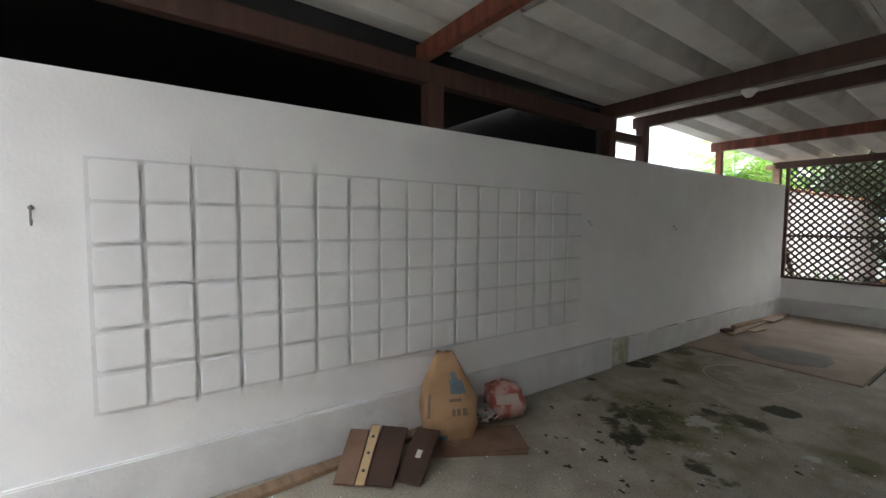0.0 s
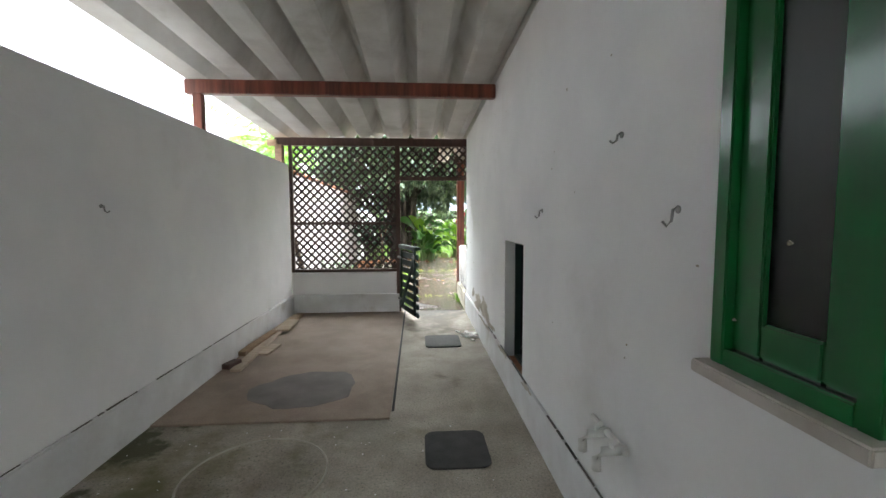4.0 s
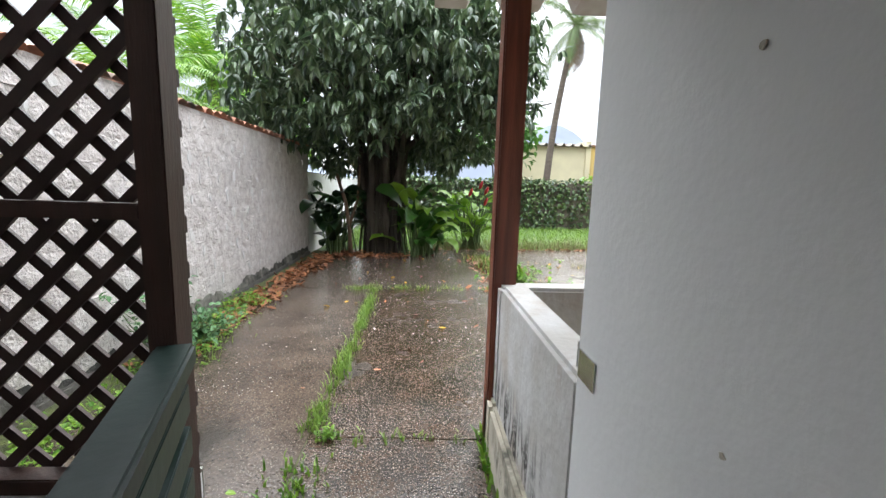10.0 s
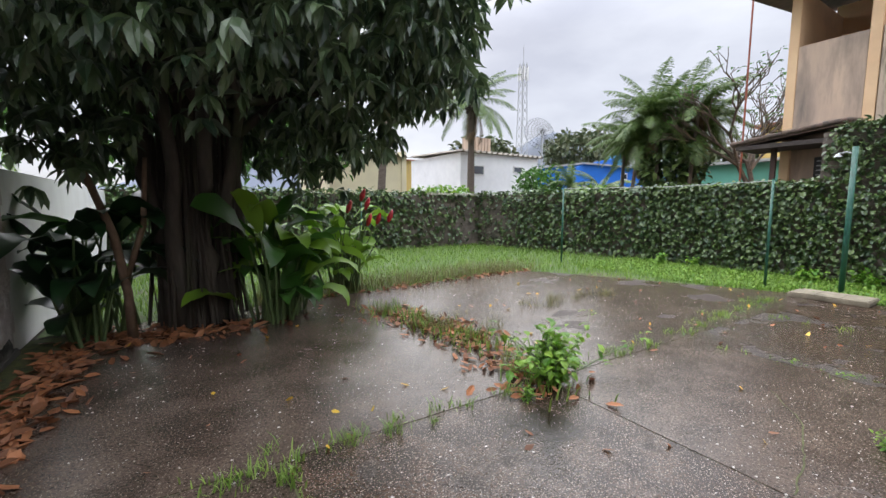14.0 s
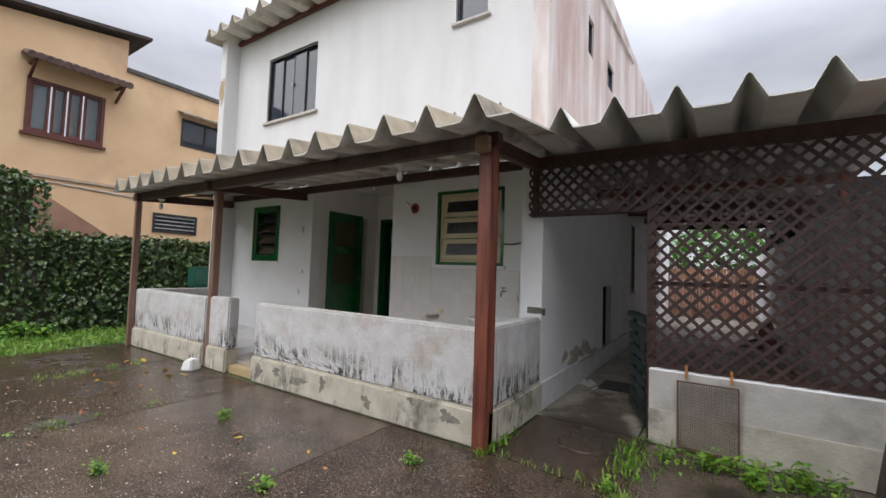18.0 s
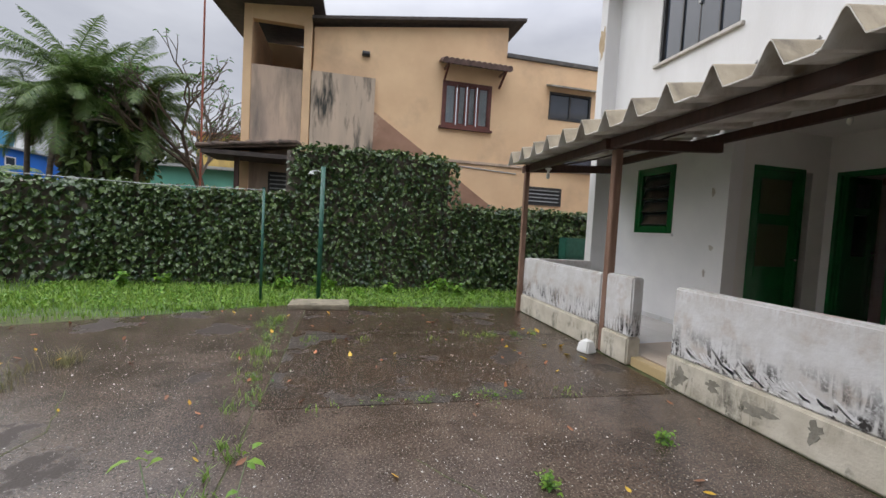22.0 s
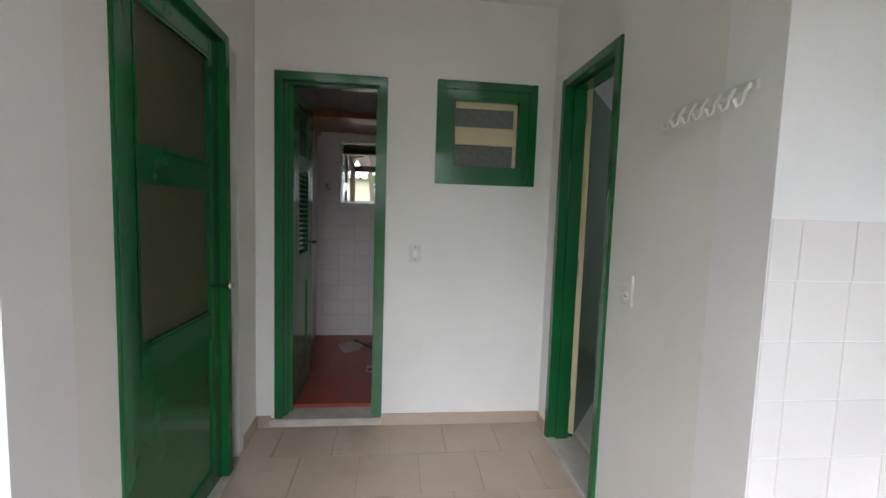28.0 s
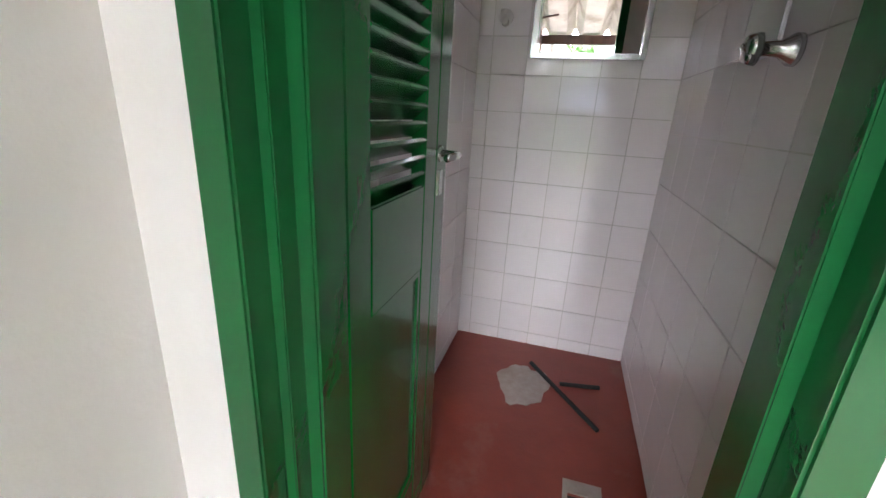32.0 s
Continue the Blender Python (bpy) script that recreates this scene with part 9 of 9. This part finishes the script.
far_tree("leafy_tree", 13.6, 11.1, 0, 3.0, 1.1, 1.4, 1300, 0.28, "dark leafy vine-clad bush below the palms", 331, M["leaf_ivy"])
far_tree("round_bush", 16.6, 20.5, 0.5, 2.2, 1.4, 1.1, 900, 0.25, "pale flowering bush behind the hedge", 332, M["leaf_weed"])
far_tree("leafy_tree", 42, 38, 0, 8.6, 5.5, 2.4, 1500, 0.7, "broad tree behind the blue house", 333, M["leaf_far"])
far_tree("leafy_tree", 22, 33, 0, 6.0, 3.0, 1.8, 900, 0.55, "tree with orange-tinged crown behind the white house", 334, M["leaf_far"])
far_tree("leafy_tree", 3.5, 21, 0, 4.2, 2.2, 1.6, 900, 0.35, "light green tree behind the rear wall", 335, M["leaf_weed"])
far_tree("leafy_tree", -1.0, 19, 0, 4.0, 2.6, 2.0, 1000, 0.35, "light green tree behind the rear wall", 336, M["leaf_weed"])
far_tree("leafy_tree", -6.5, 15.5, 0, 3.6, 2.4, 1.9, 1000, 0.32, "light green tree behind the garden wall", 337, M["leaf_weed"])
far_tree("leafy_tree", 38, 20, 0, 5.0, 3.5, 2.0, 800, 0.6, "broad green tree far beyond the houses", 338, M["leaf_far"])
far_tree("low_shrub", 11.5, 12.5, 0.6, 1.0, 1.2, 0.5, 500, 0.16, "bright shrub behind the hedge", 339, M["leaf_bright"])
far_tree("low_shrub", 11.8, 9.0, 0.6, 1.1, 1.0, 0.4, 400, 0.16, "bright shrub behind the hedge", 340, M["leaf_bright"])
far_tree("low_shrub", 8.5, 18.5, 0.6, 1.2, 1.8, 0.6, 600, 0.2, "bright shrub behind the rear wall", 341, M["leaf_bright"])
far_tree("low_shrub", 15.5, 16.0, 0.6, 1.2, 1.6, 0.6, 600, 0.2, "bright shrub behind the hedge", 342, M["leaf_bright"])

far_tree("leafy_tree", -1.6, -18.5, 0, 2.6, 2.4, 1.6, 1100, 0.3, "green tree beyond the street fence", 343, M["leaf_weed"])
bt = thing("bare_tree", "nearly leafless small tree with fine twigs", "tree")
r = random.Random(8)
g = G()
tw = []
def fork(p, d, l, rad, depth):
    q = p + d * l
    g.tube([p, p.lerp(q, 0.5) + Vector((r.gauss(0, 0.04), r.gauss(0, 0.04), 0)), q], [rad, rad * 0.88, rad * 0.74], 5, False)
    if depth == 0:
        tw.append(q)
        return
    for _ in range(3 if depth > 2 else 2):
        e = (d + Vector((r.gauss(0, 0.45), r.gauss(0, 0.45), r.gauss(0.12, 0.25)))).normalized()
        fork(q, e, l * r.uniform(0.66, 0.86), rad * 0.68, depth - 1)
fork(Vector((14.6, 8.6, 0)), Vector((0, 0.05, 1)), 1.7, 0.13, 6)
part("branch", raw("branch", g), M["palmbark"], bt)
lv = G()
for q in tw:
    for _ in range(2):
        leaf_quad(lv, Matrix.Translation(q + Vector((r.gauss(0, 0.08), r.gauss(0, 0.08), 0))) @ turn(r, r.uniform(0, 6.28), 0), 0.15, 0.08)
tagged(part("foliage", raw("foliage", lv), M["leaf_weed"], bt), kind="stuff")


# ---------- far houses ----------
def plain_house(name, x0, y0, x1, y1, h, wall, roof, label, windows=(), roof_h=0.12, over=0.3):
    t = thing(name, label, "house")
    part("wall", G().box(x0, y0, 0, x1, y1, h), wall, t)
    if roof == "channel":
        part("roof", channel(x0 - over, x1 + over, y0 - over, y1, h, h + 0.25, 0.5, 0.16, 0.02), M["fibro_old"], t)
    elif roof:
        part("roof", G().box(x0 - over, y0 - over, h, x1 + over, y1 + over, h + roof_h), roof, t)
    for a, b, c, d in windows:
        w = part("window", ring("x", a, b, c, d, y0 - 0.06, y0 - 0.005, 0.08), M["plastic"], t)
        part("pane", G().box(a + 0.08, y0 - 0.04, c + 0.08, b - 0.08, y0 - 0.02, d - 0.08), M["bluepane"], w)
    return t


ch = plain_house("cream_house", 5.2, 24, 9.3, 30, 4.15, M["creamwall"], "channel", "pale cream house with a fibre-cement roof")
part("side_parapet", G().box(9.3, 23.9, 0, 9.6, 30, 4.5), M["creamwall"], ch)
plain_house("white_house", 14.8, 26, 22.0, 33, 5.1, M["plaster"], "channel", "white house with a corrugated roof", ((15.6, 16.8, 3.6, 4.3), (19.5, 20.4, 3.9, 4.4)))
wt = thing("water_tanks", "old ribbed cement water tanks on the roof", "tank")
for i in range(7):
    part("rib", G().box(18.0 + i * 0.32, 29.5, 5.3, 18.28 + i * 0.32, 30.4, 6.9), M["ochre_dirty"], wt, "", 0.03)
plain_house("blue_house", 27.4, 26, 43, 32, 5.0, M["bluewall"], M["dullgrey"], "bright blue house with a flat roof", ((32.4, 33.3, 3.9, 4.5),))
part("gable", G().prism([(25.8, 25.95, 4.6), (31.5, 25.95, 5.8), (31.5, 25.95, 5.0), (25.8, 25.95, 3.2)], (0, 0.2, 0)), M["bluewall"], bpy.data.objects["blue_house"])
part("low_wall", G().box(26.5, 25.2, 0, 43, 25.4, 3.2), M["plaster_side"], bpy.data.objects["blue_house"])
tk = thing("roof_tank", "pale blue water tank on the roof", "tank")
part("tank", G().tube([(36, 29, 5.1), (36, 29, 6.4), (36, 29, 6.5)], [0.9, 1.1, 1.15], 20), M["tankblue"], tk, smooth=True)
plain_house("teal_house", 20.0, 9.2, 24, 13.4, 3.4, M["teal"], M["dullgrey"], "small teal painted house wall", ())
plain_house("yellow_house", 22.0, 5.5, 27, 11.5, 5.2, M["yellowwall"], M["terracotta"], "stained yellow house with a pitched roof", ())
plain_house("far_yellow_house", 13, 42, 20, 48, 6.2, M["yellowwall"], M["terracotta"], "small far yellow house", ((15, 16, 4.6, 5.4), (17.5, 18.5, 4.6, 5.4)))

dish = thing("satellite_dish", "large mesh satellite dish on a pole", "satellite dish", look((26.5, 30, 8.2), (26.5 - 3, 30 - 10, 11)))
g = G()
for k in range(7):
    rr_ = 1.5 * k / 6
    g.tube([(rr_ * math.cos(a), rr_ * math.sin(a), 0.22 * rr_ * rr_) for a in (2 * math.pi * i / 28 for i in range(29))], 0.018, 4, False)
for i in range(28):
    a = 2 * math.pi * i / 28
    g.tube([(rr_ * math.cos(a), rr_ * math.sin(a), 0.22 * rr_ * rr_) for rr_ in (0.05, 0.5, 1.0, 1.5)], 0.014, 4, False)
part("mesh", g, M["darkmetal"], dish)
part("feed", G().tube([(0, 0, 0), (0, 0, 1.1)], 0.03, 6), M["darkmetal"], dish)
dp = thing("dish_pole", "steel pole of the satellite dish", "pole")
part("pole", G().tube([(26.5, 30, 0), (26.5, 30, 8.2)], 0.08, 8), M["dullgrey"], dp)

mast = thing("telecom_mast", "red and white lattice telecom mast in the haze", "mast")
g = G()
mx, my, mh = 52.0, 60.0, 27.0
for sx, sy in ((-1, -1), (1, -1), (1, 1), (-1, 1)):
    g.tube([(mx + sx * 0.9, my + sy * 0.9, 0), (mx + sx * 0.45, my + sy * 0.45, mh)], 0.07, 5)
for k in range(18):
    z0, z1 = mh * k / 18, mh * (k + 1) / 18
    w0, w1 = 0.9 - 0.45 * k / 18, 0.9 - 0.45 * (k + 1) / 18
    for (a, b), (c, d) in (((-1, -1), (1, -1)), ((1, -1), (1, 1)), ((1, 1), (-1, 1)), ((-1, 1), (-1, -1))):
        g.tube([(mx + a * w0, my + b * w0, z0), (mx + c * w1, my + d * w1, z1)], 0.035, 4, False)
        g.tube([(mx + c * w0, my + d * w0, z0), (mx + a * w1, my + b * w1, z1)], 0.035, 4, False)
part("lattice", g, M["dullgrey"], mast)
for i in range(6):
    a = i * 1.05
    part("antenna", G().box(mx + 0.8 * math.cos(a) - 0.12, my + 0.8 * math.sin(a) - 0.12, mh - 3, mx + 0.8 * math.cos(a) + 0.12, my + 0.8 * math.sin(a) + 0.12, mh - 0.8), M["plastic"], mast)
part("rod", G().tube([(mx, my, mh), (mx, my, mh + 3)], 0.05, 5), M["dullgrey"], mast)

# far hills; the haze of distance is painted into their pale colours
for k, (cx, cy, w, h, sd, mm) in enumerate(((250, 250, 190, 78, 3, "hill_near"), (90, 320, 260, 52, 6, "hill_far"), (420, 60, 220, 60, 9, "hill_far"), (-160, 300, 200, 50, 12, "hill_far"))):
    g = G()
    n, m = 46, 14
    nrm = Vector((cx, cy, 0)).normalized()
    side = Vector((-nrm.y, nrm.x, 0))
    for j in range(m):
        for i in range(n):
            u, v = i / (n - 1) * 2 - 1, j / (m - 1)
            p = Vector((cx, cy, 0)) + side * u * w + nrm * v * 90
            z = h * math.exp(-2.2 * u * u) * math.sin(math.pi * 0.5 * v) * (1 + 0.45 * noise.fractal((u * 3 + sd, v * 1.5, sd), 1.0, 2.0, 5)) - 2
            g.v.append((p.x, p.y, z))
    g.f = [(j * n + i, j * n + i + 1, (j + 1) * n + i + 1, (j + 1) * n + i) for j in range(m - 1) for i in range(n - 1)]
    setting("backdrop_hill", raw("hill", g, True), M[mm], "wooded hill with distance haze mixed into its colour", "hill")
